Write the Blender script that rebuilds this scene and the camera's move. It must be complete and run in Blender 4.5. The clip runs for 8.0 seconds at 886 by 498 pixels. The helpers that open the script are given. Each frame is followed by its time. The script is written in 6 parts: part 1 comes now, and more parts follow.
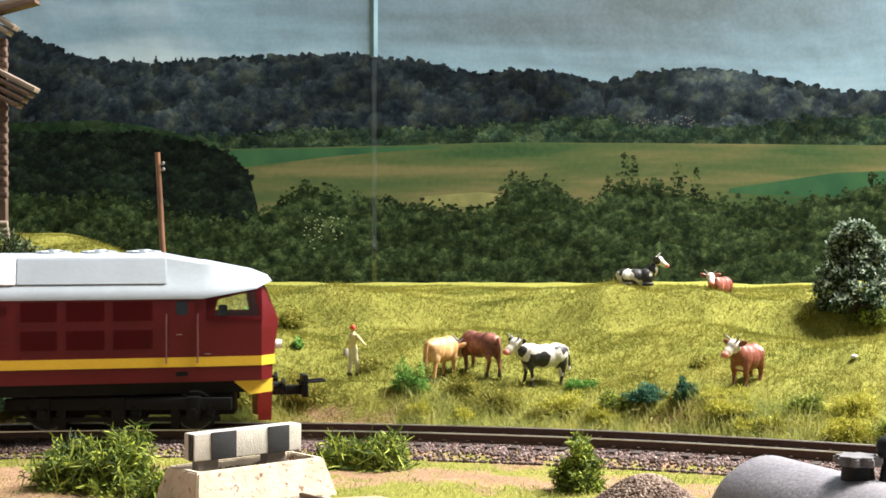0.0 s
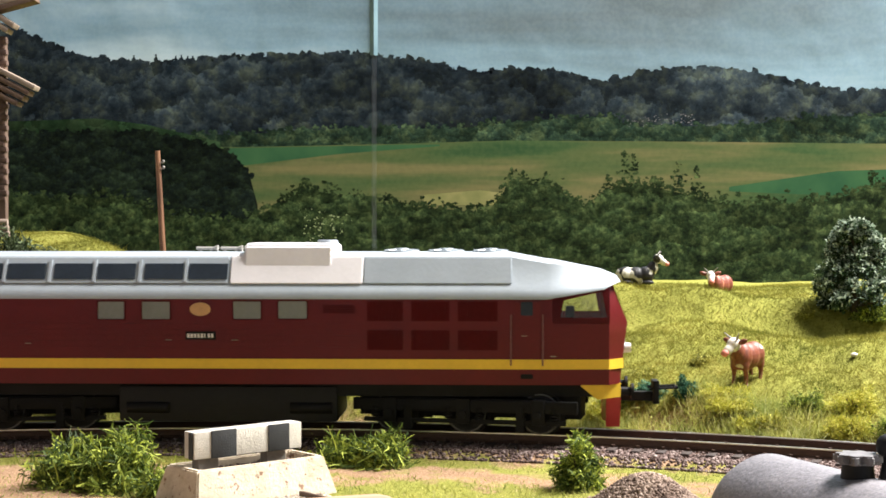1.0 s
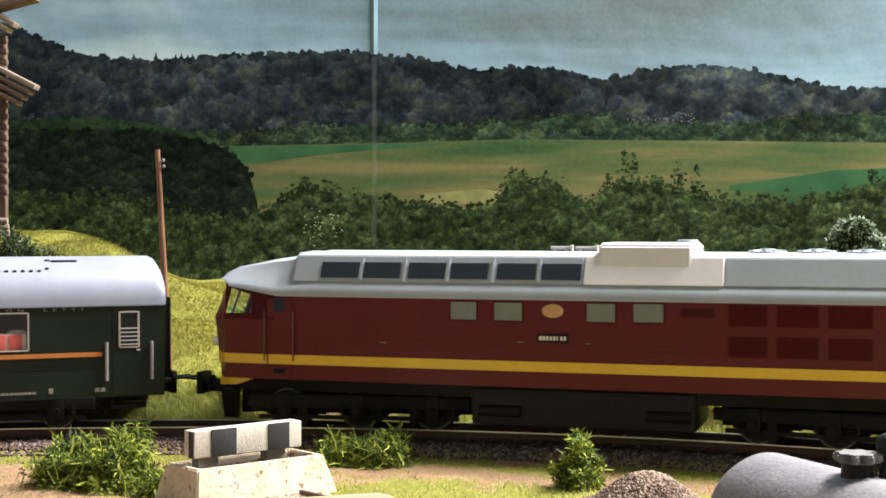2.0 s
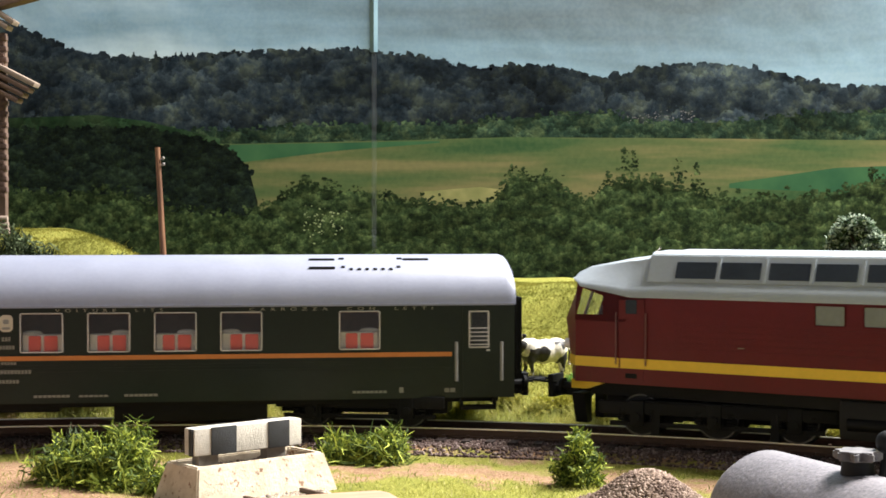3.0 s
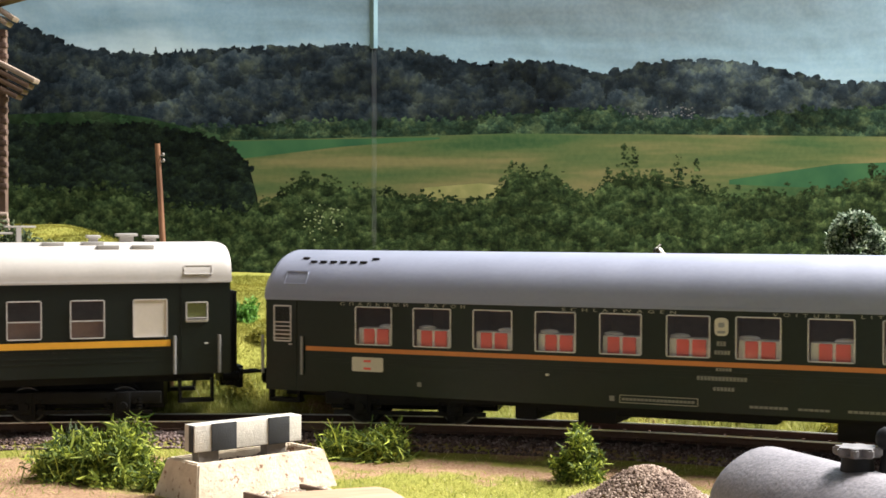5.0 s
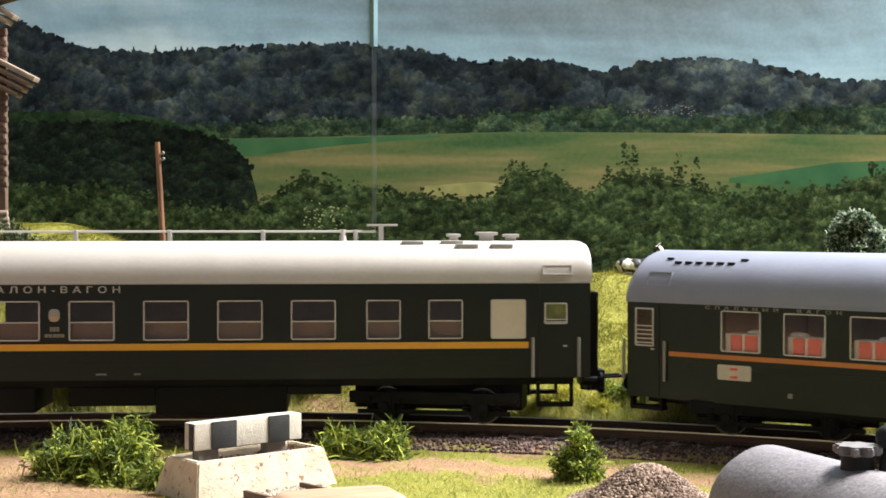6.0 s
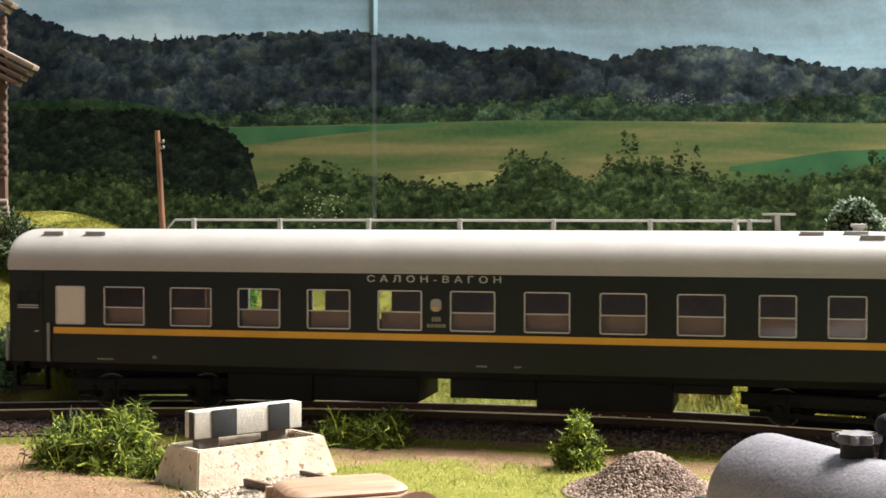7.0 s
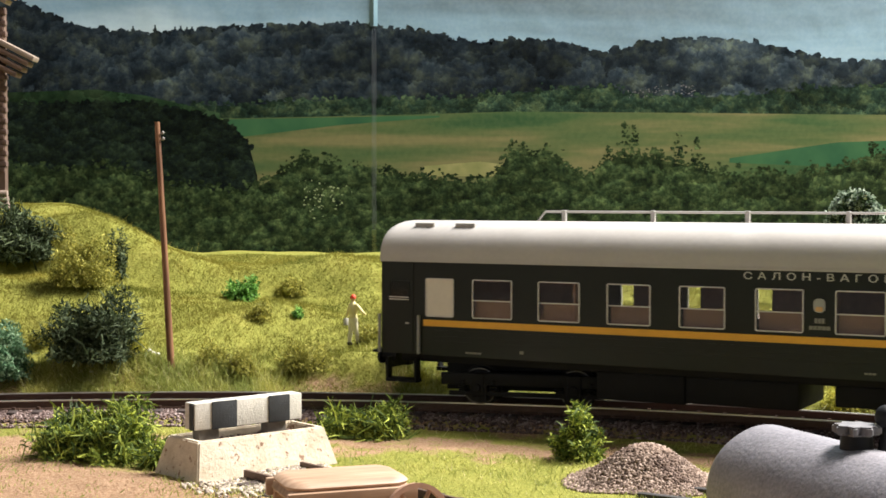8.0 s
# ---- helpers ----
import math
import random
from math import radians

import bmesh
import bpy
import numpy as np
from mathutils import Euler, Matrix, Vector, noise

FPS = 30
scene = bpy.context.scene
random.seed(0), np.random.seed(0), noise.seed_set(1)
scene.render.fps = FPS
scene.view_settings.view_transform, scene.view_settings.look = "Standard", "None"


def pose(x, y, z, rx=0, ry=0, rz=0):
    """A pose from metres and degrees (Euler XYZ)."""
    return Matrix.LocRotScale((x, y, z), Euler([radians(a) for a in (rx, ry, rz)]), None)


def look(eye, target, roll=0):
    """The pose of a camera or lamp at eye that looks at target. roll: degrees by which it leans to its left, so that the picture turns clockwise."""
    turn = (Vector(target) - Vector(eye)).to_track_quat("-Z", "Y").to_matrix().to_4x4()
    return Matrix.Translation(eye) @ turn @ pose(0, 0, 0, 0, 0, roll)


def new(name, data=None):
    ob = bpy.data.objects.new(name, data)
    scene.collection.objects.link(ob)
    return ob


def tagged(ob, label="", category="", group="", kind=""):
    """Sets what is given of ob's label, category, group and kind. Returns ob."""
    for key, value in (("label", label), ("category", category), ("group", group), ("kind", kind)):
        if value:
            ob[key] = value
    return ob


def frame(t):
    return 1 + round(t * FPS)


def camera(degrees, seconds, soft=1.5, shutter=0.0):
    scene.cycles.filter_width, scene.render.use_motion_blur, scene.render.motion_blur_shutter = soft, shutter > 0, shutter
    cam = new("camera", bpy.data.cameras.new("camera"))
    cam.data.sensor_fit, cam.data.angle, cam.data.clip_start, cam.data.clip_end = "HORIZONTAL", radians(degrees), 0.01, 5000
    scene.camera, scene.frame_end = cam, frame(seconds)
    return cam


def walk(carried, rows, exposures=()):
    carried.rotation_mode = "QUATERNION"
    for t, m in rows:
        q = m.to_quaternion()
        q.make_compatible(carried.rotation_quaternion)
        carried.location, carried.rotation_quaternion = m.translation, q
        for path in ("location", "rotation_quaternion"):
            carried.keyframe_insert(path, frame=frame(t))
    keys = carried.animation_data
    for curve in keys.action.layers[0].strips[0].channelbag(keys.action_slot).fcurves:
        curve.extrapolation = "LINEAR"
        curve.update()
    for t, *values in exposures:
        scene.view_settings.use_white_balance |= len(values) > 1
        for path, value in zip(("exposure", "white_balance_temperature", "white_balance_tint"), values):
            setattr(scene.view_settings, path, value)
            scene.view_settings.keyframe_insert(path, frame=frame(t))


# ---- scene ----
cam = camera(33.52, 8.0, soft=1.65, shutter=0.12)
EYE = (0.0, 0.0, 0.0597)
TILTS = ((0, -0.836), (0.5, -0.869), (1, -0.901), (1.5, -0.910), (3, -1.030), (3.5, -1.047), (4, -1.104), (4.5, -1.140), (5.2, -1.182), (6, -1.238), (6.5, -1.441), (7, -1.685), (7.5, -2.016), (8, -2.016))
walk(cam, [(t, pose(*EYE, 90 + a, 0, 0)) for t, a in TILTS], [(0.0, 0.03), (4.6, 0.04), (6.5, -0.02), (7.4, -0.14), (8.0, -0.1)])

# ---- light: one strong lamp high over the layout, and the room's bounce ----
world = bpy.data.worlds.new("room_air")
scene.world = world
world.use_nodes = True
world.node_tree.nodes["Background"].inputs[0].default_value = (0.75, 0.85, 1.0, 1)
world.node_tree.nodes["Background"].inputs[1].default_value = 0.3
lamp_data = bpy.data.lights.new("ceiling_lamp", "AREA")
lamp_data.shape, lamp_data.size, lamp_data.energy, lamp_data.color = "DISK", 0.50, 58, (1.0, 0.975, 0.945)
lamp = new("ceiling_lamp", lamp_data)
lamp.matrix_world = look((0.64, 0.60, 0.90), (0.10, 0.40, 0.0))
scene.view_settings.exposure = 0.0

# ---- numbers of the plan ----
CX, CY, R = -0.0731, 0.0410, 0.4005     # the curve of the track
BACK = 0.897                             # the printed backdrop
rng = np.random.default_rng(7)


def smooth(a, b, v):
    u = np.clip((np.asarray(v, dtype=float) - a) / (b - a), 0, 1)
    return u * u * (3 - 2 * u)


def wav(x, y, s, k):
    """Cheap smooth unevenness, about -1 to 1."""
    return (np.sin(x * s + 1.3 * k + 1.7 * np.sin(y * s * 0.7 + k)) + np.sin(y * s * 1.13 + 2.1 * k + 1.9 * np.sin(x * s * 0.6 - k))) * 0.5


def height(x, y):
    x, y = np.asarray(x, dtype=float), np.asarray(y, dtype=float)
    r = np.hypot(x - CX, y - CY) - R
    out = smooth(0.014, 0.030, r)
    z = np.full(np.broadcast(x, y).shape, -0.0036)
    z = z - 0.0025 * smooth(-0.020, -0.031, r) + 0.0007 * wav(x, y, 150, 1) * smooth(-0.034, -0.06, r)
    edge = 0.4567 - 0.37 * np.clip(x - 0.019, 0, 0.4) - 0.42 * np.clip(x - 0.124, 0, 0.4)
    d = y - edge
    crest = 0.0358 + 0.0238 * smooth(-0.160, -0.262, x / np.maximum(y, 0.1))
    low = 0.0099 * smooth(-0.019, 0.019, d)
    up = (crest - 0.0099) * (0.52 * smooth(0.016, 0.088, d) + 0.48 * smooth(0.106, 0.124, y - 0.4567 + 0.08 * np.clip(x, 0, 0.3)))
    bump = 0.0040 * wav(x, y * 0.65, 65, 2) + 0.0016 * wav(x, y * 0.7, 155, 3) + 0.0006 * wav(x, y, 420, 6)
    z = z + out * (low + up + bump * (1 - 0.75 * smooth(0.136, 0.16, y - 0.4567)))
    return z - 0.08 * smooth(0.73, 0.85, y)


def ground(x, y):
    return float(height(x, y))


# ---- materials ----
class Nodes:
    def __init__(self, name):
        self.m = bpy.data.materials.new(name)
        self.m.use_nodes = True
        self.t = self.m.node_tree
        self.bsdf = self.t.nodes["Principled BSDF"]

    def add(self, kind, **values):
        n = self.t.nodes.new(kind)
        for k, v in values.items():
            n.inputs[k].default_value = v
        return n

    def link(self, a, b):
        self.t.links.new(a, b)

    def ramp(self, stops, source, mode="LINEAR"):
        n = self.t.nodes.new("ShaderNodeValToRGB")
        n.color_ramp.interpolation = mode
        e = n.color_ramp.elements
        while len(e) < len(stops):
            e.new(0.5)
        for el, (p, c) in zip(e, stops):
            el.position, el.color = p, (*c[:3], 1)
        self.link(source, n.inputs[0])
        return n.outputs[0]

    def stretch(self, source, lo, hi):
        n = self.add("ShaderNodeMapRange")
        self.link(source, n.inputs["Value"])
        n.inputs["From Min"].default_value, n.inputs["From Max"].default_value = lo, hi
        return n.outputs[0]

    def noise(self, scale, detail=4, rough=0.55):
        if not hasattr(self, "co"):
            self.co = self.add("ShaderNodeTexCoord").outputs["Object"]
        n = self.add("ShaderNodeTexNoise", Scale=scale, Detail=detail, Roughness=rough)
        self.link(self.co, n.inputs["Vector"])
        return n.outputs["Fac"]

    def mix(self, fac, a, b, blend="MIX"):
        n = self.t.nodes.new("ShaderNodeMix")
        n.data_type, n.blend_type = "RGBA", blend
        for sock, v in ((n.inputs[0], fac), (n.inputs[6], a), (n.inputs[7], b)):
            if isinstance(v, (int, float, tuple)):
                sock.default_value = v
            else:
                self.link(v, sock)
        return n.outputs[2]

    def bump(self, h, strength, dist):
        n = self.add("ShaderNodeBump", Strength=strength, Distance=dist)
        self.link(h, n.inputs["Height"])
        self.link(n.outputs[0], self.bsdf.inputs["Normal"])


def paint(name, col, rough=0.4, metal=0.0, vary=0.18, scale=90, bump=0.15, spec=0.5):
    """A painted or plain surface: two scales of unevenness in colour, some in gloss, a fine relief."""
    n = Nodes(name)
    a, b = n.noise(scale, 5), n.noise(scale * 9, 3)
    dark, light = tuple(c * (1 - vary) for c in col[:3]), tuple(min(1, c * (1 + vary)) for c in col[:3])
    c1 = n.ramp([(0.3, dark), (0.7, light)], a)
    c2 = n.mix(0.35, c1, n.ramp([(0.35, dark), (0.65, light)], b))
    n.link(c2, n.bsdf.inputs["Base Color"])
    n.link(n.ramp([(0.3, (rough * 0.85,) * 3), (0.7, (min(1, rough * 1.2),) * 3)], a), n.bsdf.inputs["Roughness"])
    n.bsdf.inputs["Metallic"].default_value = metal
    n.bsdf.inputs["Specular IOR Level"].default_value = spec
    if bump:
        n.bump(b, bump, 0.0002)
    return n.m


def islands(name, stops, rough=0.8, patch=0, patch_stops=(), spec=0.2, thin=0.0):
    """A surface of many small pieces, each of its own shade, with patches over the place."""
    n = Nodes(name)
    g = n.add("ShaderNodeNewGeometry")
    c = n.ramp(stops, g.outputs["Random Per Island"])
    if patch:
        c = n.mix(0.75, c, n.ramp(patch_stops, n.noise(patch, 4, 0.65)), "MULTIPLY")
    n.link(c, n.bsdf.inputs["Base Color"])
    n.bsdf.inputs["Roughness"].default_value = rough
    n.bsdf.inputs["Specular IOR Level"].default_value = spec
    if thin:
        through_light = n.add("ShaderNodeBsdfTranslucent")
        both = n.add("ShaderNodeMixShader", Fac=thin)
        n.link(c, through_light.inputs["Color"])
        n.link(n.bsdf.outputs[0], both.inputs[1])
        n.link(through_light.outputs[0], both.inputs[2])
        n.link(both.outputs[0], n.t.nodes["Material Output"].inputs[0])
    return n.m


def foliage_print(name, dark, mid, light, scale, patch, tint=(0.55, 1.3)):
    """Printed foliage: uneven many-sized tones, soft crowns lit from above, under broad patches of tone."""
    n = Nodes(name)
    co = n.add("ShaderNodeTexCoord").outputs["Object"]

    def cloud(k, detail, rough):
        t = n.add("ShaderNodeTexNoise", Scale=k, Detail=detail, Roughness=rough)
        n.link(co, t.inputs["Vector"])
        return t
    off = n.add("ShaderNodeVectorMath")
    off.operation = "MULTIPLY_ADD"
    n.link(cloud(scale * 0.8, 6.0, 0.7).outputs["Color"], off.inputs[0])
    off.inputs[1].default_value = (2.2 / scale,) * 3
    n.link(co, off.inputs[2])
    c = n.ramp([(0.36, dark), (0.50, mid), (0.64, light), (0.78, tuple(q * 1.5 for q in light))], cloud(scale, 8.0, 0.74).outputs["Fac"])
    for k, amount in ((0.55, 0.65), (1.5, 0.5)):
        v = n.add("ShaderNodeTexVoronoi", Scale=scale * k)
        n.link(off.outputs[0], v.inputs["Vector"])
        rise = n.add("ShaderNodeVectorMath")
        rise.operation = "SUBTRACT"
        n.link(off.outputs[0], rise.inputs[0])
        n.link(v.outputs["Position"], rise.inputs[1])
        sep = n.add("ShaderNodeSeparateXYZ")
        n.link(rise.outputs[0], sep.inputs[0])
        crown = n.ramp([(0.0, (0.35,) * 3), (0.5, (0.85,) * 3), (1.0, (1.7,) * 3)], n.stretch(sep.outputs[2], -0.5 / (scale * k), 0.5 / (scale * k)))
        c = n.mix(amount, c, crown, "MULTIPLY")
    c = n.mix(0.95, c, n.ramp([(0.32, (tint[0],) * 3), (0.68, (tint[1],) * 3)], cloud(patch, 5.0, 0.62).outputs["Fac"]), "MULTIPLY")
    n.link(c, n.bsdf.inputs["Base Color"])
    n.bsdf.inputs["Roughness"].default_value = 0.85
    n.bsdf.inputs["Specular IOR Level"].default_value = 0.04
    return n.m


def ground_material():
    n = Nodes("layout_turf")
    pos = n.add("ShaderNodeTexCoord").outputs["Object"]
    v = n.add("ShaderNodeVectorMath")
    v.operation = "SUBTRACT"
    n.link(pos, v.inputs[0])
    v.inputs[1].default_value = (CX, CY, 0)
    flat = n.add("ShaderNodeVectorMath")
    flat.operation = "MULTIPLY"
    n.link(v.outputs[0], flat.inputs[0])
    flat.inputs[1].default_value = (1, 1, 0)
    ln = n.add("ShaderNodeVectorMath")
    ln.operation = "LENGTH"
    n.link(flat.outputs[0], ln.inputs[0])
    wob = n.add("ShaderNodeMath")
    wob.operation = "MULTIPLY_ADD"
    n.link(n.noise(70, 5, 0.65), wob.inputs[0])
    wob.inputs[1].default_value = 0.07
    n.link(ln.outputs["Value"], wob.inputs[2])
    rr = n.add("ShaderNodeMapRange")
    n.link(wob.outputs[0], rr.inputs["Value"])
    for k, val in (("From Min", R - 0.155), ("From Max", R + 0.155)):
        rr.inputs[k].default_value = val
    band = n.ramp([(0.0, (0, 0, 0)), (0.405, (0, 0, 0)), (0.435, (1, 1, 1)), (0.475, (1, 1, 1)), (0.505, (0, 0, 0)), (0.53, (0, 0, 0)), (0.56, (1, 1, 1)),
                   (0.66, (1, 1, 1)), (0.70, (0, 0, 0)), (1.0, (0, 0, 0))], rr.outputs[0])
    turf = n.mix(0.5, n.ramp([(0.3, (0.17, 0.18, 0.032)), (0.55, (0.27, 0.265, 0.052)), (0.75, (0.37, 0.34, 0.09))], n.noise(60, 6, 0.7)),
                 n.ramp([(0.35, (0.17, 0.18, 0.035)), (0.65, (0.38, 0.36, 0.09))], n.noise(900, 4, 0.7)))
    dirt = n.mix(0.5, n.ramp([(0.3, (0.22, 0.115, 0.06)), (0.6, (0.43, 0.25, 0.145)), (0.8, (0.56, 0.40, 0.25))], n.noise(130, 6, 0.7)),
                 n.ramp([(0.35, (0.17, 0.095, 0.05)), (0.65, (0.58, 0.41, 0.27))], n.noise(1300, 3, 0.7)))
    yard = n.add("ShaderNodeVectorMath")
    yard.operation = "DOT_PRODUCT"
    n.link(pos, yard.inputs[0])
    yard.inputs[1].default_value = (-0.85, -1.0, 0)
    yw = n.add("ShaderNodeMath")
    yw.operation = "MULTIPLY_ADD"
    n.link(n.noise(90, 5, 0.65), yw.inputs[0])
    yw.inputs[1].default_value = 0.075
    n.link(yard.outputs["Value"], yw.inputs[2])
    near = n.ramp([(0.0, (0, 0, 0)), (0.30, (0, 0, 0)), (0.5, (1, 1, 1))], n.stretch(yw.outputs[0], -0.294, -0.198))
    n.link(n.mix(n.mix(1.0, band, near, "LIGHTEN"), turf, dirt), n.bsdf.inputs["Base Color"])
    n.bsdf.inputs["Roughness"].default_value = 0.95
    n.bsdf.inputs["Specular IOR Level"].default_value = 0.1
    n.bump(n.noise(1100, 5, 0.7), 0.9, 0.0012)
    return n.m


def glass_material(name, tint, gloss):
    m = bpy.data.materials.new(name)
    m.use_nodes = True
    t = m.node_tree
    t.nodes.remove(t.nodes["Principled BSDF"])
    tr, gl, mx = (t.nodes.new("ShaderNodeBsdf" + k) for k in ("Transparent", "Glossy", "Transparent"))
    t.nodes.remove(mx)
    mx = t.nodes.new("ShaderNodeMixShader")
    tr.inputs[0].default_value = (*tint, 1)
    gl.inputs["Roughness"].default_value = 0.06
    mx.inputs[0].default_value = gloss
    t.links.new(tr.outputs[0], mx.inputs[1])
    t.links.new(gl.outputs[0], mx.inputs[2])
    t.links.new(mx.outputs[0], t.nodes["Material Output"].inputs[0])
    return m


M_GROUND = ground_material()
M_RED = paint("dark_red_enamel", (0.112, 0.0066, 0.009), 0.36, vary=0.12, spec=0.3)
M_BRIGHT_RED = paint("bright_red_enamel", (0.45, 0.03, 0.02), 0.4, vary=0.1)
M_DARKRED = paint("grille_red", (0.082, 0.0056, 0.0075), 0.7, spec=0.15)
M_YELLOW = paint("yellow_enamel", (0.78, 0.50, 0.035), 0.45, vary=0.08)
M_SILVER = paint("silver_roof_paint", (0.36, 0.40, 0.44), 0.42, vary=0.07)
M_WHITE_HOOD = paint("white_hood_paint", (0.80, 0.76, 0.77), 0.45, vary=0.05)
M_GREEN = paint("dark_green_enamel", (0.0084, 0.0154, 0.0097), 0.36, vary=0.2, spec=0.3)
M_GREEN2 = paint("black_green_enamel", (0.0068, 0.0108, 0.0080), 0.36, vary=0.2, spec=0.3)
M_BLUEGREY = paint("blue_grey_roof", (0.25, 0.265, 0.34), 0.42, vary=0.06)
M_CREAM_ROOF = paint("pale_grey_roof", (0.44, 0.41, 0.38), 0.42, vary=0.06)
M_ORANGE = paint("orange_line", (0.55, 0.19, 0.04), 0.45, vary=0.08)
M_AMBER = paint("amber_line", (0.72, 0.36, 0.03), 0.45, vary=0.08)
M_BLACK = paint("black_plastic", (0.005, 0.005, 0.0055), 0.6, vary=0.3, spec=0.2)
M_BLACKISH = paint("worn_black_plastic", (0.012, 0.012, 0.013), 0.6, vary=0.3, spec=0.25)
M_STEEL = paint("bare_steel", (0.72, 0.70, 0.67), 0.34, metal=1.0, vary=0.1)
M_FRAME = paint("grey_window_frame", (0.58, 0.55, 0.53), 0.4, metal=0.1, vary=0.08)
M_RAILGREY = paint("grey_handrail", (0.26, 0.255, 0.25), 0.45, vary=0.1)
M_GRIP = paint("red_grey_handrail", (0.17, 0.07, 0.07), 0.45, vary=0.1)
M_GLASS = glass_material("thin_glass", (0.95, 0.95, 0.94), 0.05)
M_DARKGLASS = paint("smoked_glass", (0.022, 0.030, 0.042), 0.12, vary=0.25, bump=0)
M_FROST = paint("frosted_pane", (0.20, 0.22, 0.21), 0.3, vary=0.12)
M_MILK = paint("milk_white_pane", (0.66, 0.60, 0.53), 0.4, vary=0.06)
M_INSIDE = paint("brown_compartment", (0.30, 0.17, 0.13), 0.6, vary=0.25)
M_CURTAIN = paint("white_linen", (0.82, 0.76, 0.72), 0.8, vary=0.12)
M_CUSHION = paint("red_cushion", (0.88, 0.13, 0.10), 0.75, vary=0.12)
M_LETTER = paint("pale_lettering", (0.30, 0.29, 0.235), 0.5, vary=0.1, bump=0)
M_PLATE = paint("ivory_plate", (0.6, 0.55, 0.45), 0.5, vary=0.1)
M_BRASS = paint("tan_shield", (0.62, 0.36, 0.16), 0.45, vary=0.12)
M_RAIL = paint("rusty_rail", (0.085, 0.045, 0.03), 0.6, metal=0.2, vary=0.3)
M_SLEEPER = paint("dark_sleeper", (0.05, 0.032, 0.026), 0.8, vary=0.3)
M_WALL = paint("room_wall", (0.70, 0.715, 0.74), 0.9, vary=0.04, scale=3, bump=0)


# ---- mesh helpers ----
def finish(bm, name, material, parent=None, label="", sharp=35):
    bmesh.ops.recalc_face_normals(bm, faces=bm.faces)
    me = bpy.data.meshes.new(name)
    bm.to_mesh(me)
    bm.free()
    me.materials.append(material)
    for p in me.polygons:
        p.use_smooth = True
    me.set_sharp_from_angle(angle=radians(sharp))
    ob = new(name, me)
    if parent:
        ob.parent = parent
    if label:
        ob["label"] = label
    return ob


def part(name, bm, material, parent, label=""):
    return finish(bm, name, material, parent, label)


def array_mesh(name, verts, faces, material):
    """A mesh from arrays: verts n x 3, faces m x k."""
    me = bpy.data.meshes.new(name)
    verts, faces = np.asarray(verts, dtype=np.float32), np.asarray(faces, dtype=np.int32)
    m, k = faces.shape
    me.vertices.add(len(verts))
    me.vertices.foreach_set("co", verts.ravel())
    me.loops.add(m * k)
    me.loops.foreach_set("vertex_index", faces.ravel())
    me.polygons.add(m)
    me.polygons.foreach_set("loop_start", np.arange(0, m * k, k, dtype=np.int32))
    me.update(calc_edges=True)
    me.materials.append(material)
    return new(name, me)


def box(bm, x0, x1, y0, y1, z0, z1, bevel=0.0):
    v = [bm.verts.new((x, y, z)) for x in (x0, x1) for y in (y0, y1) for z in (z0, z1)]
    f = [bm.faces.new([v[i] for i in q]) for q in ((0, 1, 3, 2), (4, 6, 7, 5), (0, 4, 5, 1), (2, 3, 7, 6), (0, 2, 6, 4), (1, 5, 7, 3))]
    if bevel:
        bmesh.ops.bevel(bm, geom=list({e for q in f for e in q.edges}), offset=bevel, segments=2, affect="EDGES", profile=0.6)
    return bm


def one_box(*a, **k):
    return box(bmesh.new(), *a, **k)


def tube(bm, a, b, r0, r1=None, n=10, caps=True):
    r1 = r0 if r1 is None else r1
    a, b = Vector(a), Vector(b)
    q = (b - a).to_track_quat("Z", "Y")
    rings = []
    for p, r in ((a, r0), (b, r1)):
        rings.append([bm.verts.new(p + q @ Vector((r * math.cos(2 * math.pi * i / n), r * math.sin(2 * math.pi * i / n), 0))) for i in range(n)])
    for i in range(n):
        bm.faces.new((rings[0][i], rings[0][(i + 1) % n], rings[1][(i + 1) % n], rings[1][i]))
    if caps:
        bm.faces.new(rings[0][::-1])
        bm.faces.new(rings[1])
    return bm


def ball(bm, c, s, rot=None, u=14, v=9):
    m = Matrix.Translation(c) @ (rot or Matrix()) @ Matrix.Diagonal((*s, 1))
    bmesh.ops.create_uvsphere(bm, u_segments=u, v_segments=v, radius=1, matrix=m)
    return bm


def rounded(cx, cz, w, h, r, n=4):
    pts = []
    for k, (sx, sz) in enumerate(((1, 1), (-1, 1), (-1, -1), (1, -1))):
        for i in range(n + 1):
            a = math.pi / 2 * (k + i / n)
            pts.append((cx + sx * (w / 2 - r) + r * math.cos(a), cz + sz * (h / 2 - r) + r * math.sin(a)))
    return pts


def plate(bm, cx, cz, w, h, r, y0, y1):
    """A rounded plate in the x-z plane, from y0 to y1."""
    pts = rounded(cx, cz, w, h, r)
    a, b = ([bm.verts.new((x, y, z)) for x, z in pts] for y in (y0, y1))
    bm.faces.new(a)
    bm.faces.new(b[::-1])
    for i in range(len(a)):
        bm.faces.new((a[i], a[i - 1], b[i - 1], b[i]))
    return bm


def ring(bm, cx, cz, w, h, r, th, y0, y1):
    """A rounded window frame in the x-z plane."""
    o, i = rounded(cx, cz, w, h, r), rounded(cx, cz, w - 2 * th, h - 2 * th, max(r - th, 0.0001))
    oa, ob, ia, ib = ([bm.verts.new((x, y, z)) for x, z in p] for p, y in ((o, y0), (o, y1), (i, y0), (i, y1)))
    for k in range(len(o)):
        for p, q in ((oa, ob), (ob, ib), (ib, ia), (ia, oa)):
            bm.faces.new((p[k], p[k - 1], q[k - 1], q[k]))
    return bm


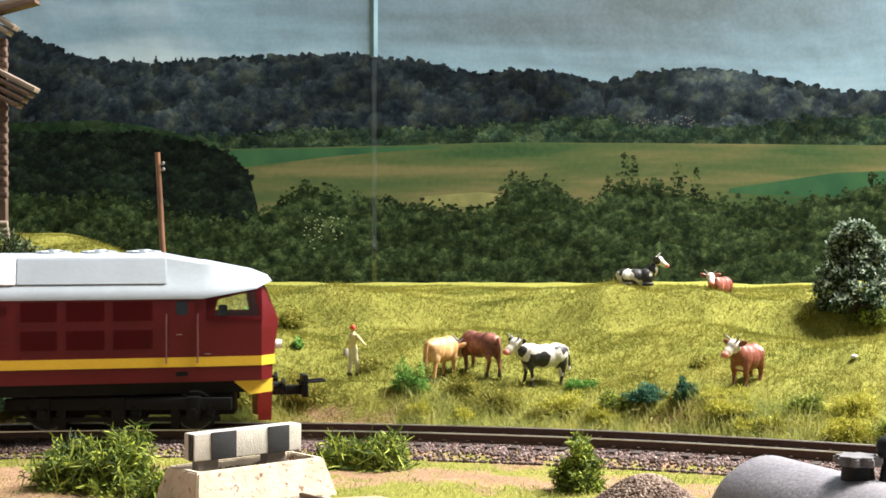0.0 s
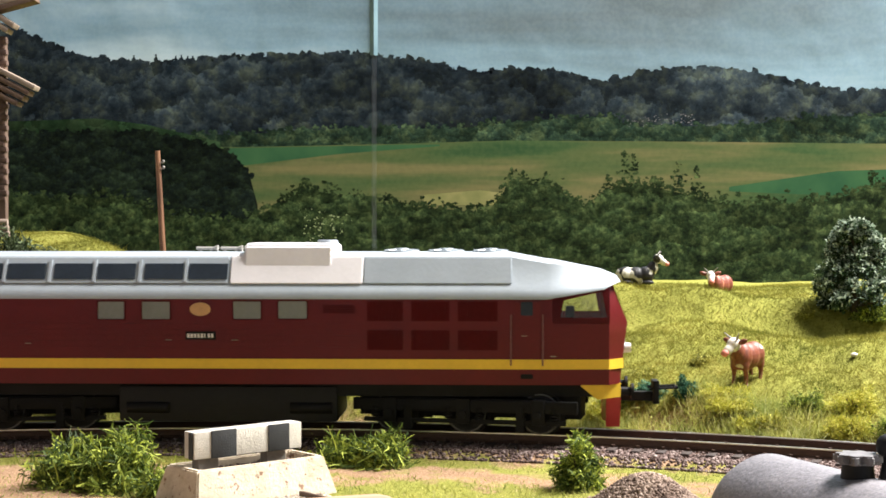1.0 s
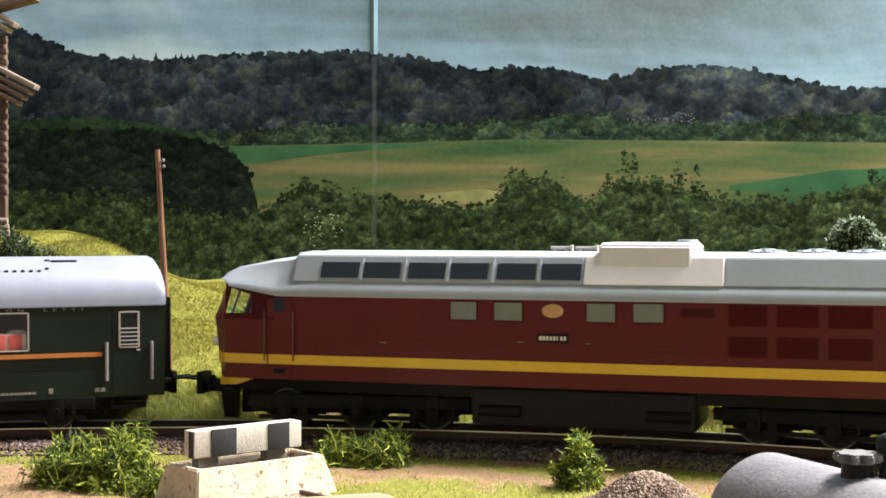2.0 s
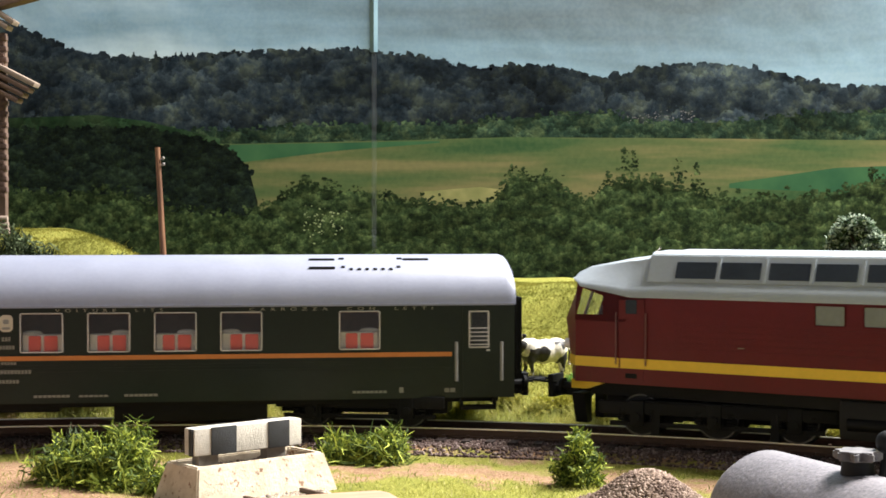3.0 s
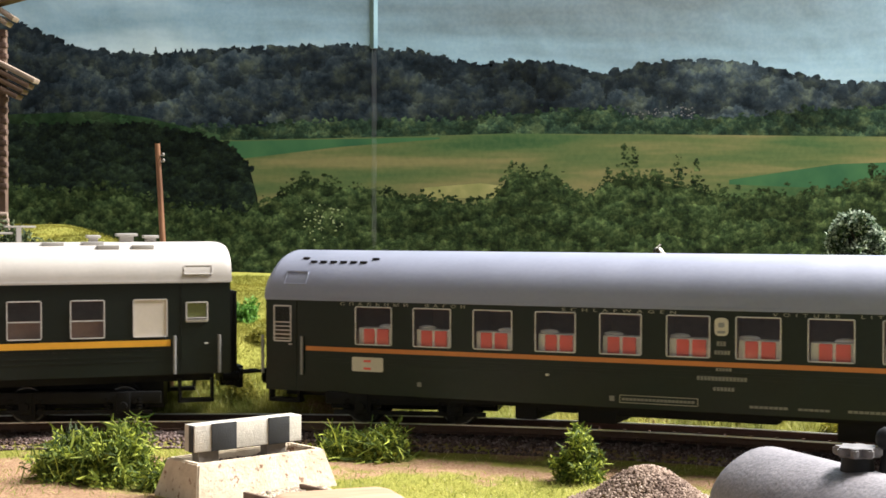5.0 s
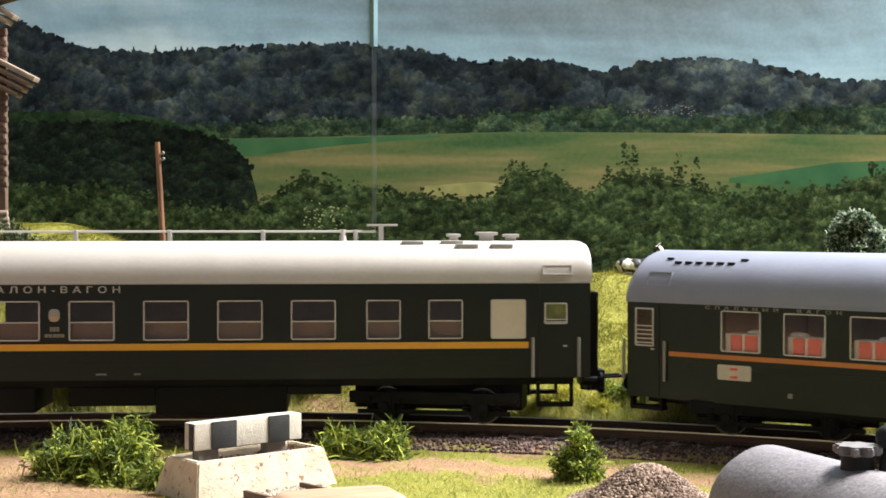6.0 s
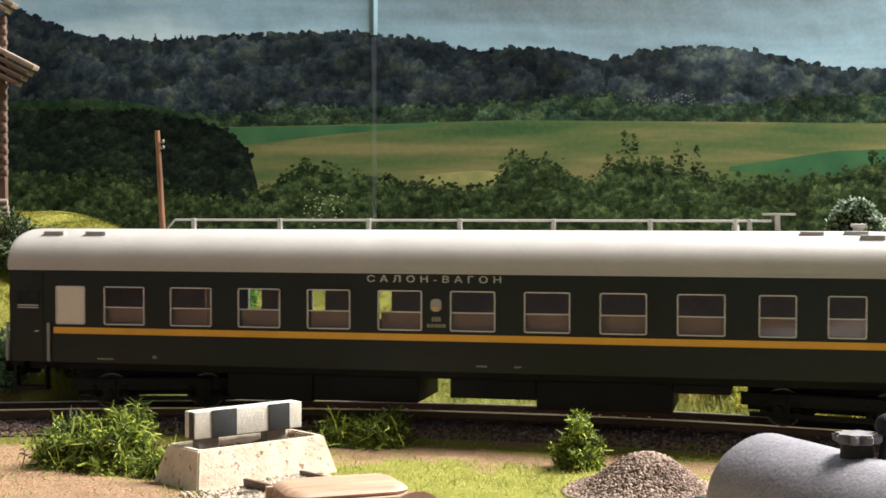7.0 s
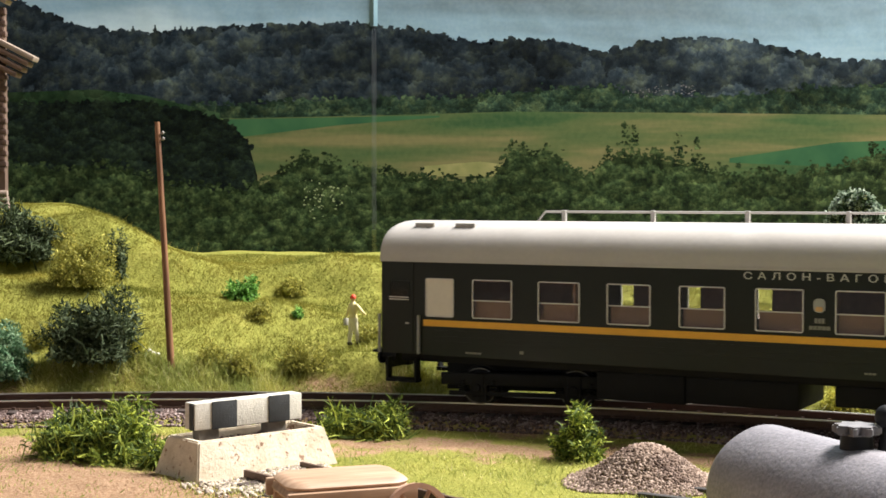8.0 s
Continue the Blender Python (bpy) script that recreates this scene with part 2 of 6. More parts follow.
def loft(bm, sections, close=True):
    """Skin between sections, each a list of points; both ends are capped."""
    rows = [[bm.verts.new(p) for p in s] for s in sections]
    n = len(rows[0])
    for a, b in zip(rows, rows[1:]):
        for i in range(n if close else n - 1):
            bm.faces.new((a[i], a[(i + 1) % n], b[(i + 1) % n], b[i]))
    if close:
        bm.faces.new(rows[0][::-1])
        bm.faces.new(rows[-1])
    return bm


def empty(name, m=None, **tags):
    ob = new(name)
    ob.empty_display_size = 0.01
    if m is not None:
        ob.matrix_basis = m
    return tagged(ob, **tags)


def lettering(text, size, width, x, y, z, parent, material, spacing=1.6, depth=0.00008):
    """Words on a vehicle's near side, centred at x, of the given height and width."""
    cu = bpy.data.curves.new("words", "FONT")
    cu.body, cu.size, cu.extrude, cu.align_x, cu.space_character = text, size, depth, "CENTER", spacing
    tmp = bpy.data.objects.new("words", cu)
    scene.collection.objects.link(tmp)
    me = bpy.data.meshes.new_from_object(tmp.evaluated_get(bpy.context.evaluated_depsgraph_get()))
    bpy.data.objects.remove(tmp)
    xs = [v.co.x for v in me.vertices]
    k = width / (max(xs) - min(xs))
    for v in me.vertices:
        v.co = (v.co.x * k + x, y - v.co.z, z + v.co.y)
    me.materials.clear()
    me.materials.append(material)
    ob = new("lettering", me)
    ob.parent = parent
    ob["label"] = "pale painted words " + text
    return ob


# ---- the room and the layout board ----
def room():
    for name, b in (("wall_north", (-2.2, 2.2, 1.5, 1.6, -0.95, 1.6)), ("wall_south", (-2.2, 2.2, -1.9, -1.8, -0.95, 1.6)),
                    ("wall_east", (2.2, 2.3, -1.9, 1.6, -0.95, 1.6)), ("wall_west", (-2.3, -2.2, -1.9, 1.6, -0.95, 1.6)),
                    ("ceiling", (-2.3, 2.3, -1.9, 1.6, 1.6, 1.7)), ("floor", (-2.3, 2.3, -1.9, 1.6, -1.05, -0.95))):
        tagged(finish(one_box(*b), name, M_WALL), label="plain painted " + name.split("_")[0] + " of the room", category=name.split("_")[0], kind="structure")
    wood = paint("board_wood", (0.32, 0.2, 0.1), 0.7, scale=12)
    tagged(finish(one_box(-0.95, 0.95, -0.95, 0.98, -0.13, -0.10), "layout_board", wood), label="wooden board that carries the model landscape", category="board", kind="structure")
    for x in (-0.9, 0.9):
        for y in (-0.9, 0.93):
            tagged(finish(one_box(x - 0.03, x + 0.03, y - 0.03, y + 0.03, -0.95, -0.13), "trestle_leg", wood), label="square wooden leg under the layout board", category="leg", kind="structure")


def terrain():
    xs = np.concatenate([np.arange(-0.95, -0.30, 0.012), np.arange(-0.30, 0.30, 0.0027), np.arange(0.30, 0.951, 0.012)])
    ys = np.concatenate([np.arange(-0.95, 0.10, 0.014), np.arange(0.10, 0.66, 0.0036), np.arange(0.66, 0.976, 0.010)])
    gx, gy = np.meshgrid(xs, ys)
    gz = height(gx, gy)
    n, m = gx.shape
    idx = np.arange(n * m).reshape(n, m)
    f = np.stack([idx[:-1, :-1], idx[:-1, 1:], idx[1:, 1:], idx[1:, :-1]], -1).reshape(-1, 4)
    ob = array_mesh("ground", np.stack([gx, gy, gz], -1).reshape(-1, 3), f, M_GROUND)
    ob.data.polygons.foreach_set("use_smooth", np.ones(len(f), dtype=bool))
    # ground out of view, made dark to cut bounce onto the train's sides
    ob.data.materials.append(paint("unseen_dark_ground", (0.075, 0.068, 0.062), 0.95, vary=0.3, scale=200, bump=0.5))
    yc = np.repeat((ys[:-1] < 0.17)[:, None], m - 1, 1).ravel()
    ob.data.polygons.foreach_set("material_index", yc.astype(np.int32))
    tagged(ob, label="model meadow of yellow-green turf and reddish dirt", category="ground", kind="structure")


room()
terrain()


# ---- the track ----
def arc(r, a, z):
    return (CX + (R + r) * math.sin(a), CY + (R + r) * math.cos(a), z)


def track():
    rail_shape = ((-0.0004, 0), (0.0004, 0), (0.0004, -0.0006), (0.00018, -0.0008), (0.00018, -0.0020), (0.0009, -0.0023), (0.0009, -0.0026),
                  (-0.0009, -0.0026), (-0.0009, -0.0023), (-0.00018, -0.0020), (-0.00018, -0.0008), (-0.0004, -0.0006))
    t = empty("railway_track", label="curved model railway track with rusty rails on dark sleepers", category="track", kind="structure")
    steps = np.linspace(-2.3, 2.5, 420)
    for r in (-0.00825, 0.00825):
        bm = bmesh.new()
        loft(bm, [[arc(r + p, a, q) for p, q in rail_shape] for a in steps])
        rail = part("rail", bm, M_RAIL, t)
        bm = bmesh.new()
        loft(bm, [[arc(r + p, a, q) for p, q in ((-0.00042, 0.0001), (0.00042, 0.0001), (0.00042, -0.0002), (-0.00042, -0.0002))] for a in steps])
        part("rail_head", bm, M_STEEL, rail, "polished top of the rail")
    me = one_box(-0.00125, 0.00125, -0.0150, 0.0150, -0.0040, -0.0025, bevel=0.0003)
    first = part("sleeper", me, M_SLEEPER, t)
    pitch = 0.0072 / R
    angles = np.arange(-0.62, 1.0, pitch)
    for i, a in enumerate(angles):
        ob = first if i == 0 else new("sleeper", first.data)
        ob.parent = t
        ob.matrix_basis = pose(*arc(0, a, 0), 0, 0, -math.degrees(a) + rng.normal(0, 0.5))
    # rail fastenings, two on each sleeper and rail
    bm = bmesh.new()
    for a in angles:
        for r in (-0.0097, -0.0068, 0.0068, 0.0097):
            x, y, _ = arc(r, a, 0)
            box(bm, x - 0.0005, x + 0.0005, y - 0.0004, y + 0.0004, -0.0026, -0.0017)
    part("fastening", bm, M_RAIL, t)["kind"] = "stuff"


def scatter_stones(name, xyz, size, material, parent=None, seed=3):
    """Small broken stones: each a squashed, uneven eight-cornered lump."""
    g = np.random.default_rng(seed)
    n = len(xyz)
    base = np.array([[x, y, z] for x in (-1, 1) for y in (-1, 1) for z in (-1, 1)], dtype=float)
    quads = np.array([(0, 1, 3, 2), (4, 6, 7, 5), (0, 4, 5, 1), (2, 3, 7, 6), (0, 2, 6, 4), (1, 5, 7, 3)])
    s = size * g.uniform(0.5, 1.25, (n, 1, 1)) * g.uniform(0.6, 1.1, (n, 1, 3))
    v = (base[None] + g.normal(0, 0.28, (n, 8, 3))) * s * 0.55
    a, b = g.uniform(0, 6.3, n), g.uniform(-0.9, 0.9, n)
    ca, sa, cb, sb = np.cos(a), np.sin(a), np.cos(b), np.sin(b)
    x, y, z = v[..., 0], v[..., 1], v[..., 2]
    y, z = y * cb[:, None] - z * sb[:, None], y * sb[:, None] + z * cb[:, None]
    x, y = x * ca[:, None] - y * sa[:, None], x * sa[:, None] + y * ca[:, None]
    v = np.stack([x, y, z], -1) + np.asarray(xyz)[:, None]
    f = (quads[None] + 8 * np.arange(n)[:, None, None]).reshape(-1, 4)
    ob = array_mesh(name, v.reshape(-1, 3), f, material)
    if parent:
        ob.parent = parent
    ob["kind"] = "stuff"
    return ob


M_STONE = islands("ballast_stone", [(0.0, (0.065, 0.042, 0.036)), (0.4, (0.125, 0.083, 0.072)), (0.75, (0.20, 0.140, 0.125)), (1.0, (0.36, 0.285, 0.26))], 0.9)


def ballast():
    n = 46000
    a = rng.uniform(-0.32, 0.72, n)
    r = np.clip(rng.normal(-0.004, 0.0120, n), -0.0265, 0.018)
    x, y = CX + (R + r) * np.sin(a), CY + (R + r) * np.cos(a)
    keep = (np.abs(np.abs(r) - 0.00825) > 0.0011)
    lift = np.where(np.abs(r) < 0.015, 0.0, -0.0002)
    ob = scatter_stones("ballast", np.stack([x, y, height(x, y) + 0.0003 + lift], -1)[keep], 0.00068, M_STONE)
    tagged(ob, label="brown and grey crushed stone ballast along the rails", category="ballast")


track()
ballast()


# ---- the printed backdrop: a flat sheet, its picture laid on in thin sheets of colour ----
def on_sheet(px, py):
    """Where a point of the print, in print units from its left and top, lies on the sheet."""
    return (np.asarray(px, dtype=float) - 784) / 2603.6 * BACK, EYE[2] + (403 - np.asarray(py, dtype=float)) / 2603.6 * BACK


def print_clumps(name, px, py, size, layer, material, flat=0.8, parent=None, n=9, seed=1, spread=0.000012):
    """Leaf clumps of the print: small uneven patches of one ink each."""
    g = np.random.default_rng(seed)
    m = len(px)
    x, z = on_sheet(px, py)
    s = np.asarray(size) * np.ones(m) / 2603.6 * BACK
    ang = np.linspace(0, 2 * np.pi, n, endpoint=False)[None] + g.uniform(0, 0.5, (m, 1))
    rad = s[:, None] * g.uniform(0.3, 1.25, (m, n))
    vx, vz = x[:, None] + rad * np.cos(ang), z[:, None] + rad * np.sin(ang) * flat
    vy = np.repeat((BACK - 0.000016 * layer - g.uniform(0, spread, m))[:, None], n, 1)
    v = np.stack([vx, vy, vz], -1).reshape(-1, 3)
    f = np.arange(m * n).reshape(m, n)[:, ::-1]
    ob = array_mesh(name, v, f, material)
    ob.parent = parent
    ob["kind"] = "stuff"
    return ob


def print_band(name, px, top, low, layer, material, parent):
    """One printed tone between two lines."""
    x, zt = on_sheet(px, top)
    _, zl = on_sheet(px, low)
    n = len(px)
    y = np.full(n, BACK - 0.000016 * layer)
    v = np.concatenate([np.stack([x, y, zl], -1), np.stack([x, y, zt], -1)])
    i = np.arange(n - 1)
    f = np.stack([i, i + 1, i + 1 + n, i + n], -1)
    ob = array_mesh(name, v, f, material)
    ob.parent = parent
    return ob


def backdrop():
    # sky of the print
    n = Nodes("printed_sky")
    st = n.add("ShaderNodeMapping")
    co = n.add("ShaderNodeTexCoord").outputs["Object"]
    n.link(co, st.inputs["Vector"])
    st.inputs["Scale"].default_value = (2.6, 1, 13.0)
    cl = n.add("ShaderNodeTexNoise", Scale=1.0, Detail=5.0, Roughness=0.5, Distortion=0.4)
    n.link(st.outputs[0], cl.inputs["Vector"])
    sky = n.ramp([(0.34, (0.060, 0.084, 0.106)), (0.44, (0.090, 0.142, 0.190)), (0.53, (0.138, 0.220, 0.295)), (0.66, (0.32, 0.40, 0.465))], cl.outputs["Fac"])
    n.link(n.mix(0.05, sky, n.ramp([(0.4, (0.12, 0.2, 0.24)), (0.6, (0.4, 0.5, 0.5))], n.noise(400, 3))), n.bsdf.inputs["Base Color"])
    n.bsdf.inputs["Roughness"].default_value = 0.6
    n.bump(n.noise(14, 3), 0.25, 0.01)
    bd = finish(one_box(-0.80, 0.80, BACK, BACK + 0.004, -0.12, 0.62), "backdrop", n.m)
    tagged(bd, label="printed backdrop sheet of wooded hills, fields and cloudy sky", category="backdrop", kind="structure")

    def ink(name, stops, patch=0, ps=()):
        return islands(name, stops, 0.65, patch, ps, 0.3)

    px = np.arange(-420, 1990, 4.0)
    ridge_x = [-420, -150, 30, 90, 130, 200, 280, 340, 400, 480, 560, 640, 700, 760, 810, 850, 900, 960, 1010, 1055, 1100, 1160, 1230, 1300, 1360, 1420, 1460, 1490, 1560, 1700, 1990]
    ridge_y = [60, 30, 52, 82, 100, 112, 116, 112, 104, 102, 98, 98, 106, 112, 126, 134, 124, 128, 136, 152, 142, 126, 124, 128, 136, 152, 156, 168, 160, 130, 120]

    def ridge(p):
        return np.interp(p, ridge_x, ridge_y)
    g = np.random.default_rng(11)
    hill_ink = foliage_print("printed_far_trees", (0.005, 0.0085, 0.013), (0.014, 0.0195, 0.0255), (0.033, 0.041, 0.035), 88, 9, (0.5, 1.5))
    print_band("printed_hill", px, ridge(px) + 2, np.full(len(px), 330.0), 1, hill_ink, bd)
    far = hill_ink
    k = 900
    x = g.uniform(-420, 1990, k)
    print_clumps("printed_ridge_trees", x, ridge(x) + g.uniform(0, 9, k), g.uniform(5, 13, k), 2, far, 0.75, bd, seed=2)
    for x0, h in ((238, 12), (277, 16), (312, 11), (322, 12), (333, 9), (342, 9)):
        print_clumps("printed_poplar", np.full(6, float(x0)), ridge(x0) + 2 - np.linspace(0, h, 6), np.linspace(6, 2.5, 6), 4, far, 1.0, bd, seed=4)
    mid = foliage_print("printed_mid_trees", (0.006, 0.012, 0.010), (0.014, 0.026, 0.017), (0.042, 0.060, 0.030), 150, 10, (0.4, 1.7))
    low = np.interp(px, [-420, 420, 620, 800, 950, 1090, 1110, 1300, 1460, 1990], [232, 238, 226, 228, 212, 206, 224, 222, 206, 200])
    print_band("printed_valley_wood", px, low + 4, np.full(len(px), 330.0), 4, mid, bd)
    k = 900
    x = g.uniform(-420, 1990, k)
    print_clumps("printed_valley_trees", x, np.interp(x, px, low) + g.normal(6, 5, k), g.uniform(2.5, 8, k), 5, mid, 0.8, bd, seed=5)
    k = 60
    print_clumps("printed_village", g.uniform(1110, 1240, k), g.normal(216, 5, k), g.uniform(0.8, 2.2, k), 6, paint("printed_roofs", (0.13, 0.12, 0.13), 0.85, bump=0, spec=0.05), 0.6, bd, n=5, seed=15)
    # fields
    fl = Nodes("printed_field")
    mp = fl.add("ShaderNodeMapping")
    fl.link(fl.add("ShaderNodeTexCoord").outputs["Object"], mp.inputs["Vector"])
    mp.inputs["Scale"].default_value = (7, 1, 60)
    mp.inputs["Rotation"].default_value = (0, 0.05, 0)
    nz = fl.add("ShaderNodeTexNoise", Scale=1.0, Detail=4.0, Roughness=0.5)
    fl.link(mp.outputs[0], nz.inputs["Vector"])
    tone = fl.ramp([(0.28, (0.018, 0.046, 0.022)), (0.40, (0.036, 0.064, 0.028)), (0.50, (0.070, 0.082, 0.036)), (0.60, (0.13, 0.110, 0.055)), (0.8, (0.066, 0.082, 0.036))], nz.outputs["Fac"])
    fl.link(fl.mix(0.12, tone, fl.ramp([(0.4, (0.05, 0.10, 0.03)), (0.6, (0.13, 0.17, 0.06))], fl.noise(300, 4))), fl.bsdf.inputs["Base Color"])
    fl.bsdf.inputs["Roughness"].default_value = 0.85
    fl.bsdf.inputs["Specular IOR Level"].default_value = 0.05
    top = np.interp(px, [-420, 60, 170, 260, 420, 700, 900, 1200, 1990], [262, 262, 262, 262, 264, 258, 252, 254, 262])
    print_band("printed_field", px, top, np.full(len(px), 420.0), 7, fl.m, bd)
    dg = Nodes("printed_dark_field")
    dg.link(dg.ramp([(0.35, (0.020, 0.062, 0.032)), (0.65, (0.035, 0.088, 0.04))], dg.noise(30, 4)), dg.bsdf.inputs["Base Color"])
    dg.bsdf.inputs["Roughness"].default_value = 0.85
    dg.bsdf.inputs["Specular IOR Level"].default_value = 0.05
    qx = np.arange(400, 780, 6.0)
    print_band("printed_dark_field", qx, np.interp(qx, [400, 700, 780], [266, 260, 259]), np.interp(qx, [400, 600, 780], [300, 276, 262]), 8, dg.m, bd)
    qx = np.arange(1290, 1990, 6.0)
    print_band("printed_dark_field", qx, np.interp(qx, [1290, 1480, 1990], [334, 306, 290]), np.interp(qx, [1290, 1990], [342, 370]), 8, dg.m, bd)
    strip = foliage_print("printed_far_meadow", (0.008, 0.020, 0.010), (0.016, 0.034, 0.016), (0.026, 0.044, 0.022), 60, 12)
    qx = np.arange(-420, 394, 6.0)
    print_band("printed_far_meadow", qx, np.interp(qx, [-420, 60, 170, 260, 420], [230, 217, 213, 224, 262]), np.full(len(qx), 268.0), 8, strip, bd)
    pale = Nodes("printed_stubble")
    pale.link(pale.ramp([(0.35, (0.13, 0.135, 0.055)), (0.65, (0.22, 0.20, 0.09))], pale.noise(60, 5)), pale.bsdf.inputs["Base Color"])
    pale.bsdf.inputs["Roughness"].default_value = 0.85
    pale.bsdf.inputs["Specular IOR Level"].default_value = 0.05
    qx = np.arange(750, 930, 4.0)
    print_band("printed_stubble", qx, np.interp(qx, [750, 850, 930], [348, 340, 350]), np.interp(qx, [750, 930], [366, 366]), 8, pale.m, bd)
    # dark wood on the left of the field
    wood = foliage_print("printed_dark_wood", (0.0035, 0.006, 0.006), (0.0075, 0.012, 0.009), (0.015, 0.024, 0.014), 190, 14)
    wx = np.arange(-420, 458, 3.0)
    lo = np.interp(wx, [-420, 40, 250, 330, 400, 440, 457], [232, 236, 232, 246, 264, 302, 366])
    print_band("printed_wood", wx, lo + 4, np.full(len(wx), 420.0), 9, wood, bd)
    k = 260
    x = g.uniform(-420, 450, k)
    print_clumps("printed_wood_edge", x, np.interp(x, wx, lo) + g.uniform(2, 10, k), g.uniform(4, 10, k), 10, wood, 0.85, bd, seed=6)
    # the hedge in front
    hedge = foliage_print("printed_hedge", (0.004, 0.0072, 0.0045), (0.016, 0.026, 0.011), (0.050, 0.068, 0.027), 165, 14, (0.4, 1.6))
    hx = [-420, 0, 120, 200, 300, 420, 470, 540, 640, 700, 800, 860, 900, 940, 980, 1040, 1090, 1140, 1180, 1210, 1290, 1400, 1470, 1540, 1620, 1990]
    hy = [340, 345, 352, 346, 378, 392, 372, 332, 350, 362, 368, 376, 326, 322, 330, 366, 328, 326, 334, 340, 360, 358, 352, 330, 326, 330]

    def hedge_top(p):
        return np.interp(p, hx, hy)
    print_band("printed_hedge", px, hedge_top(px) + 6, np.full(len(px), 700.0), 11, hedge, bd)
    k = 2200
    x = g.uniform(-420, 1990, k)
    print_clumps("printed_hedge_edge", x, hedge_top(x) + 4 + g.normal(0, 7, k), g.uniform(1.5, 6.5, k), 12, hedge, 0.8, bd, n=9, seed=7)
    for bx, by in ((1105, 272), (1122, 275), (1160, 318), (1200, 290), (1232, 296), (905, 300), (925, 305), (540, 318), (965, 308), (1075, 312), (1545, 300)):
        k = 40
        v = g.uniform(0, 1, k)
        print_clumps("printed_shoot", bx + g.normal(0, 1, k) * (2 + 9 * v), by + v * (hedge_top(bx) + 20 - by), g.uniform(1.5, 4.5, k), 13, hedge, 0.9, bd, n=9, seed=8)
    bl = paint("printed_blossom", (0.17, 0.20, 0.10), 0.65, bump=0)
    k = 60
    print_clumps("printed_blossom", g.normal(575, 22, k), g.normal(400, 14, k), g.uniform(1.0, 3.0, k), 14, bl, 0.8, bd, n=6, seed=9)
    # the fold of the sheet: a narrow raised crease
    crease = Nodes("crease_sheen")
    crease.link(crease.ramp([(0.35, (0.10, 0.165, 0.205)), (0.65, (0.14, 0.22, 0.26))], crease.noise(40, 3)), crease.bsdf.inputs["Base Color"])
    crease.bsdf.inputs["Roughness"].default_value = 0.3
    bm = bmesh.new()
    x0, x1 = on_sheet(655, 0)[0], on_sheet(669, 0)[0]
    loft(bm, [[(x0, BACK - 0.0001, z), ((x0 + x1) / 2, BACK - 0.0016, z), (x1, BACK - 0.0001, z), ((x0 + x1) / 2, BACK + 0.0005, z)] for z in (on_sheet(0, 102)[1], 0.6)])
    part("crease", bm, crease.m, bd, "pale fold line down the printed sky")
    low = glass_material("faint_sheen", (1, 1, 1), 0.04)
    bm = bmesh.new()
    loft(bm, [[(x0 + 0.0012, BACK - 0.0013, z), (x1 - 0.0008, BACK - 0.0013, z), (x1 - 0.0008, BACK - 0.0012, z), (x0 + 0.0012, BACK - 0.0012, z)] for z in (on_sheet(0, 500)[1], on_sheet(0, 102)[1])])
    part("crease", bm, low, bd, "faint fold line down the printed hills")


backdrop()


# ---- the train ----
M_CABIN = paint("cream_cab", (0.66, 0.60, 0.42), 0.6, vary=0.15)
M_BAR = paint("dim_lettering", (0.22, 0.215, 0.185), 0.6, vary=0.1, bump=0)
M_TYRE = paint("dull_steel", (0.10, 0.10, 0.10), 0.4, metal=1.0, vary=0.2)


def wheelset(x, r, parent, gauge=0.0075):
    bm = bmesh.new()
    for s in (-1, 1):
        y = s * gauge
        tube(bm, (0, y, 0), (0, y + s * 0.0026, 0), r, r * 0.97, 24)
        tube(bm, (0, y - s * 0.0006, 0), (0, y, 0), r * 1.12, r * 1.12, 24)
        for k in range(6):
            a = k * math.pi / 3
            tube(bm, (r * 0.6 * math.cos(a), y + s * 0.0026, r * 0.6 * math.sin(a)), (r * 0.6 * math.cos(a), y + s * 0.003, r * 0.6 * math.sin(a)), r * 0.16, r * 0.16, 8)
    tube(bm, (0, -gauge, 0), (0, gauge, 0), 0.001, 0.001, 8)
    ob = part("wheelset", bm, M_BLACKISH, parent)
    for s in (-1, 1):
        bm = bmesh.new()
        y = s * (gauge + 0.0026)
        a = [[bm.verts.new((q * math.cos(k * math.pi / 16), y + s * 0.00012, q * math.sin(k * math.pi / 16))) for k in range(32)] for q in (r * 0.90, r * 0.97)]
        for k in range(32):
            bm.faces.new((a[0][k], a[0][k - 1], a[1][k - 1], a[1][k]))
        part("tyre", bm, M_TYRE, ob, "bare steel tyre")
    ob.location = (x, 0, r)
    return ob


ROLLING = []          # wheelset, place along its vehicle, radius


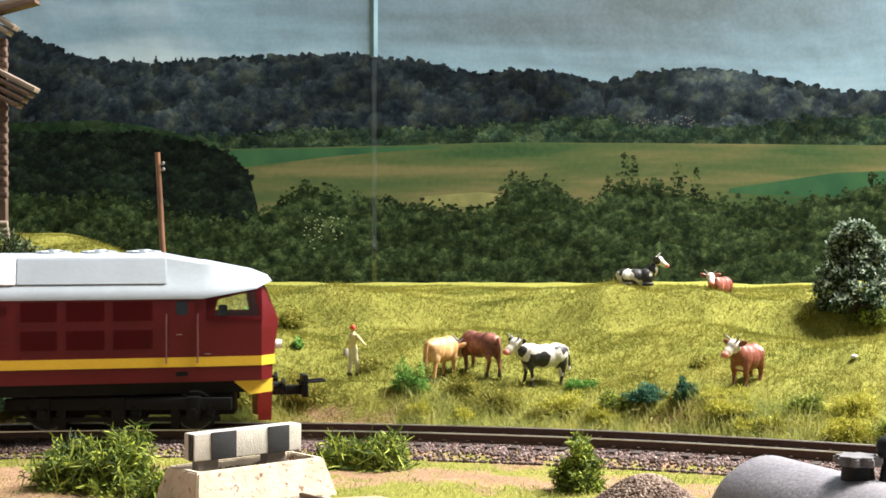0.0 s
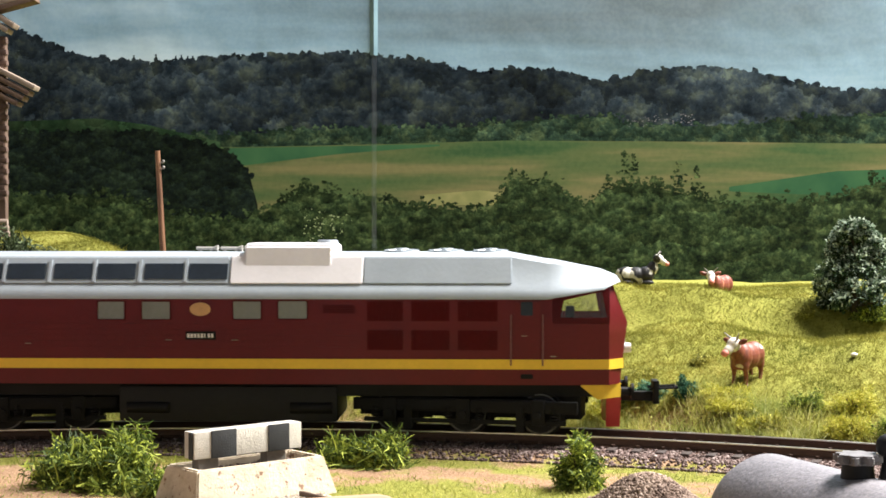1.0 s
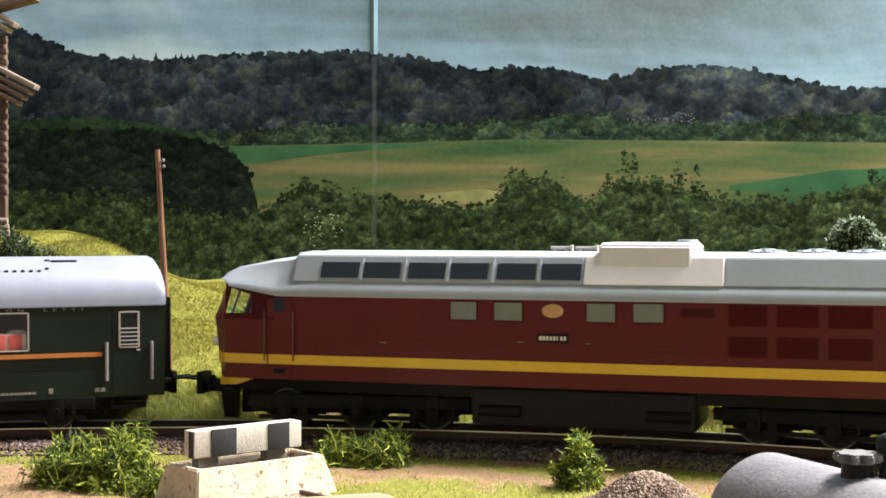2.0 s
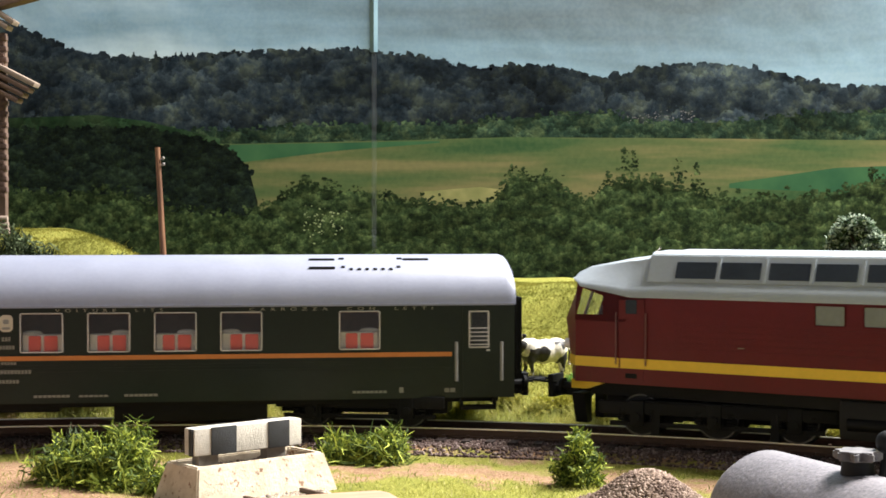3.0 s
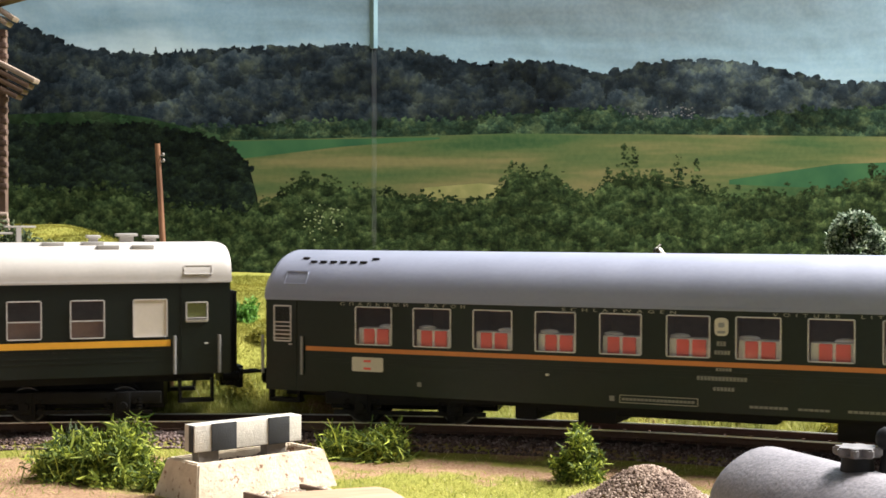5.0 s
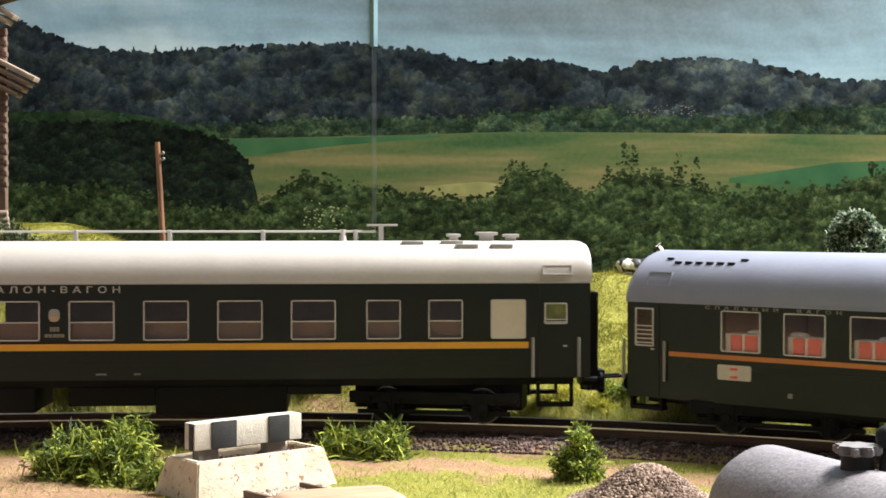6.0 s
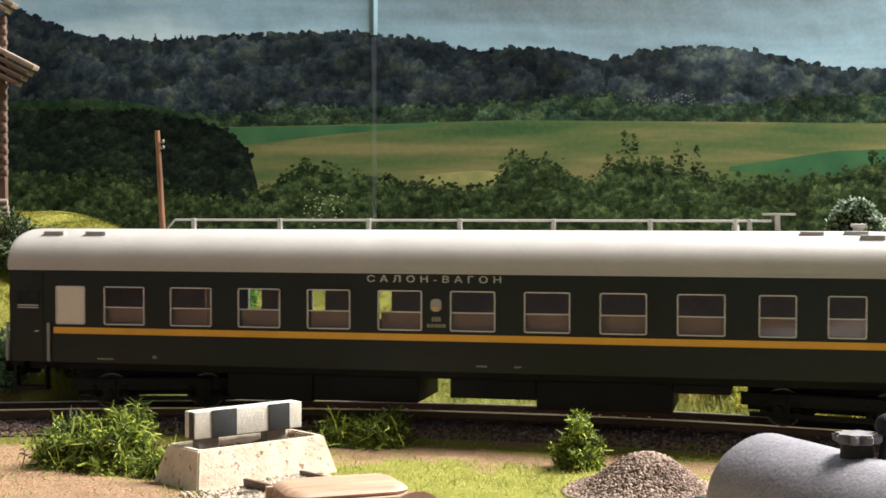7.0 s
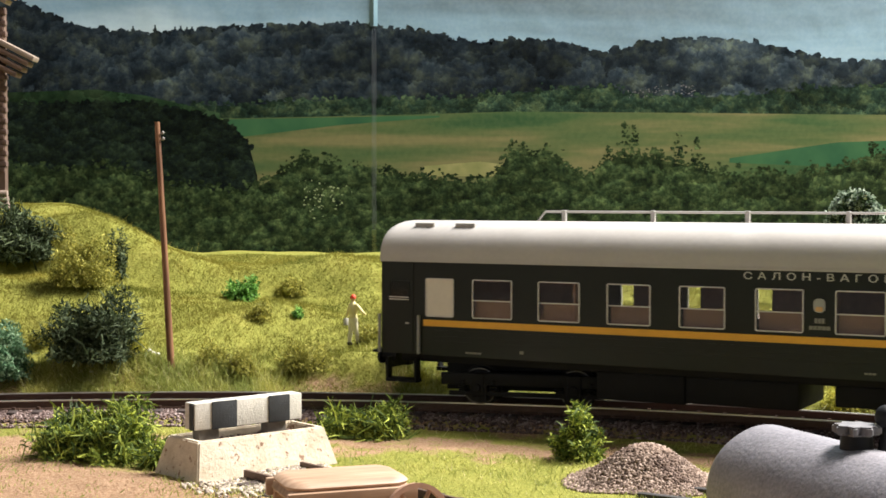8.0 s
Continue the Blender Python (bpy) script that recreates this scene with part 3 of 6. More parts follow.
def bogie(parent, x, axles, r, yaw, near, reach=2.0):
    """A black bogie: side frames with axle boxes and springs, a transom, and its wheelsets."""
    bm = bmesh.new()
    half = max(abs(a) for a in axles) + r * reach
    for s in (-1, 1):
        y = s * near
        box(bm, -half, half, y - 0.0008, y + 0.0008, r * 1.1, r * 1.1 + 0.0035, bevel=0.0004)
        box(bm, -half * 0.9, half * 0.9, y - 0.0006, y + 0.0006, r * 0.55, r * 0.55 + 0.0012)
        for a in axles:
            box(bm, a - 0.0020, a + 0.0020, y - 0.0014, y + 0.0014, r * 0.55, r * 1.75, bevel=0.0005)
            tube(bm, (a, y - s * 0.001, r), (a, y + s * 0.0022, r), 0.0013, 0.0011, 10)
            for d in (-0.0045, 0.0045):
                for k in range(4):
                    tube(bm, (a + d, y, r * 0.8 + k * 0.0009), (a + d, y, r * 0.8 + k * 0.0009 + 0.0005), 0.0012, 0.0012, 8)
        for a in (-half * 0.5, half * 0.5):
            box(bm, a - 0.0012, a + 0.0012, y - 0.001, y + 0.001, 0.0012, 0.0085)
    box(bm, -half * 0.6, half * 0.6, -near, near, r * 1.4, r * 1.4 + 0.002)
    box(bm, -half, half, -0.0060, 0.0060, r * 0.7, r * 2.1)
    ob = part("bogie", bm, M_BLACK, parent)
    ob.matrix_basis = pose(x, 0, 0, 0, 0, yaw)
    for a in axles:
        w = wheelset(a, r, ob)
        ROLLING.append((w, a, r))
    return ob


def coupler(parent, x, s, reach):
    bm = bmesh.new()
    box(bm, min(x, x + s * reach), max(x, x + s * reach), -0.0016, 0.0016, 0.0085, 0.0112, bevel=0.0003)
    box(bm, x + s * reach - 0.0009, x + s * reach + 0.0009, -0.0035, 0.0035, 0.0078, 0.0145, bevel=0.0002)
    for y in (-0.003, 0.003):
        tube(bm, (x + s * (reach - 0.002), y, 0.0122), (x + s * (reach + 0.006), y, 0.0126), 0.0004, 0.0004, 6)
    tube(bm, (x + s * (reach + 0.006), -0.003, 0.0126), (x + s * (reach + 0.006), 0.003, 0.0126), 0.0004, 0.0004, 6)
    part("coupler", bm, M_BLACK, parent)
    for y in (-0.0098, 0.0098):
        bm = bmesh.new()
        tube(bm, (x - s * 0.001, y, 0.0122), (x + s * 0.004, y, 0.0122), 0.0013, 0.0013, 10)
        tube(bm, (x + s * 0.004, y, 0.0122), (x + s * 0.0048, y, 0.0122), 0.0024, 0.0024, 14)
        part("buffer", bm, M_BLACK, parent)


def panes(parent, items, name="window", rim=M_FRAME, glass=M_GLASS, y=-0.0169, th=0.00032, label="", sides=(-1, 1)):
    """Framed windows on a vehicle's side: (x, z, width, height)."""
    for cx, cz, w, h in items:
        for s in sides:
            yy = s * abs(y)
            fr = part(name, ring(bmesh.new(), cx, cz, w, h, 0.0006, th, yy, yy + s * 0.00035), rim, parent, label)
            g = part("pane", plate(bmesh.new(), cx, cz, w - th, h - th, 0.0007, yy - s * 0.0001, yy + s * 0.0001), glass, fr)
            g.visible_shadow = False


def locomotive():
    car = empty("diesel_locomotive", label="dark red model diesel locomotive with yellow band and silver roof", category="locomotive")
    W = 0.0168

    def front(z):
        return np.interp(z, (0.0156, 0.020, 0.0232, 0.034, 0.0465), (0.1113, 0.1117, 0.1121, 0.1134, 0.1086))
    # red shell: side outlines bent into nose ends
    levels = (0.0158, 0.0204, 0.0233, 0.0300, 0.0340, 0.0380, 0.0413)

    def section(x, w, kind, s):
        pts = []
        for z in levels:
            zz = z if kind == 0 else np.interp(z, (0.0340, 0.0413), (0.0340, {1: 0.0418, 2: 0.0440, 3: 0.0464}[kind])) if z > 0.034 else z
            xx = x
            if kind == 3:
                xx = front(zz)
            elif kind == 2:
                xx = min(x, front(zz) - 0.0015)
            taper = 1.0 - 0.10 * smooth(0.034, 0.047, zz) * (kind > 0)
            pts.append((s * xx, w * taper, zz))
        return [(a, -b, c) for a, b, c in pts] + [(a, b, c) for a, b, c in pts[::-1]]
    st = [(0.1130, 0.0108, 3), (0.1078, 0.0160, 2), (0.0920, W, 1), (0.0800, W, 0)]
    secs = [section(x, w, k, -1) for x, w, k in st] + [section(x, w, k, 1) for x, w, k in st[::-1]]
    bm = bmesh.new()
    rows = [[bm.verts.new(p) for p in s_] for s_ in secs]
    m = len(levels)
    for k, (a, b) in enumerate(zip(rows, rows[1:])):
        for i in range(2 * m):
            low = i if i < m else 2 * m - 2 - i            # which storey of the side this strip is
            if k in (1, 5) and low in (4, 5) and i != m - 1 and i != 2 * m - 1:
                continue                                   # the cab's side windows
            if k in (0, 6) and i == m - 1 or k in (1, 5) and i == m - 1:
                continue                                   # open under the cab roof
            bm.faces.new((a[i], a[(i + 1) % (2 * m)], b[(i + 1) % (2 * m)], b[i]))
    for row in (rows[0], rows[-1]):
        for i in range(m - 1):
            if i < 4:
                bm.faces.new((row[i], row[i + 1], row[2 * m - 2 - i], row[2 * m - 1 - i]))
    shell = part("body", bm, M_RED, car)
    for s in (-1, 1):
        part("cab_wall", one_box(min(s * 0.0895, s * 0.0905), max(s * 0.0895, s * 0.0905), -0.0155, 0.0155, 0.016, 0.0412), M_CABIN, car)
        part("cab_floor", one_box(min(s * 0.0905, s * 0.108), max(s * 0.0905, s * 0.108), -0.0140, 0.0140, 0.0315, 0.0325), M_CABIN, car)
        part("driver_seat", one_box(min(s * 0.096, s * 0.0985), max(s * 0.096, s * 0.0985), -0.0080, -0.0045, 0.0325, 0.0385, bevel=0.0004), M_BLACKISH, car)
        for y in (-0.0100, -0.0004, 0.0096):
            bm = loft(bmesh.new(), [[(s * front(z), y + (0.0004 if abs(y) < 0.001 else 0) - 0.0005, z), (s * (front(z) - 0.0006), y - 0.0005, z), (s * (front(z) - 0.0006), y + 0.0006, z), (s * front(z), y + 0.0006, z)] for z in (0.0338, 0.0400, 0.0462)])
            part("windscreen_pillar", bm, M_RED, car)
    # yellow band round the body
    secs = []
    for x, w, k in [(-a, b, c) for a, b, c in st] + st[::-1]:
        w2, x2 = w + 0.00022, (x if abs(x) < 0.11 else math.copysign(front(0.022) + 0.0003, x))
        secs.append([(x2, -w2, 0.0204), (x2, -w2, 0.0233), (x2, w2, 0.0233), (x2, w2, 0.0204)])
    part("yellow_band", loft(bmesh.new(), secs), M_YELLOW, car, "yellow band round the body")
    # fine ribs pressed into the lower side
    for z in (0.0335, 0.0318, 0.0301, 0.0284, 0.0267):
        part("side_rib", one_box(-0.077, 0.036, -W - 0.00012, -W + 0.0003, z - 0.00012, z + 0.00012), M_RED, car)
    # roof: cove and hood
    half = [(W + 0.0004, 0.0409), (W + 0.0004, 0.0417), (0.0163, 0.0440), (0.0150, 0.0455), (0.0118, 0.0532), (0.0095, 0.0543), (0.0, 0.0547)]

    def roof_section(x, drop, w, z0):
        p = []
        for y, z in half:
            zz = 0.0409 + z0 + (z - 0.0409) * drop
            p.append((y * w, zz))
        return [(x, -y, z) for y, z in p] + [(x, y, z) for y, z in p[-2::-1]]
    ends = [(0.1114, 0.05, 0.62, 0.0050), (0.1104, 0.16, 0.70, 0.0048), (0.1062, 0.43, 0.94, 0.0028), (0.0925, 0.81, 1.0, 0.0004), (0.0905, 0.85, 1.0, 0.0), (0.0800, 1.0, 1.0, 0.0)]
    secs = [roof_section(-x, d, w, z) for x, d, w, z in ends] + [roof_section(x, d, w, z) for x, d, w, z in ends[::-1]]
    part("roof", loft(bmesh.new(), secs), M_SILVER, car, "silver-grey roof with raised hood")
    # raised hood panels over the two halves of the roof
    def hood(name, x0, x1, z1, mat, label="", grow=0.0004):
        prof = [(0.0152 + grow, 0.0454), (0.0118 + grow + (0.0536 - z1) * 0.25, z1 - 0.0008), (0.0098 + grow, z1), (0.0, z1 + 0.0004)]
        full = [(-y, z) for y, z in prof] + [(y, z) for y, z in prof[-2::-1]]
        bm = loft(bmesh.new(), [[(x, y, z) for y, z in full] for x in (x0, x1)])
        bmesh.ops.bevel(bm, geom=[e for e in bm.edges], offset=0.00025, segments=2, affect="EDGES")
        return part(name, bm, mat, car, label)
    hood("front_hood", 0.0380, 0.0803, 0.0540, M_SILVER)
    hood("rear_hood", -0.0862, -0.0006, 0.0540, M_SILVER)
    hood("white_hood", -0.0002, 0.0378, 0.0542, M_WHITE_HOOD, "white roof housing", 0.0006)
    bm = loft(bmesh.new(), [[(x, y, z) for y, z in ((-0.0136, 0.0500), (-0.0122, 0.0566), (-0.010, 0.0573), (0.010, 0.0573), (0.0122, 0.0566), (0.0136, 0.0500))] for x in (0.0035, 0.0290)])
    bmesh.ops.bevel(bm, geom=[e for e in bm.edges], offset=0.0006, segments=3, affect="EDGES")
    part("exhaust_housing", bm, M_WHITE_HOOD, car, "white raised exhaust housing")
    part("exhaust", tube(bmesh.new(), (0.0262, 0, 0.0572), (0.0262, 0, 0.0582), 0.0032, 0.0028, 20), M_SILVER, car)
    # dark glazed panels on the sloping side of the rear hood
    slope = math.atan2(0.0034, 0.0078)
    for x0, x1 in ((-0.0778, -0.0662), (-0.0648, -0.0536), (-0.0512, -0.0402), (-0.0386, -0.0276), (-0.0250, -0.0138), (-0.0122, -0.0010)):
        for s in (-1, 1):
            bm = plate(bmesh.new(), (x0 + x1) / 2, 0.0025, x1 - x0, 0.0050, 0.0002, -0.0002, 0.0002)
            ob = part("roof_panel", bm, M_DARKGLASS, car, "dark smoked roof pane")
            ob.matrix_basis = pose(0, s * 0.01505, 0.0466, -s * -math.degrees(slope) if s < 0 else math.degrees(slope), 0, 0)
    for x in (-0.0655, -0.0524, -0.0394, -0.0263, -0.0130):
        for s in (-1, 1):
            bm = one_box(x - 0.0004, x + 0.0004, -0.0004, 0.0004, 0, 0.0070)
            ob = part("roof_rib", bm, M_SILVER, car)
            ob.matrix_basis = pose(0, s * 0.0153, 0.0458, math.degrees(slope) * (1 if s > 0 else -1), 0, 0)
    # roof fans and horns
    for x in (0.0480, 0.0612, 0.0742):
        bm = bmesh.new()
        tube(bm, (x, 0, 0.0540), (x, 0, 0.0550), 0.0056, 0.0052, 28)
        tube(bm, (x, 0, 0.0550), (x, 0, 0.0557), 0.0024, 0.0020, 20)
        for k in range(8):
            a = k * math.pi / 4
            tube(bm, (x, 0, 0.0553), (x + 0.005 * math.cos(a), 0.005 * math.sin(a), 0.0550), 0.0003, 0.0003, 5)
        part("roof_fan", bm, M_SILVER, car, "round roof fan with spokes")
    for x in (-0.0098, -0.0025):
        bm = bmesh.new()
        for d in (0, 0.0034):
            tube(bm, (x - 0.0018 + d, 0, 0.0543), (x - 0.0018 + d, 0, 0.0556), 0.0005, 0.0005, 8)
        tube(bm, (x - 0.003, 0, 0.0556), (x + 0.003, 0, 0.0556), 0.0005, 0.0005, 8)
        tube(bm, (x + 0.002, 0, 0.0556), (x + 0.0034, 0, 0.0556), 0.0005, 0.0011, 10)
        part("horn", bm, M_CREAM_ROOF, car)
    # side windows, shield, number bars
    panes(car, [(-0.0340, 0.0375, 0.0082, 0.0058), (-0.0211, 0.0375, 0.0086, 0.0058), (0.0050, 0.0376, 0.0085, 0.0058), (0.0180, 0.0377, 0.0088, 0.0058)],
          rim=M_DARKRED, glass=M_FROST, y=W, th=0.0003, label="frosted pane in a red frame")
    bm = bmesh.new()
    a = [[bm.verts.new((-0.0084 + 0.003 * math.cos(k * math.pi / 12), y, 0.0379 + 0.002 * math.sin(k * math.pi / 12))) for k in range(24)] for y in (-W - 0.0003, -W + 0.0003)]
    for k in range(24):
        bm.faces.new((a[0][k], a[0][k - 1], a[1][k - 1], a[1][k]))
    bm.faces.new(a[0])
    part("shield", bm, M_BRASS, car, "tan oval shield")
    plate_ = part("number_plate", plate(bmesh.new(), -0.0083, 0.0301, 0.0086, 0.0024, 0.0002, -W - 0.0003, -W), M_BLACK, car, "black plate with a row of white bars")
    for i, w in enumerate((0.0007, 0.0007, 0.0006, 0.0006, 0.0006, 0.0003, 0.0006, 0.0006)):
        part("bar", one_box(-0.0121 + i * 0.00098, -0.0121 + i * 0.00098 + w, -W - 0.0005, -W - 0.0002, 0.0295, 0.0307), M_WHITE_HOOD, plate_)
    for x, z in ((-0.058, 0.0277), (-0.0175, 0.0288), (0.0015, 0.0288), (0.0838, 0.0302), (0.092, 0.0242)):
        part("small_mark", one_box(x - 0.0009, x + 0.0009, -W - 0.0002, -W, z - 0.0001, z + 0.0001), M_LETTER, car)
    # grilles: framed recess and upright slats
    for x0, x1 in ((0.0392, 0.0494), (0.0518, 0.0626), (0.0650, 0.0762)):
        for z0, z1 in ((0.0345, 0.0403), (0.0260, 0.0318)):
            bm = one_box(x0, x1, -W - 0.0001, -W + 0.001, z0, z1)
            g = part("grille", bm, M_DARKRED, car, "dark slatted ventilation grille")
            bm = bmesh.new()
            for k in range(11):
                x = x0 + (x1 - x0) * (k + 0.5) / 11
                box(bm, x - 0.00018, x + 0.00018, -W - 0.00035, -W, z0, z1)
            part("slat_panel", bm, M_DARKRED, g)
    bm = bmesh.new()
    for k in range(5):
        box(bm, 0.0266, 0.0356, -W - 0.0003, -W, 0.0368 + k * 0.0005, 0.0368 + k * 0.0005 + 0.00025)
    part("louvre", bm, M_DARKRED, car)
    # cab doors with handrails, cab windows, windscreens
    for s in (1, -1):
        x = 0.0845 if s > 0 else -0.0900
        door = part("cab_door", one_box(x - 0.0038, x + 0.0038, -W - 0.00015, -W, 0.0168, 0.0402), M_RED, car)
        part("door_window", plate(bmesh.new(), x, 0.0382, 0.0034, 0.0040, 0.0004, -W - 0.0003, -W), M_DARKGLASS, door, "small dark door window")
        for d in (-0.0045, 0.0045):
            part("handrail", tube(bmesh.new(), (x + d, -W - 0.0006, 0.0215), (x + d, -W - 0.0005, 0.0365), 0.00022), M_GRIP, car)
        part("step_recess", plate(bmesh.new(), x, 0.0183, 0.0035, 0.0014, 0.0003, -W - 0.0003, -W), M_BLACK, door)
        # cab side window, a leaning quadrilateral with a rubber rim
        quad = ((0.0918, 0.0338), (0.1080, 0.0338), (0.1080, 0.0446), (0.0918, 0.0419))

        def wall_y(x_, z_):
            w_ = np.interp(x_, (0.0920, 0.1078, 0.1130), (W, 0.0160, 0.0108))
            return w_ * (1 - 0.10 * smooth(0.034, 0.047, z_))
        for side in (-1, 1):
            cx_, cz_ = 0.0993, 0.0385
            outer = [bpy_v for bpy_v in quad]
            inner = [(0.0938, 0.0356), (0.1072, 0.0356), (0.1058, 0.0432), (0.0950, 0.0406)] if s > 0 else [(0.0988, 0.0356), (0.1072, 0.0356), (0.1058, 0.0432), (0.0994, 0.0412)]
            bm = bmesh.new()
            o = [bm.verts.new((s * a, side * (wall_y(a, b) + 0.0003), b)) for a, b in outer]
            i_ = [bm.verts.new((s * a, side * (wall_y(a, b) + 0.0004), b)) for a, b in inner]
            for k in range(4):
                bm.faces.new((o[k], o[k - 1], i_[k - 1], i_[k]))
            bmesh.ops.solidify(bm, geom=list(bm.faces), thickness=0.0003)
            rim = part("cab_window", bm, M_RED, car, "cab side window in a red frame")
            bm = bmesh.new()
            bm.faces.new([bm.verts.new((s * a, side * (wall_y(a, b) + 0.00025), b)) for a, b in inner])
            bmesh.ops.solidify(bm, geom=list(bm.faces), thickness=0.0001)
            part("pane", bm, M_CABGLASS, rim)
        for side in (-1, 1):
            bm = bmesh.new()
            zs = (0.0352, 0.0450)
            cor = [(zs[0], 0.0008), (zs[0], 0.0099), (zs[1], 0.0090), (zs[1], 0.0008)]
            bm.faces.new([bm.verts.new((s * (front(z) + 0.0003), side * y, z)) for z, y in cor])
            bmesh.ops.solidify(bm, geom=list(bm.faces), thickness=0.0002)
            part("windscreen", bm, M_CABGLASS, car, "sloping windscreen pane")
            part("headlight", tube(bmesh.new(), (s * 0.1120, side * 0.0088, 0.0262), (s * 0.1145, side * 0.0088, 0.0262), 0.0016, 0.0014, 14), M_WHITE_HOOD, car, "round white headlight")
        # lower nose: yellow apron and red snow plough; rear plough black, its shade put into colour
        bm = loft(bmesh.new(), [[(s * x_, -w_, z) for z in (z_, 0.0158)] + [(s * x_, w_, z) for z in (0.0158, z_)] for x_, w_, z_ in ((0.1000, 0.0155, 0.0152), (0.1045, 0.0152, 0.0114 if s > 0 else 0.0136), (0.1115, 0.0112, 0.0118 if s > 0 else 0.0130))])
        part("buffer_beam", bm, M_YELLOW, car, "yellow buffer beam")
        bm = bmesh.new()
        for side in (-1, 1):
            loft(bm, [[(s * 0.1085, side * 0.004, z), (s * 0.1115, side * 0.004, z), (s * (0.1115), side * w_, z), (s * 0.1075, side * w_, z)] for z, w_ in ((0.0105, 0.0112), (0.0018, 0.0085))])
        part("snow_plough", bm, M_BRIGHT_RED if s > 0 else M_BLACK, car, "bright red snow plough" if s > 0 else "snow plough, rear end's shade put in as black")
        coupler(car, s * 0.1105, s, 0.012)
    # underframe with tank
    bm = one_box(-0.104, 0.104, -0.0135, 0.0135, 0.0120, 0.0158)
    part("underframe", bm, M_BLACK, car)
    bm = one_box(-0.0325, 0.0306, -0.0145, 0.0145, 0.0042, 0.0150, bevel=0.0012)
    part("fuel_tank", bm, M_BLACKISH, car)
    for x in (-0.030, 0.017):
        part("air_tank", tube(bmesh.new(), (x, -0.0140, 0.0085), (x + 0.012, -0.0140, 0.0085), 0.0018, 0.0018, 12), M_BLACK, car)
    for s in (1, -1):
        bogie(car, s * 0.0690, (-0.0215, 0.0, 0.0215), 0.0060, -s * math.degrees(math.asin(0.069 / R)), 0.0138, 1.85)
    return car


def coach_shell(car, half, z0, z1, sill, head, windows, mat, far=None):
    """Side walls with real window openings, end walls and floor, as one shell."""
    W, T = 0.0175, 0.0007
    bm = bmesh.new()
    for s in (-1, 1):
        y0, y1 = sorted((s * W, s * (W - T)))
        box(bm, -half, half, y0, y1, z0, sill)
        box(bm, -half, half, y0, y1, head, z1)
        edges = [-half] + [e for x, w in sorted(windows) for e in (x - w / 2, x + w / 2)] + [half]
        if s > 0 and far:
            edges = [-half] + [e for x, w in sorted(far) for e in (x - w / 2, x + w / 2)] + [half]
        for a, b in zip(edges[::2], edges[1::2]):
            box(bm, a, b, y0, y1, sill, head)
    for s in (-1, 1):
        x0, x1 = sorted((s * half, s * (half - T)))
        box(bm, x0, x1, -W + T, W - T, z0, z1)
    box(bm, -half + T, half - T, -W + T, W - T, z0, z0 + 0.001)
    return part("body", bm, mat, car)


def round_roof(car, half, edge, top, mat, end_round, label, square=0.9):
    W = 0.0178
    prof = [(W * max(0.0, math.cos(a)) ** square, edge + (top - edge) * math.sin(a) ** (0.1 + square)) for a in np.linspace(0, math.pi / 2 - 1e-9, 17)]
    full = [(-y, z) for y, z in prof] + [(y, z) for y, z in prof[-2::-1]]
    secs = []
    for x, k in [(half + 0.0004, 1 - end_round), (half - 0.0003, 1 - end_round * 0.5), (half - 0.0010, 1 - end_round * 0.18), (half - 0.0022, 1.0)]:
        secs.append((x, k))
    rows = [[(-x, y * (0.96 + 0.04 * k), edge + (z - edge) * k) for y, z in full] for x, k in secs] + [[(x, y * (0.96 + 0.04 * k), edge + (z - edge) * k) for y, z in full] for x, k in secs[::-1]]
    roof = part("roof", loft(bmesh.new(), rows), mat, car, label)
    for s in (-1, 1):
        part("gutter", one_box(-half, half, min(s * 0.0175, s * 0.0181), max(s * 0.0175, s * 0.0181), edge - 0.0003, edge + 0.0003), mat, car)
    return roof


def gangway(car, half, s, z1):
    bm = bmesh.new()
    for k in range(5):
        x = s * (half + 0.0004 + k * 0.0006)
        g = 0.0098 - 0.0006 * (k % 2)
        box(bm, min(x, x + s * 0.0007), max(x, x + s * 0.0007), -g, g, 0.0100, z1 - 0.001 * (k % 2))
    part("gangway", bm, M_BLACK, car, "black folded gangway bellows")


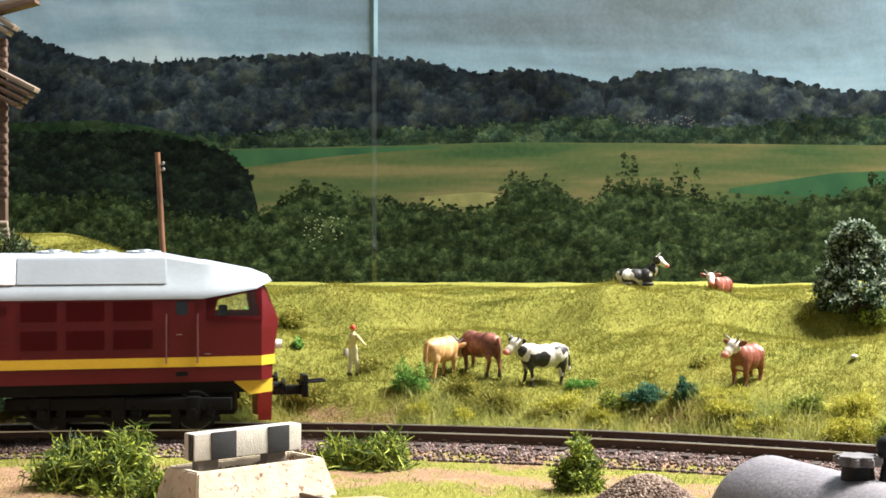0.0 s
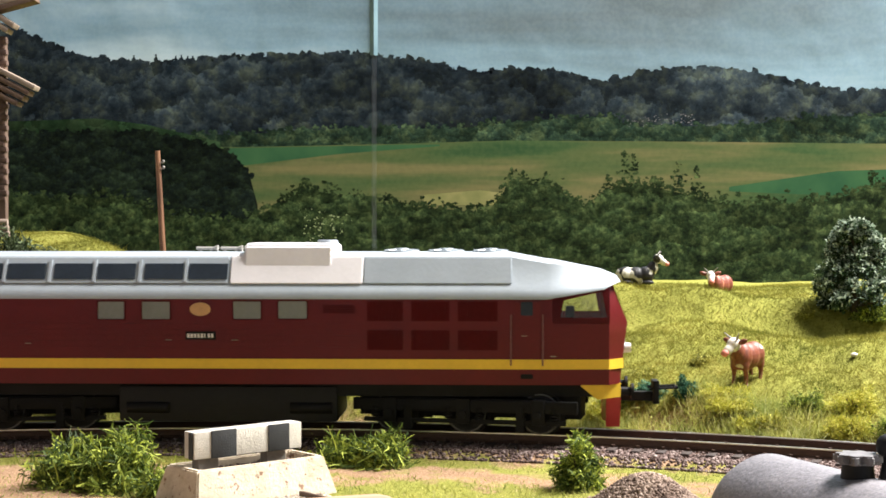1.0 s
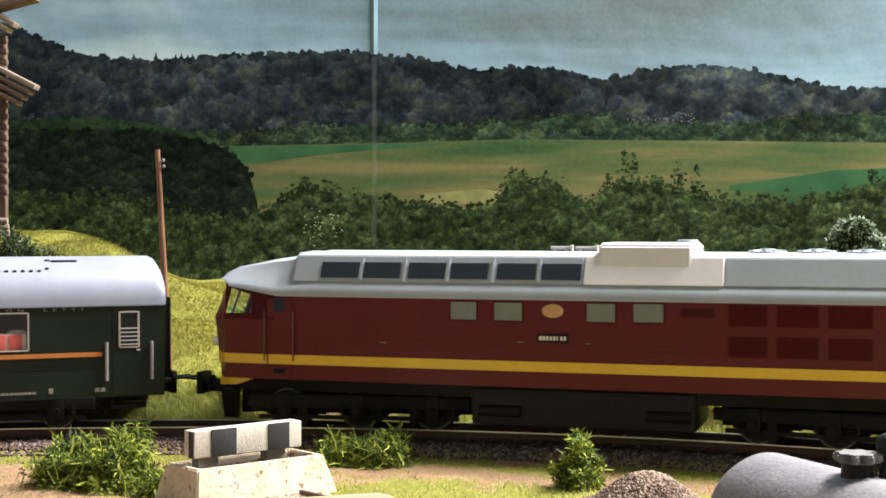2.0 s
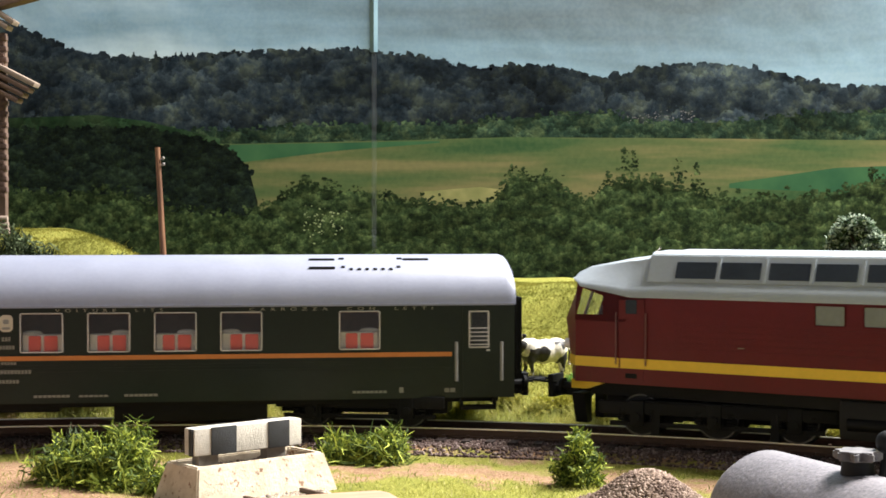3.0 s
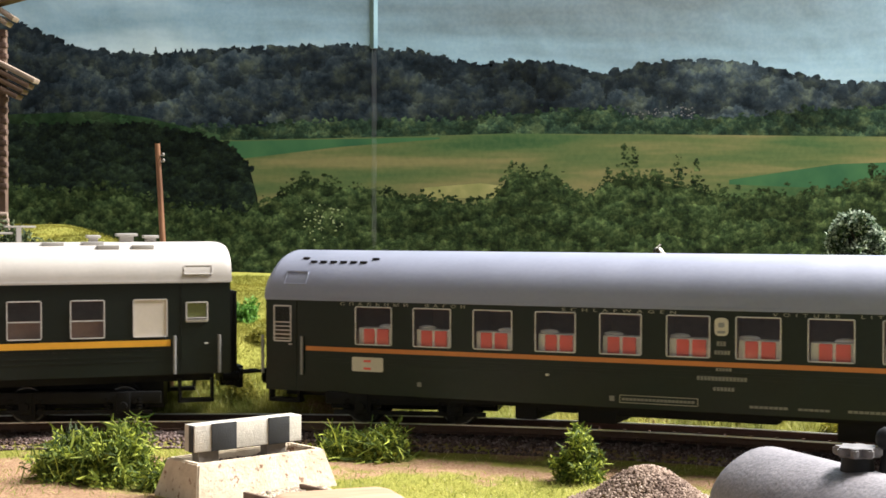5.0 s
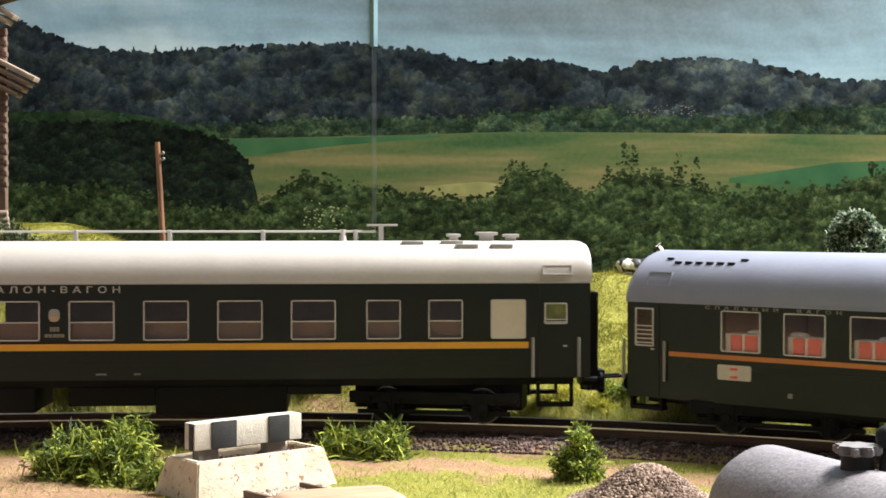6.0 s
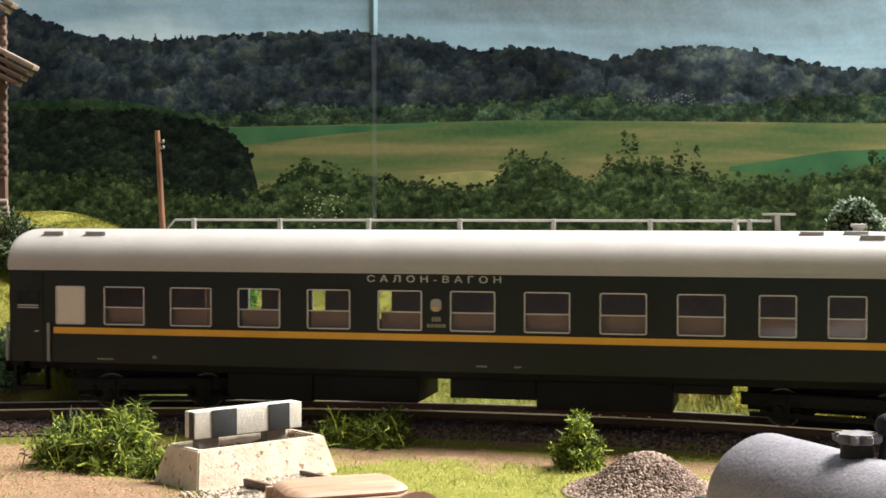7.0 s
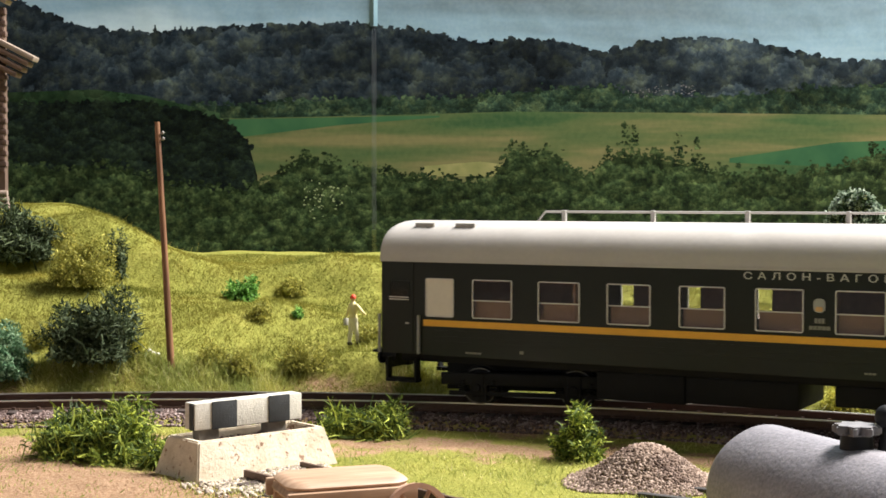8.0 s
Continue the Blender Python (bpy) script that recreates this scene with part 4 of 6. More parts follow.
def coach_door(car, x, z0, z1, wz, wh, ww, mat, slats, y=0.0175, rim=None):
    for s in (-1, 1):
        yy = s * y
        ya, yb = sorted((yy, yy + s * 0.0002))
        bm = bmesh.new()
        for x0_, x1_, q0, q1 in ((x - 0.0046, x + 0.0046, z0, wz - wh / 2), (x - 0.0046, x + 0.0046, wz + wh / 2, z1), (x - 0.0046, x - ww / 2, wz - wh / 2, wz + wh / 2), (x + ww / 2, x + 0.0046, wz - wh / 2, wz + wh / 2)):
            box(bm, x0_, x1_, ya, yb, q0, q1)
        door = part("door", bm, mat, car)
        fr = part("window", ring(bmesh.new(), x, wz, ww, wh, 0.0005, 0.0004, yy + s * 0.0001, yy + s * 0.0005), rim or M_FRAME, door)
        g = part("pane", plate(bmesh.new(), x, wz, ww - 0.0004, wh - 0.0004, 0.0003, yy + s * 0.0001, yy + s * 0.0003), M_DOORGLASS, fr)
        g.visible_shadow = False
        for k in range(slats):
            z = wz - wh * 0.42 + k * wh * 0.11
            part("bar", one_box(x - ww / 2, x + ww / 2, min(yy, yy + s * 0.0007), max(yy, yy + s * 0.0007), z, z + 0.00028), M_FRAME, fr)
        part("handle", one_box(x + 0.0022, x + 0.0032, min(yy, yy + s * 0.0007), max(yy, yy + s * 0.0007), 0.0238, 0.0242), M_FRAME, door)
        for d in (-0.0066, 0.0066):
            part("handrail", tube(bmesh.new(), (x + d, yy + s * 0.0006, 0.0150), (x + d, yy + s * 0.0006, 0.0265), 0.00048), M_RAILGREY, car)
        st = one_box(x - 0.005, x + 0.005, min(yy - s * 0.004, yy - s * 0.0005), max(yy - s * 0.004, yy - s * 0.0005), 0.0055, 0.0066)
        box(st, x - 0.0052, x - 0.0044, min(yy - s * 0.003, yy - s * 0.0006), max(yy - s * 0.003, yy - s * 0.0006), 0.0055, 0.0125)
        box(st, x + 0.0044, x + 0.0052, min(yy - s * 0.003, yy - s * 0.0006), max(yy - s * 0.003, yy - s * 0.0006), 0.0055, 0.0125)
        part("step", st, M_BLACK, car)


def sleeping_coach():
    car = empty("sleeping_coach", label="dark green model sleeping coach with orange line and blue-grey roof", category="coach")
    half, W = 0.1400, 0.0175
    wins = [(0.0246 + 0.01842 * (k - 5), 0.0114) for k in range(-2, 8)] + [(0.0950, 0.0114)]
    coach_shell(car, half, 0.0100, 0.0378, 0.0247, 0.0357, wins + [(-0.1342, 0.0058), (0.1295, 0.0058)], M_GREEN)
    round_roof(car, half, 0.0376, 0.0520, M_BLUEGREY, 0.22, "smooth blue-grey rounded roof")
    panes(car, [(x, 0.0302, w + 0.0004, 0.0114) for x, w in wins], y=W)
    for s in (-1, 1):
        y0, y1 = sorted((s * W, s * (W + 0.00025)))
        part("orange_line", one_box(-0.1264, 0.1216, y0, y1, 0.0223, 0.0236), M_ORANGE, car, "thin orange line under the windows")
        for z in (0.0200, 0.0190, 0.0208):
            part("side_rib", one_box(-0.122, 0.122, *sorted((s * W, s * (W + 0.0001))), z - 0.0001, z + 0.0001), M_GREEN, car)
    # compartments behind the glass, with linen and red cushions
    part("inner_wall", one_box(-0.120, 0.119, 0.0030, 0.0036, 0.011, 0.0375), M_INSIDE, car)
    for x, w in wins:
        part("partition", one_box(x + w * 0.80, x + w * 0.84, -0.0160, 0.003, 0.011, 0.0375), M_INSIDE, car)
        d = rng.uniform(-0.0006, 0.0006)
        part("linen", one_box(x - w * 0.48, x + w * 0.48, -0.0162, -0.0120, 0.0245, 0.0296, bevel=0.0004), M_CURTAIN, car, "white linen behind the pane")
        for c, ww in ((x - 0.0020 + d, 0.0034), (x + 0.0024 + d, 0.0038)):
            part("cushion", one_box(c - ww / 2, c + ww / 2, -0.0166, -0.0130, 0.0246, 0.0293, bevel=0.0004), M_CUSHION, car, "red cushion behind the pane")
        part("pillow", ball(bmesh.new(), (x + rng.choice([-0.003, 0.003]), -0.0140, 0.0299), (0.0028, 0.0012, 0.0008)), M_CURTAIN, car)
    for x in (-0.1342, 0.1295):
        coach_door(car, x, 0.0105, 0.0374, 0.0302, 0.0110, 0.0060, M_GREEN, 5)
    # shield, plates and bars of small writing
    y = -W - 0.0003
    sh = part("shield", plate(bmesh.new(), -0.0034, 0.0330, 0.0036, 0.0048, 0.0012, y, -W), M_PLATE, car, "ivory shield")
    part("shield_field", plate(bmesh.new(), -0.0034, 0.0335, 0.0016, 0.0013, 0.0004, y - 0.0002, y), M_RAILGREY, sh)
    part("shield_field", plate(bmesh.new(), -0.0034, 0.0316, 0.0022, 0.0007, 0.0003, y - 0.0002, y), M_RAILGREY, sh)
    board = part("route_board", plate(bmesh.new(), -0.1062, 0.0188, 0.0100, 0.0042, 0.0005, y, -W), M_PLATE, car, "ivory route board with red bars")
    for z in (0.0198, 0.0176):
        part("bar", one_box(-0.1073, -0.1051, y - 0.0002, y, z - 0.0003, z + 0.0003), M_CUSHION, board)
    def bars(x, z, n, w, h, gap=0.00025):
        for i in range(n):
            part("bar", one_box(x + i * (w + gap), x + i * (w + gap) + w, -W - 0.0002, -W, z, z + h), M_BAR, car)
    for x, z, n, w, h in ((-0.0046, 0.0279, 3, 0.0006, 0.0012), (-0.0052, 0.0256, 5, 0.0006, 0.0011), (-0.0048, 0.0212, 5, 0.0006, 0.0008), (-0.0098, 0.0186, 14, 0.0007, 0.0011),
                          (-0.0055, 0.0159, 6, 0.0007, 0.0010), (0.0040, 0.0117, 8, 0.0010, 0.0007), (0.0164, 0.0117, 6, 0.0011, 0.0006), (0.0288, 0.0117, 7, 0.0011, 0.0007),
                          (0.0930, 0.0117, 8, 0.0010, 0.0007), (0.1064, 0.0117, 1, 0.0012, 0.0016), (0.1195, 0.0117, 2, 0.0014, 0.0012), (-0.0337, 0.0118, 1, 0.0014, 0.0014), (-0.0905, 0.0130, 1, 0.0013, 0.0013)):
        bars(x, z, n, w, h)
    part("long_plate", ring(bmesh.new(), -0.0202, 0.0125, 0.0214, 0.0022, 0.0002, 0.0002, -W - 0.0002, -W), M_LETTER, car)
    bars(-0.0302, 0.0121, 19, 0.0008, 0.0007)
    part("lamp_bracket", ball(bmesh.new(), (-0.0513, -W - 0.0003, 0.0182), (0.0006, 0.0004, 0.0004)), M_PLATE, car)
    for text, x0, x1 in (("СПАЛЬНЫЙ  ВАГОН", -0.1150, -0.0758), ("SCHLAFWAGEN", -0.0472, -0.0155), ("VOITURE  LITS", 0.0099, 0.0396), ("CARROZZA  CON  LETTI", 0.0638, 0.1161)):
        lettering(text, 0.0013, x1 - x0, (x0 + x1) / 2, -W - 0.0001, 0.0361, car, M_LETTER, 2.2)
    # roof vents and plates
    def skin(x, y, w, d, h=0.0005):
        a = math.acos(min(1, (abs(y) / 0.0178) ** (1 / 0.9)))
        z = 0.0376 + 0.0144 * math.sin(a)
        part("roof_vent", one_box(x - w / 2, x + w / 2, y - d / 2, y + d / 2, z - 0.0006, z + h, bevel=0.0002), M_BLACKISH, car, "small dark roof vent")
    for x, y in ((0.0845, -0.0085), (0.0845, -0.0125), (0.1120, -0.0085)):
        skin(x, y, 0.0075, 0.0008)
    for k in range(8):
        skin(0.0906 + k * 0.0023, -0.0130 if 0 < k < 7 else -0.0122, 0.0011, 0.0005)
    for x in (0.0898, 0.0906, 0.1068, 0.1076):
        skin(x, -0.0080, 0.0008, 0.0004)
    for k in range(8):
        skin(-0.1300 + k * 0.0033, -0.0120 if 0 < k < 7 else -0.0105, 0.0022, 0.0007)
    bm = ring(bmesh.new(), -0.1305, 0, 0.0075, 0.0045, 0.0003, 0.0004, -0.0002, 0.0002)
    ob = part("roof_hatch", bm, M_BLUEGREY, car)
    ob.matrix_basis = pose(0, -0.0160, 0.0440, -28, 0, 0)
    # underframe
    part("underframe", one_box(-half + 0.004, half - 0.004, -0.0125, 0.0125, 0.0082, 0.0101), M_BLACK, car)
    for x0, x1, z in ((-0.0630, -0.0563, 0.0045), (-0.0562, -0.0446, 0.0070), (-0.0445, -0.0335, 0.0045), (-0.0334, 0.0103, 0.0068), (0.0253, 0.0688, 0.0036)):
        part("equipment_box", one_box(x0, x1, -0.0120, 0.0120, z, 0.0085, bevel=0.0005), M_BLACK, car)
    ends(car, half)
    return car


def ends(car, half):
    for s in (1, -1):
        gangway(car, half, s, 0.0392)
        coupler(car, s * half, s, 0.0058)
        bogie(car, s * 0.0985, (-0.0140, 0.0140), 0.0054, -s * math.degrees(math.asin(0.0985 / R)), 0.0128)


def saloon_coach():
    car = empty("saloon_coach", label="blackish green model saloon coach with amber line and pale roof", category="coach")
    half, W = 0.1400, 0.0175
    small = [(-0.1204, 0.0088), (0.0809, 0.0093), (0.0985, 0.0094), (0.1164, 0.0096)]
    wide = [(-0.1035 + 0.02058 * k, 0.0122) for k in range(9)]
    wins = small + wide
    # the corridor side has its windows a little further back
    corridor = [(x - 0.0100, w) for x, w in wide[1:]]
    coach_shell(car, half, 0.0148, 0.0428, 0.0264, 0.0374, wins + [(-0.1338, 0.0064), (0.1300, 0.0064)], M_GREEN2, corridor + [(-0.1338, 0.0064), (0.1300, 0.0064)])
    round_roof(car, half, 0.0426, 0.0544, M_CREAM_ROOF, 0.07, "smooth pale grey rounded roof", 0.74)
    clear = [w for w in wins if w[0] not in (-0.1204, 0.1164)]
    panes(car, [(x, 0.0319, w + 0.0004, 0.0114) for x, w in clear], y=W, sides=(-1,))
    panes(car, [(x, 0.0319, w + 0.0004, 0.0114) for x, w in corridor], y=W, sides=(1,))
    panes(car, [(x, 0.0319, w + 0.0004, 0.0114) for x, w in wins if (x, w) not in clear], y=W, glass=M_MILK, label="milk-white pane", sides=(-1,))
    for x, w in clear:
        for s in (-1,):
            part("window_bar", one_box(x - w / 2, x + w / 2, *sorted((s * (W - 0.0002), s * (W + 0.0003))), 0.0313, 0.0316), M_FRAME, car)
        part("curtain", one_box(x - w * 0.48, x + w * 0.48, -0.0156, -0.0150, 0.0262, 0.0312), M_HALFCURTAIN, car, "brownish half curtain behind the pane")
    for s in (-1, 1):
        part("amber_line", one_box(-0.1258, 0.1222, *sorted((s * W, s * (W + 0.00025))), 0.0234, 0.0253), M_AMBER, car, "amber line under the windows")
        for z in (0.0222, 0.0205, 0.0190):
            part("side_rib", one_box(-0.122, 0.12, *sorted((s * W, s * (W + 0.0001))), z - 0.0001, z + 0.0001), M_GREEN2, car)
    for a, b in ((-0.124, -0.0815), (-0.0690, -0.0590), (-0.0492, -0.0372), (-0.0290, 0.121)):
        part("inner_wall", one_box(a, b, 0.0030, 0.0036, 0.016, 0.0425), M_INSIDE, car)
    for x in (-0.0790, -0.011, 0.03, 0.071):
        part("partition", one_box(x - 0.0003, x + 0.0003, -0.0160, 0.003, 0.016, 0.0425), M_INSIDE, car)
    for x in (-0.1338, 0.1300):
        coach_door(car, x, 0.0152, 0.0420, 0.0335, 0.0062, 0.0066, M_GREEN2, 2, rim=M_GREEN2 if x < 0 else None)
    # plain pale yellow sheet close behind one near-side door window
    part("blind", one_box(0.1271, 0.1329, -0.0170, -0.0166, 0.0318, 0.0366), paint("straw_sheet", (0.62, 0.60, 0.24), 0.7), car, "pale yellow sheet behind the door window")
    sh = part("shield", plate(bmesh.new(), -0.0109, 0.0335, 0.0030, 0.0036, 0.0012, -W - 0.0003, -W), M_SHIELD, car, "grey and tan shield")
    part("shield_field", plate(bmesh.new(), -0.0109, 0.0326, 0.0018, 0.0012, 0.0003, -W - 0.0005, -W - 0.0003), M_BRASS, sh)
    for x, z, n, w, h in ((-0.0121, 0.0289, 3, 0.0007, 0.0013), (-0.0135, 0.0272, 5, 0.0009, 0.0010), (-0.112, 0.0158, 4, 0.0011, 0.0005), (-0.0948, 0.0165, 1, 0.0012, 0.0009), (0.0005, 0.0163, 3, 0.0008, 0.0005), (0.011, 0.0163, 2, 0.0008, 0.0005)):
        for i in range(n):
            part("bar", one_box(x + i * (w + 0.0002), x + i * (w + 0.0002) + w, -W - 0.0002, -W, z, z + h), M_BAR, car)
    lettering("САЛОН-ВАГОН", 0.0026, 0.0378, -0.0116, -W - 0.0001, 0.0399, car, M_LETTER2, 1.7)
    # roof pipe on posts, mast, ventilators
    pipe = part("roof_pipe", tube(bmesh.new(), (-0.096, 0.002, 0.0572), (0.079, 0.002, 0.0572), 0.00033, 0.00033, 8), M_CREAM_ROOF, car, "long pale pipe on posts")
    bm = tube(bmesh.new(), (-0.0985, 0.002, 0.0543), (-0.096, 0.002, 0.0572), 0.0003, 0.0003, 6)
    part("stay", bm, M_CREAM_ROOF, pipe)
    for k in range(7):
        x = -0.0900 + 0.0272 * k
        bm = one_box(x - 0.0006, x + 0.0006, 0.0014, 0.0026, 0.0535, 0.0577, bevel=0.0002)
        part("post", bm, M_CREAM_ROOF, pipe)
    bm = one_box(0.0800, 0.0814, 0.0013, 0.0027, 0.0535, 0.0590)
    box(bm, 0.0765, 0.0855, 0.0016, 0.0024, 0.0588, 0.0594, bevel=0.0002)
    part("mast", bm, M_CREAM_ROOF, car)
    bm = tube(bmesh.new(), (0.0694, 0, 0.0535), (0.0694, 0, 0.0560), 0.0012, 0.0009, 12)
    tube(bm, (0.0694, 0, 0.0560), (0.0694, 0, 0.0578), 0.0006, 0.0009, 10)
    part("whistle", bm, M_CREAM_ROOF, car)
    for x, y, w, z in ((0.1020, 0, 0.0040, 0.0556), (0.1118, 0, 0.0062, 0.0561), (0.1190, 0, 0.0045, 0.0555)):
        bm = one_box(x - w * 0.32, x + w * 0.32, y - 0.0016, y + 0.0016, 0.0535, z)
        box(bm, x - w / 2, x + w / 2, y - 0.0024, y + 0.0024, z, z + 0.0009, bevel=0.0003)
        part("ventilator", bm, M_CREAM_ROOF, car)
    for x, y in ((0.0896, -0.0085), (0.1010, -0.0080), (0.1051, -0.0112), (0.1152, -0.0112), (-0.1286, -0.0108), (-0.1152, -0.0108)):
        z = 0.0426 + 0.0118 * math.sin(math.acos(min(1, (abs(y) / 0.0178) ** (1 / 0.74)))) ** 0.84
        bm = one_box(x - 0.0032, x + 0.0032, y - 0.0012, y + 0.0012, z - 0.001, z + 0.0008, bevel=0.0003)
        part("low_vent", bm, M_LOWVENT, car)
    bm = ring(bmesh.new(), 0.1305, 0, 0.0085, 0.0030, 0.0003, 0.0003, -0.0002, 0.0002)
    part("roof_hatch", bm, M_CREAM_ROOF, car).matrix_basis = pose(0, -0.0174, 0.0462, -20, 0, 0)
    part("underframe", one_box(-half + 0.004, half - 0.004, -0.0125, 0.0125, 0.0122, 0.0149), M_BLACK, car)
    for x0, x1, z in ((-0.0735, -0.0480, 0.0045), (-0.0478, -0.0172, 0.0050), (-0.0080, 0.0162, 0.0068), (0.0163, 0.0535, 0.0042), (0.0537, 0.0690, 0.0098)):
        part("equipment_box", one_box(x0, x1, -0.0130, 0.0130, z, 0.0124, bevel=0.0005), M_BLACK, car)
    ends(car, half)
    return car


M_CABGLASS = glass_material("cab_glass", (0.86, 0.88, 0.84), 0.07)
M_DOORGLASS = glass_material("door_glass", (0.75, 0.78, 0.68), 0.06)
M_HALFCURTAIN = paint("brown_linen", (0.2400, 0.1394, 0.1050), 0.8, vary=0.15)
M_LETTER2 = paint("grey_lettering", (0.55, 0.55, 0.52), 0.5, vary=0.1, bump=0)
M_SHIELD = paint("grey_shield", (0.36, 0.36, 0.35), 0.5, vary=0.1)
M_LOWVENT = paint("grey_vent", (0.36, 0.34, 0.315), 0.5, vary=0.1)


def sit_down(car, k, drop):
    """Let a vehicle's body sit lower on its bogies and couplers."""
    m = Matrix.Translation((0, 0, -drop)) @ Matrix.Diagonal((1, 1, k, 1))
    for ob in car.children:
        if ob.name.split(".")[0] not in ("bogie", "coupler", "buffer", "snow_plough", "step"):
            ob.matrix_basis = m @ ob.matrix_basis
    return car


loco, sleeper_car, saloon = sit_down(locomotive(), 0.965, 0.0006), sit_down(sleeping_coach(), 0.979, 0.0007), sit_down(saloon_coach(), 0.979, 0.0005)



# ---- planting ----
def ribbons(name, start, way, length, width, material, seed, curl=0.6, segments=3, leafy=False):
    """Many narrow bent ribbons: blades, twigs or leaflets, from start points along their ways."""
    g = np.random.default_rng(seed)
    n = len(start)
    way = way / np.linalg.norm(way, axis=1, keepdims=True)
    side = np.cross(way, g.normal(0, 1, (n, 3)))
    side /= np.linalg.norm(side, axis=1, keepdims=True)
    bend = np.cross(side, way)
    amount = g.normal(0, curl, (n, 1))
    rows = []
    for k in range(segments + 1):
        u = k / segments
        c = start + way * (length * u)[:, None] + bend * amount * (length * u * u)[:, None] * 0.6
        if leafy:
            c = c + side * np.sin(u * 5.5 + 9 * amount) * (length * 0.22)[:, None]
        w = (width * ((1 - 0.75 * u) if not leafy else (0.35 + math.sin(math.pi * min(1, u * 0.92))) * 0.75) * 0.5)[:, None]
        rows += [c - side * w, c + side * w]
    v = np.stack(rows, 1)
    m = 2 * (segments + 1)
    q = np.array([(2 * k, 2 * k + 1, 2 * k + 3, 2 * k + 2) for k in range(segments)])
    f = (q[None] + m * np.arange(n)[:, None, None]).reshape(-1, 4)
    return array_mesh(name, v.reshape(-1, 3), f, material)


def meadow_material(name, stops, patch):
    return islands(name, stops, 0.85, patch, [(0.32, (0.48, 0.60, 0.5)), (0.5, (0.95, 0.97, 0.95)), (0.66, (1.32, 1.2, 1.15))], 0.15, 0.45)


M_MEADOW = meadow_material("meadow_fibre", [(0.0, (0.140, 0.138, 0.024)), (0.4, (0.200, 0.188, 0.032)), (0.8, (0.255, 0.234, 0.046)), (1.0, (0.33, 0.30, 0.09))], 30)
M_LAWN = meadow_material("short_turf_fibre", [(0.0, (0.26, 0.29, 0.07)), (0.5, (0.40, 0.41, 0.11)), (0.9, (0.54, 0.52, 0.18)), (1.0, (0.64, 0.60, 0.34))], 60)


def grass():
    g = np.random.default_rng(21)
    n = 420000
    x, y = g.uniform(-0.25, 0.25, n), g.uniform(0.37, 0.69, n)
    r = np.hypot(x - CX, y - CY) - R
    keep = (r > 0.0155) & (np.abs(x) < 0.32 * y + 0.02)
    x, y = x[keep], y[keep]
    n = len(x)
    way = np.stack([g.normal(0, 1.1, n), g.normal(-0.1, 1.1, n), np.ones(n)], -1)
    tall = 0.0011 + 0.0011 * (wav(x, y, 120, 5) * 0.5 + 0.5) + g.exponential(0.0004, n)
    tall = np.where(y > 0.59, tall * 0.6, tall)
    ob = ribbons("meadow_grass", np.stack([x, y, height(x, y) - 0.0001], -1), way, np.clip(tall * 0.68, 0, 0.0030), g.uniform(0.00015, 0.00030, n), M_MEADOW, 22, 1.3, 2)
    tagged(ob, label="yellow-green static grass fibres of the model meadow", category="grass", kind="stuff")
    # longer pale grass where the meadow meets the track
    n = 44000
    x = g.uniform(-0.13, 0.19, n)
    r = 0.0150 + np.abs(g.normal(0, 0.010, n))
    y = CY + np.sqrt(np.maximum((R + r) ** 2 - (x - CX) ** 2, 0))
    keep = (wav(x, y, 90, 15) + g.normal(0, 0.25, n) > -0.1) & (np.abs(x) < 0.32 * y + 0.02)
    x, y = x[keep], y[keep]
    n = len(x)
    way = np.stack([g.normal(0, 0.6, n), g.normal(-0.25, 0.5, n), np.ones(n)], -1)
    ob = ribbons("tall_grass", np.stack([x, y, height(x, y) - 0.0001], -1), way, g.uniform(0.0018, 0.0056, n), g.uniform(0.00014, 0.00030, n), M_LAWN, 24, 0.9, 2)
    tagged(ob, label="longer pale yellow-green grass along the meadow's foot", category="grass", kind="stuff")
    n = 90000
    x, y = g.uniform(-0.16, 0.16, n), g.uniform(0.18, 0.425, n)
    r = np.hypot(x - CX, y - CY) - R
    thin = np.clip(smooth(-0.050, -0.062, r) + 0.9 * smooth(-0.042, -0.036, r) * smooth(-0.026, -0.031, r) + 0.05, 0, 1)
    thin = thin * (0.35 + 0.65 * smooth(-0.25, 0.25, wav(x, y, 75, 8)))
    thin = thin * (1 - 0.85 * smooth(-0.045, -0.075, x) * smooth(0.366, 0.336, y))
    keep = (r < -0.027) & (g.uniform(0, 1, n) < thin) & (np.abs(x) < 0.32 * y + 0.02)
    x, y = x[keep], y[keep]
    n = len(x)
    way = np.stack([g.normal(0, 0.8, n), g.normal(0, 0.8, n), np.ones(n)], -1)
    ob = ribbons("short_grass", np.stack([x, y, height(x, y) - 0.0001], -1), way, g.uniform(0.0006, 0.0017, n), g.uniform(0.00018, 0.00034, n), M_LAWN, 23, 0.6, 2)
    tagged(ob, label="short green turf fibres on the dirt beside the track", category="grass", kind="stuff")


def leaf_ink(name, dark, mid, light):
    return islands(name, [(0.0, dark), (0.5, mid), (0.88, light), (1.0, tuple(min(1, c * 1.5) for c in light))], 0.7, spec=0.25, thin=0.3)


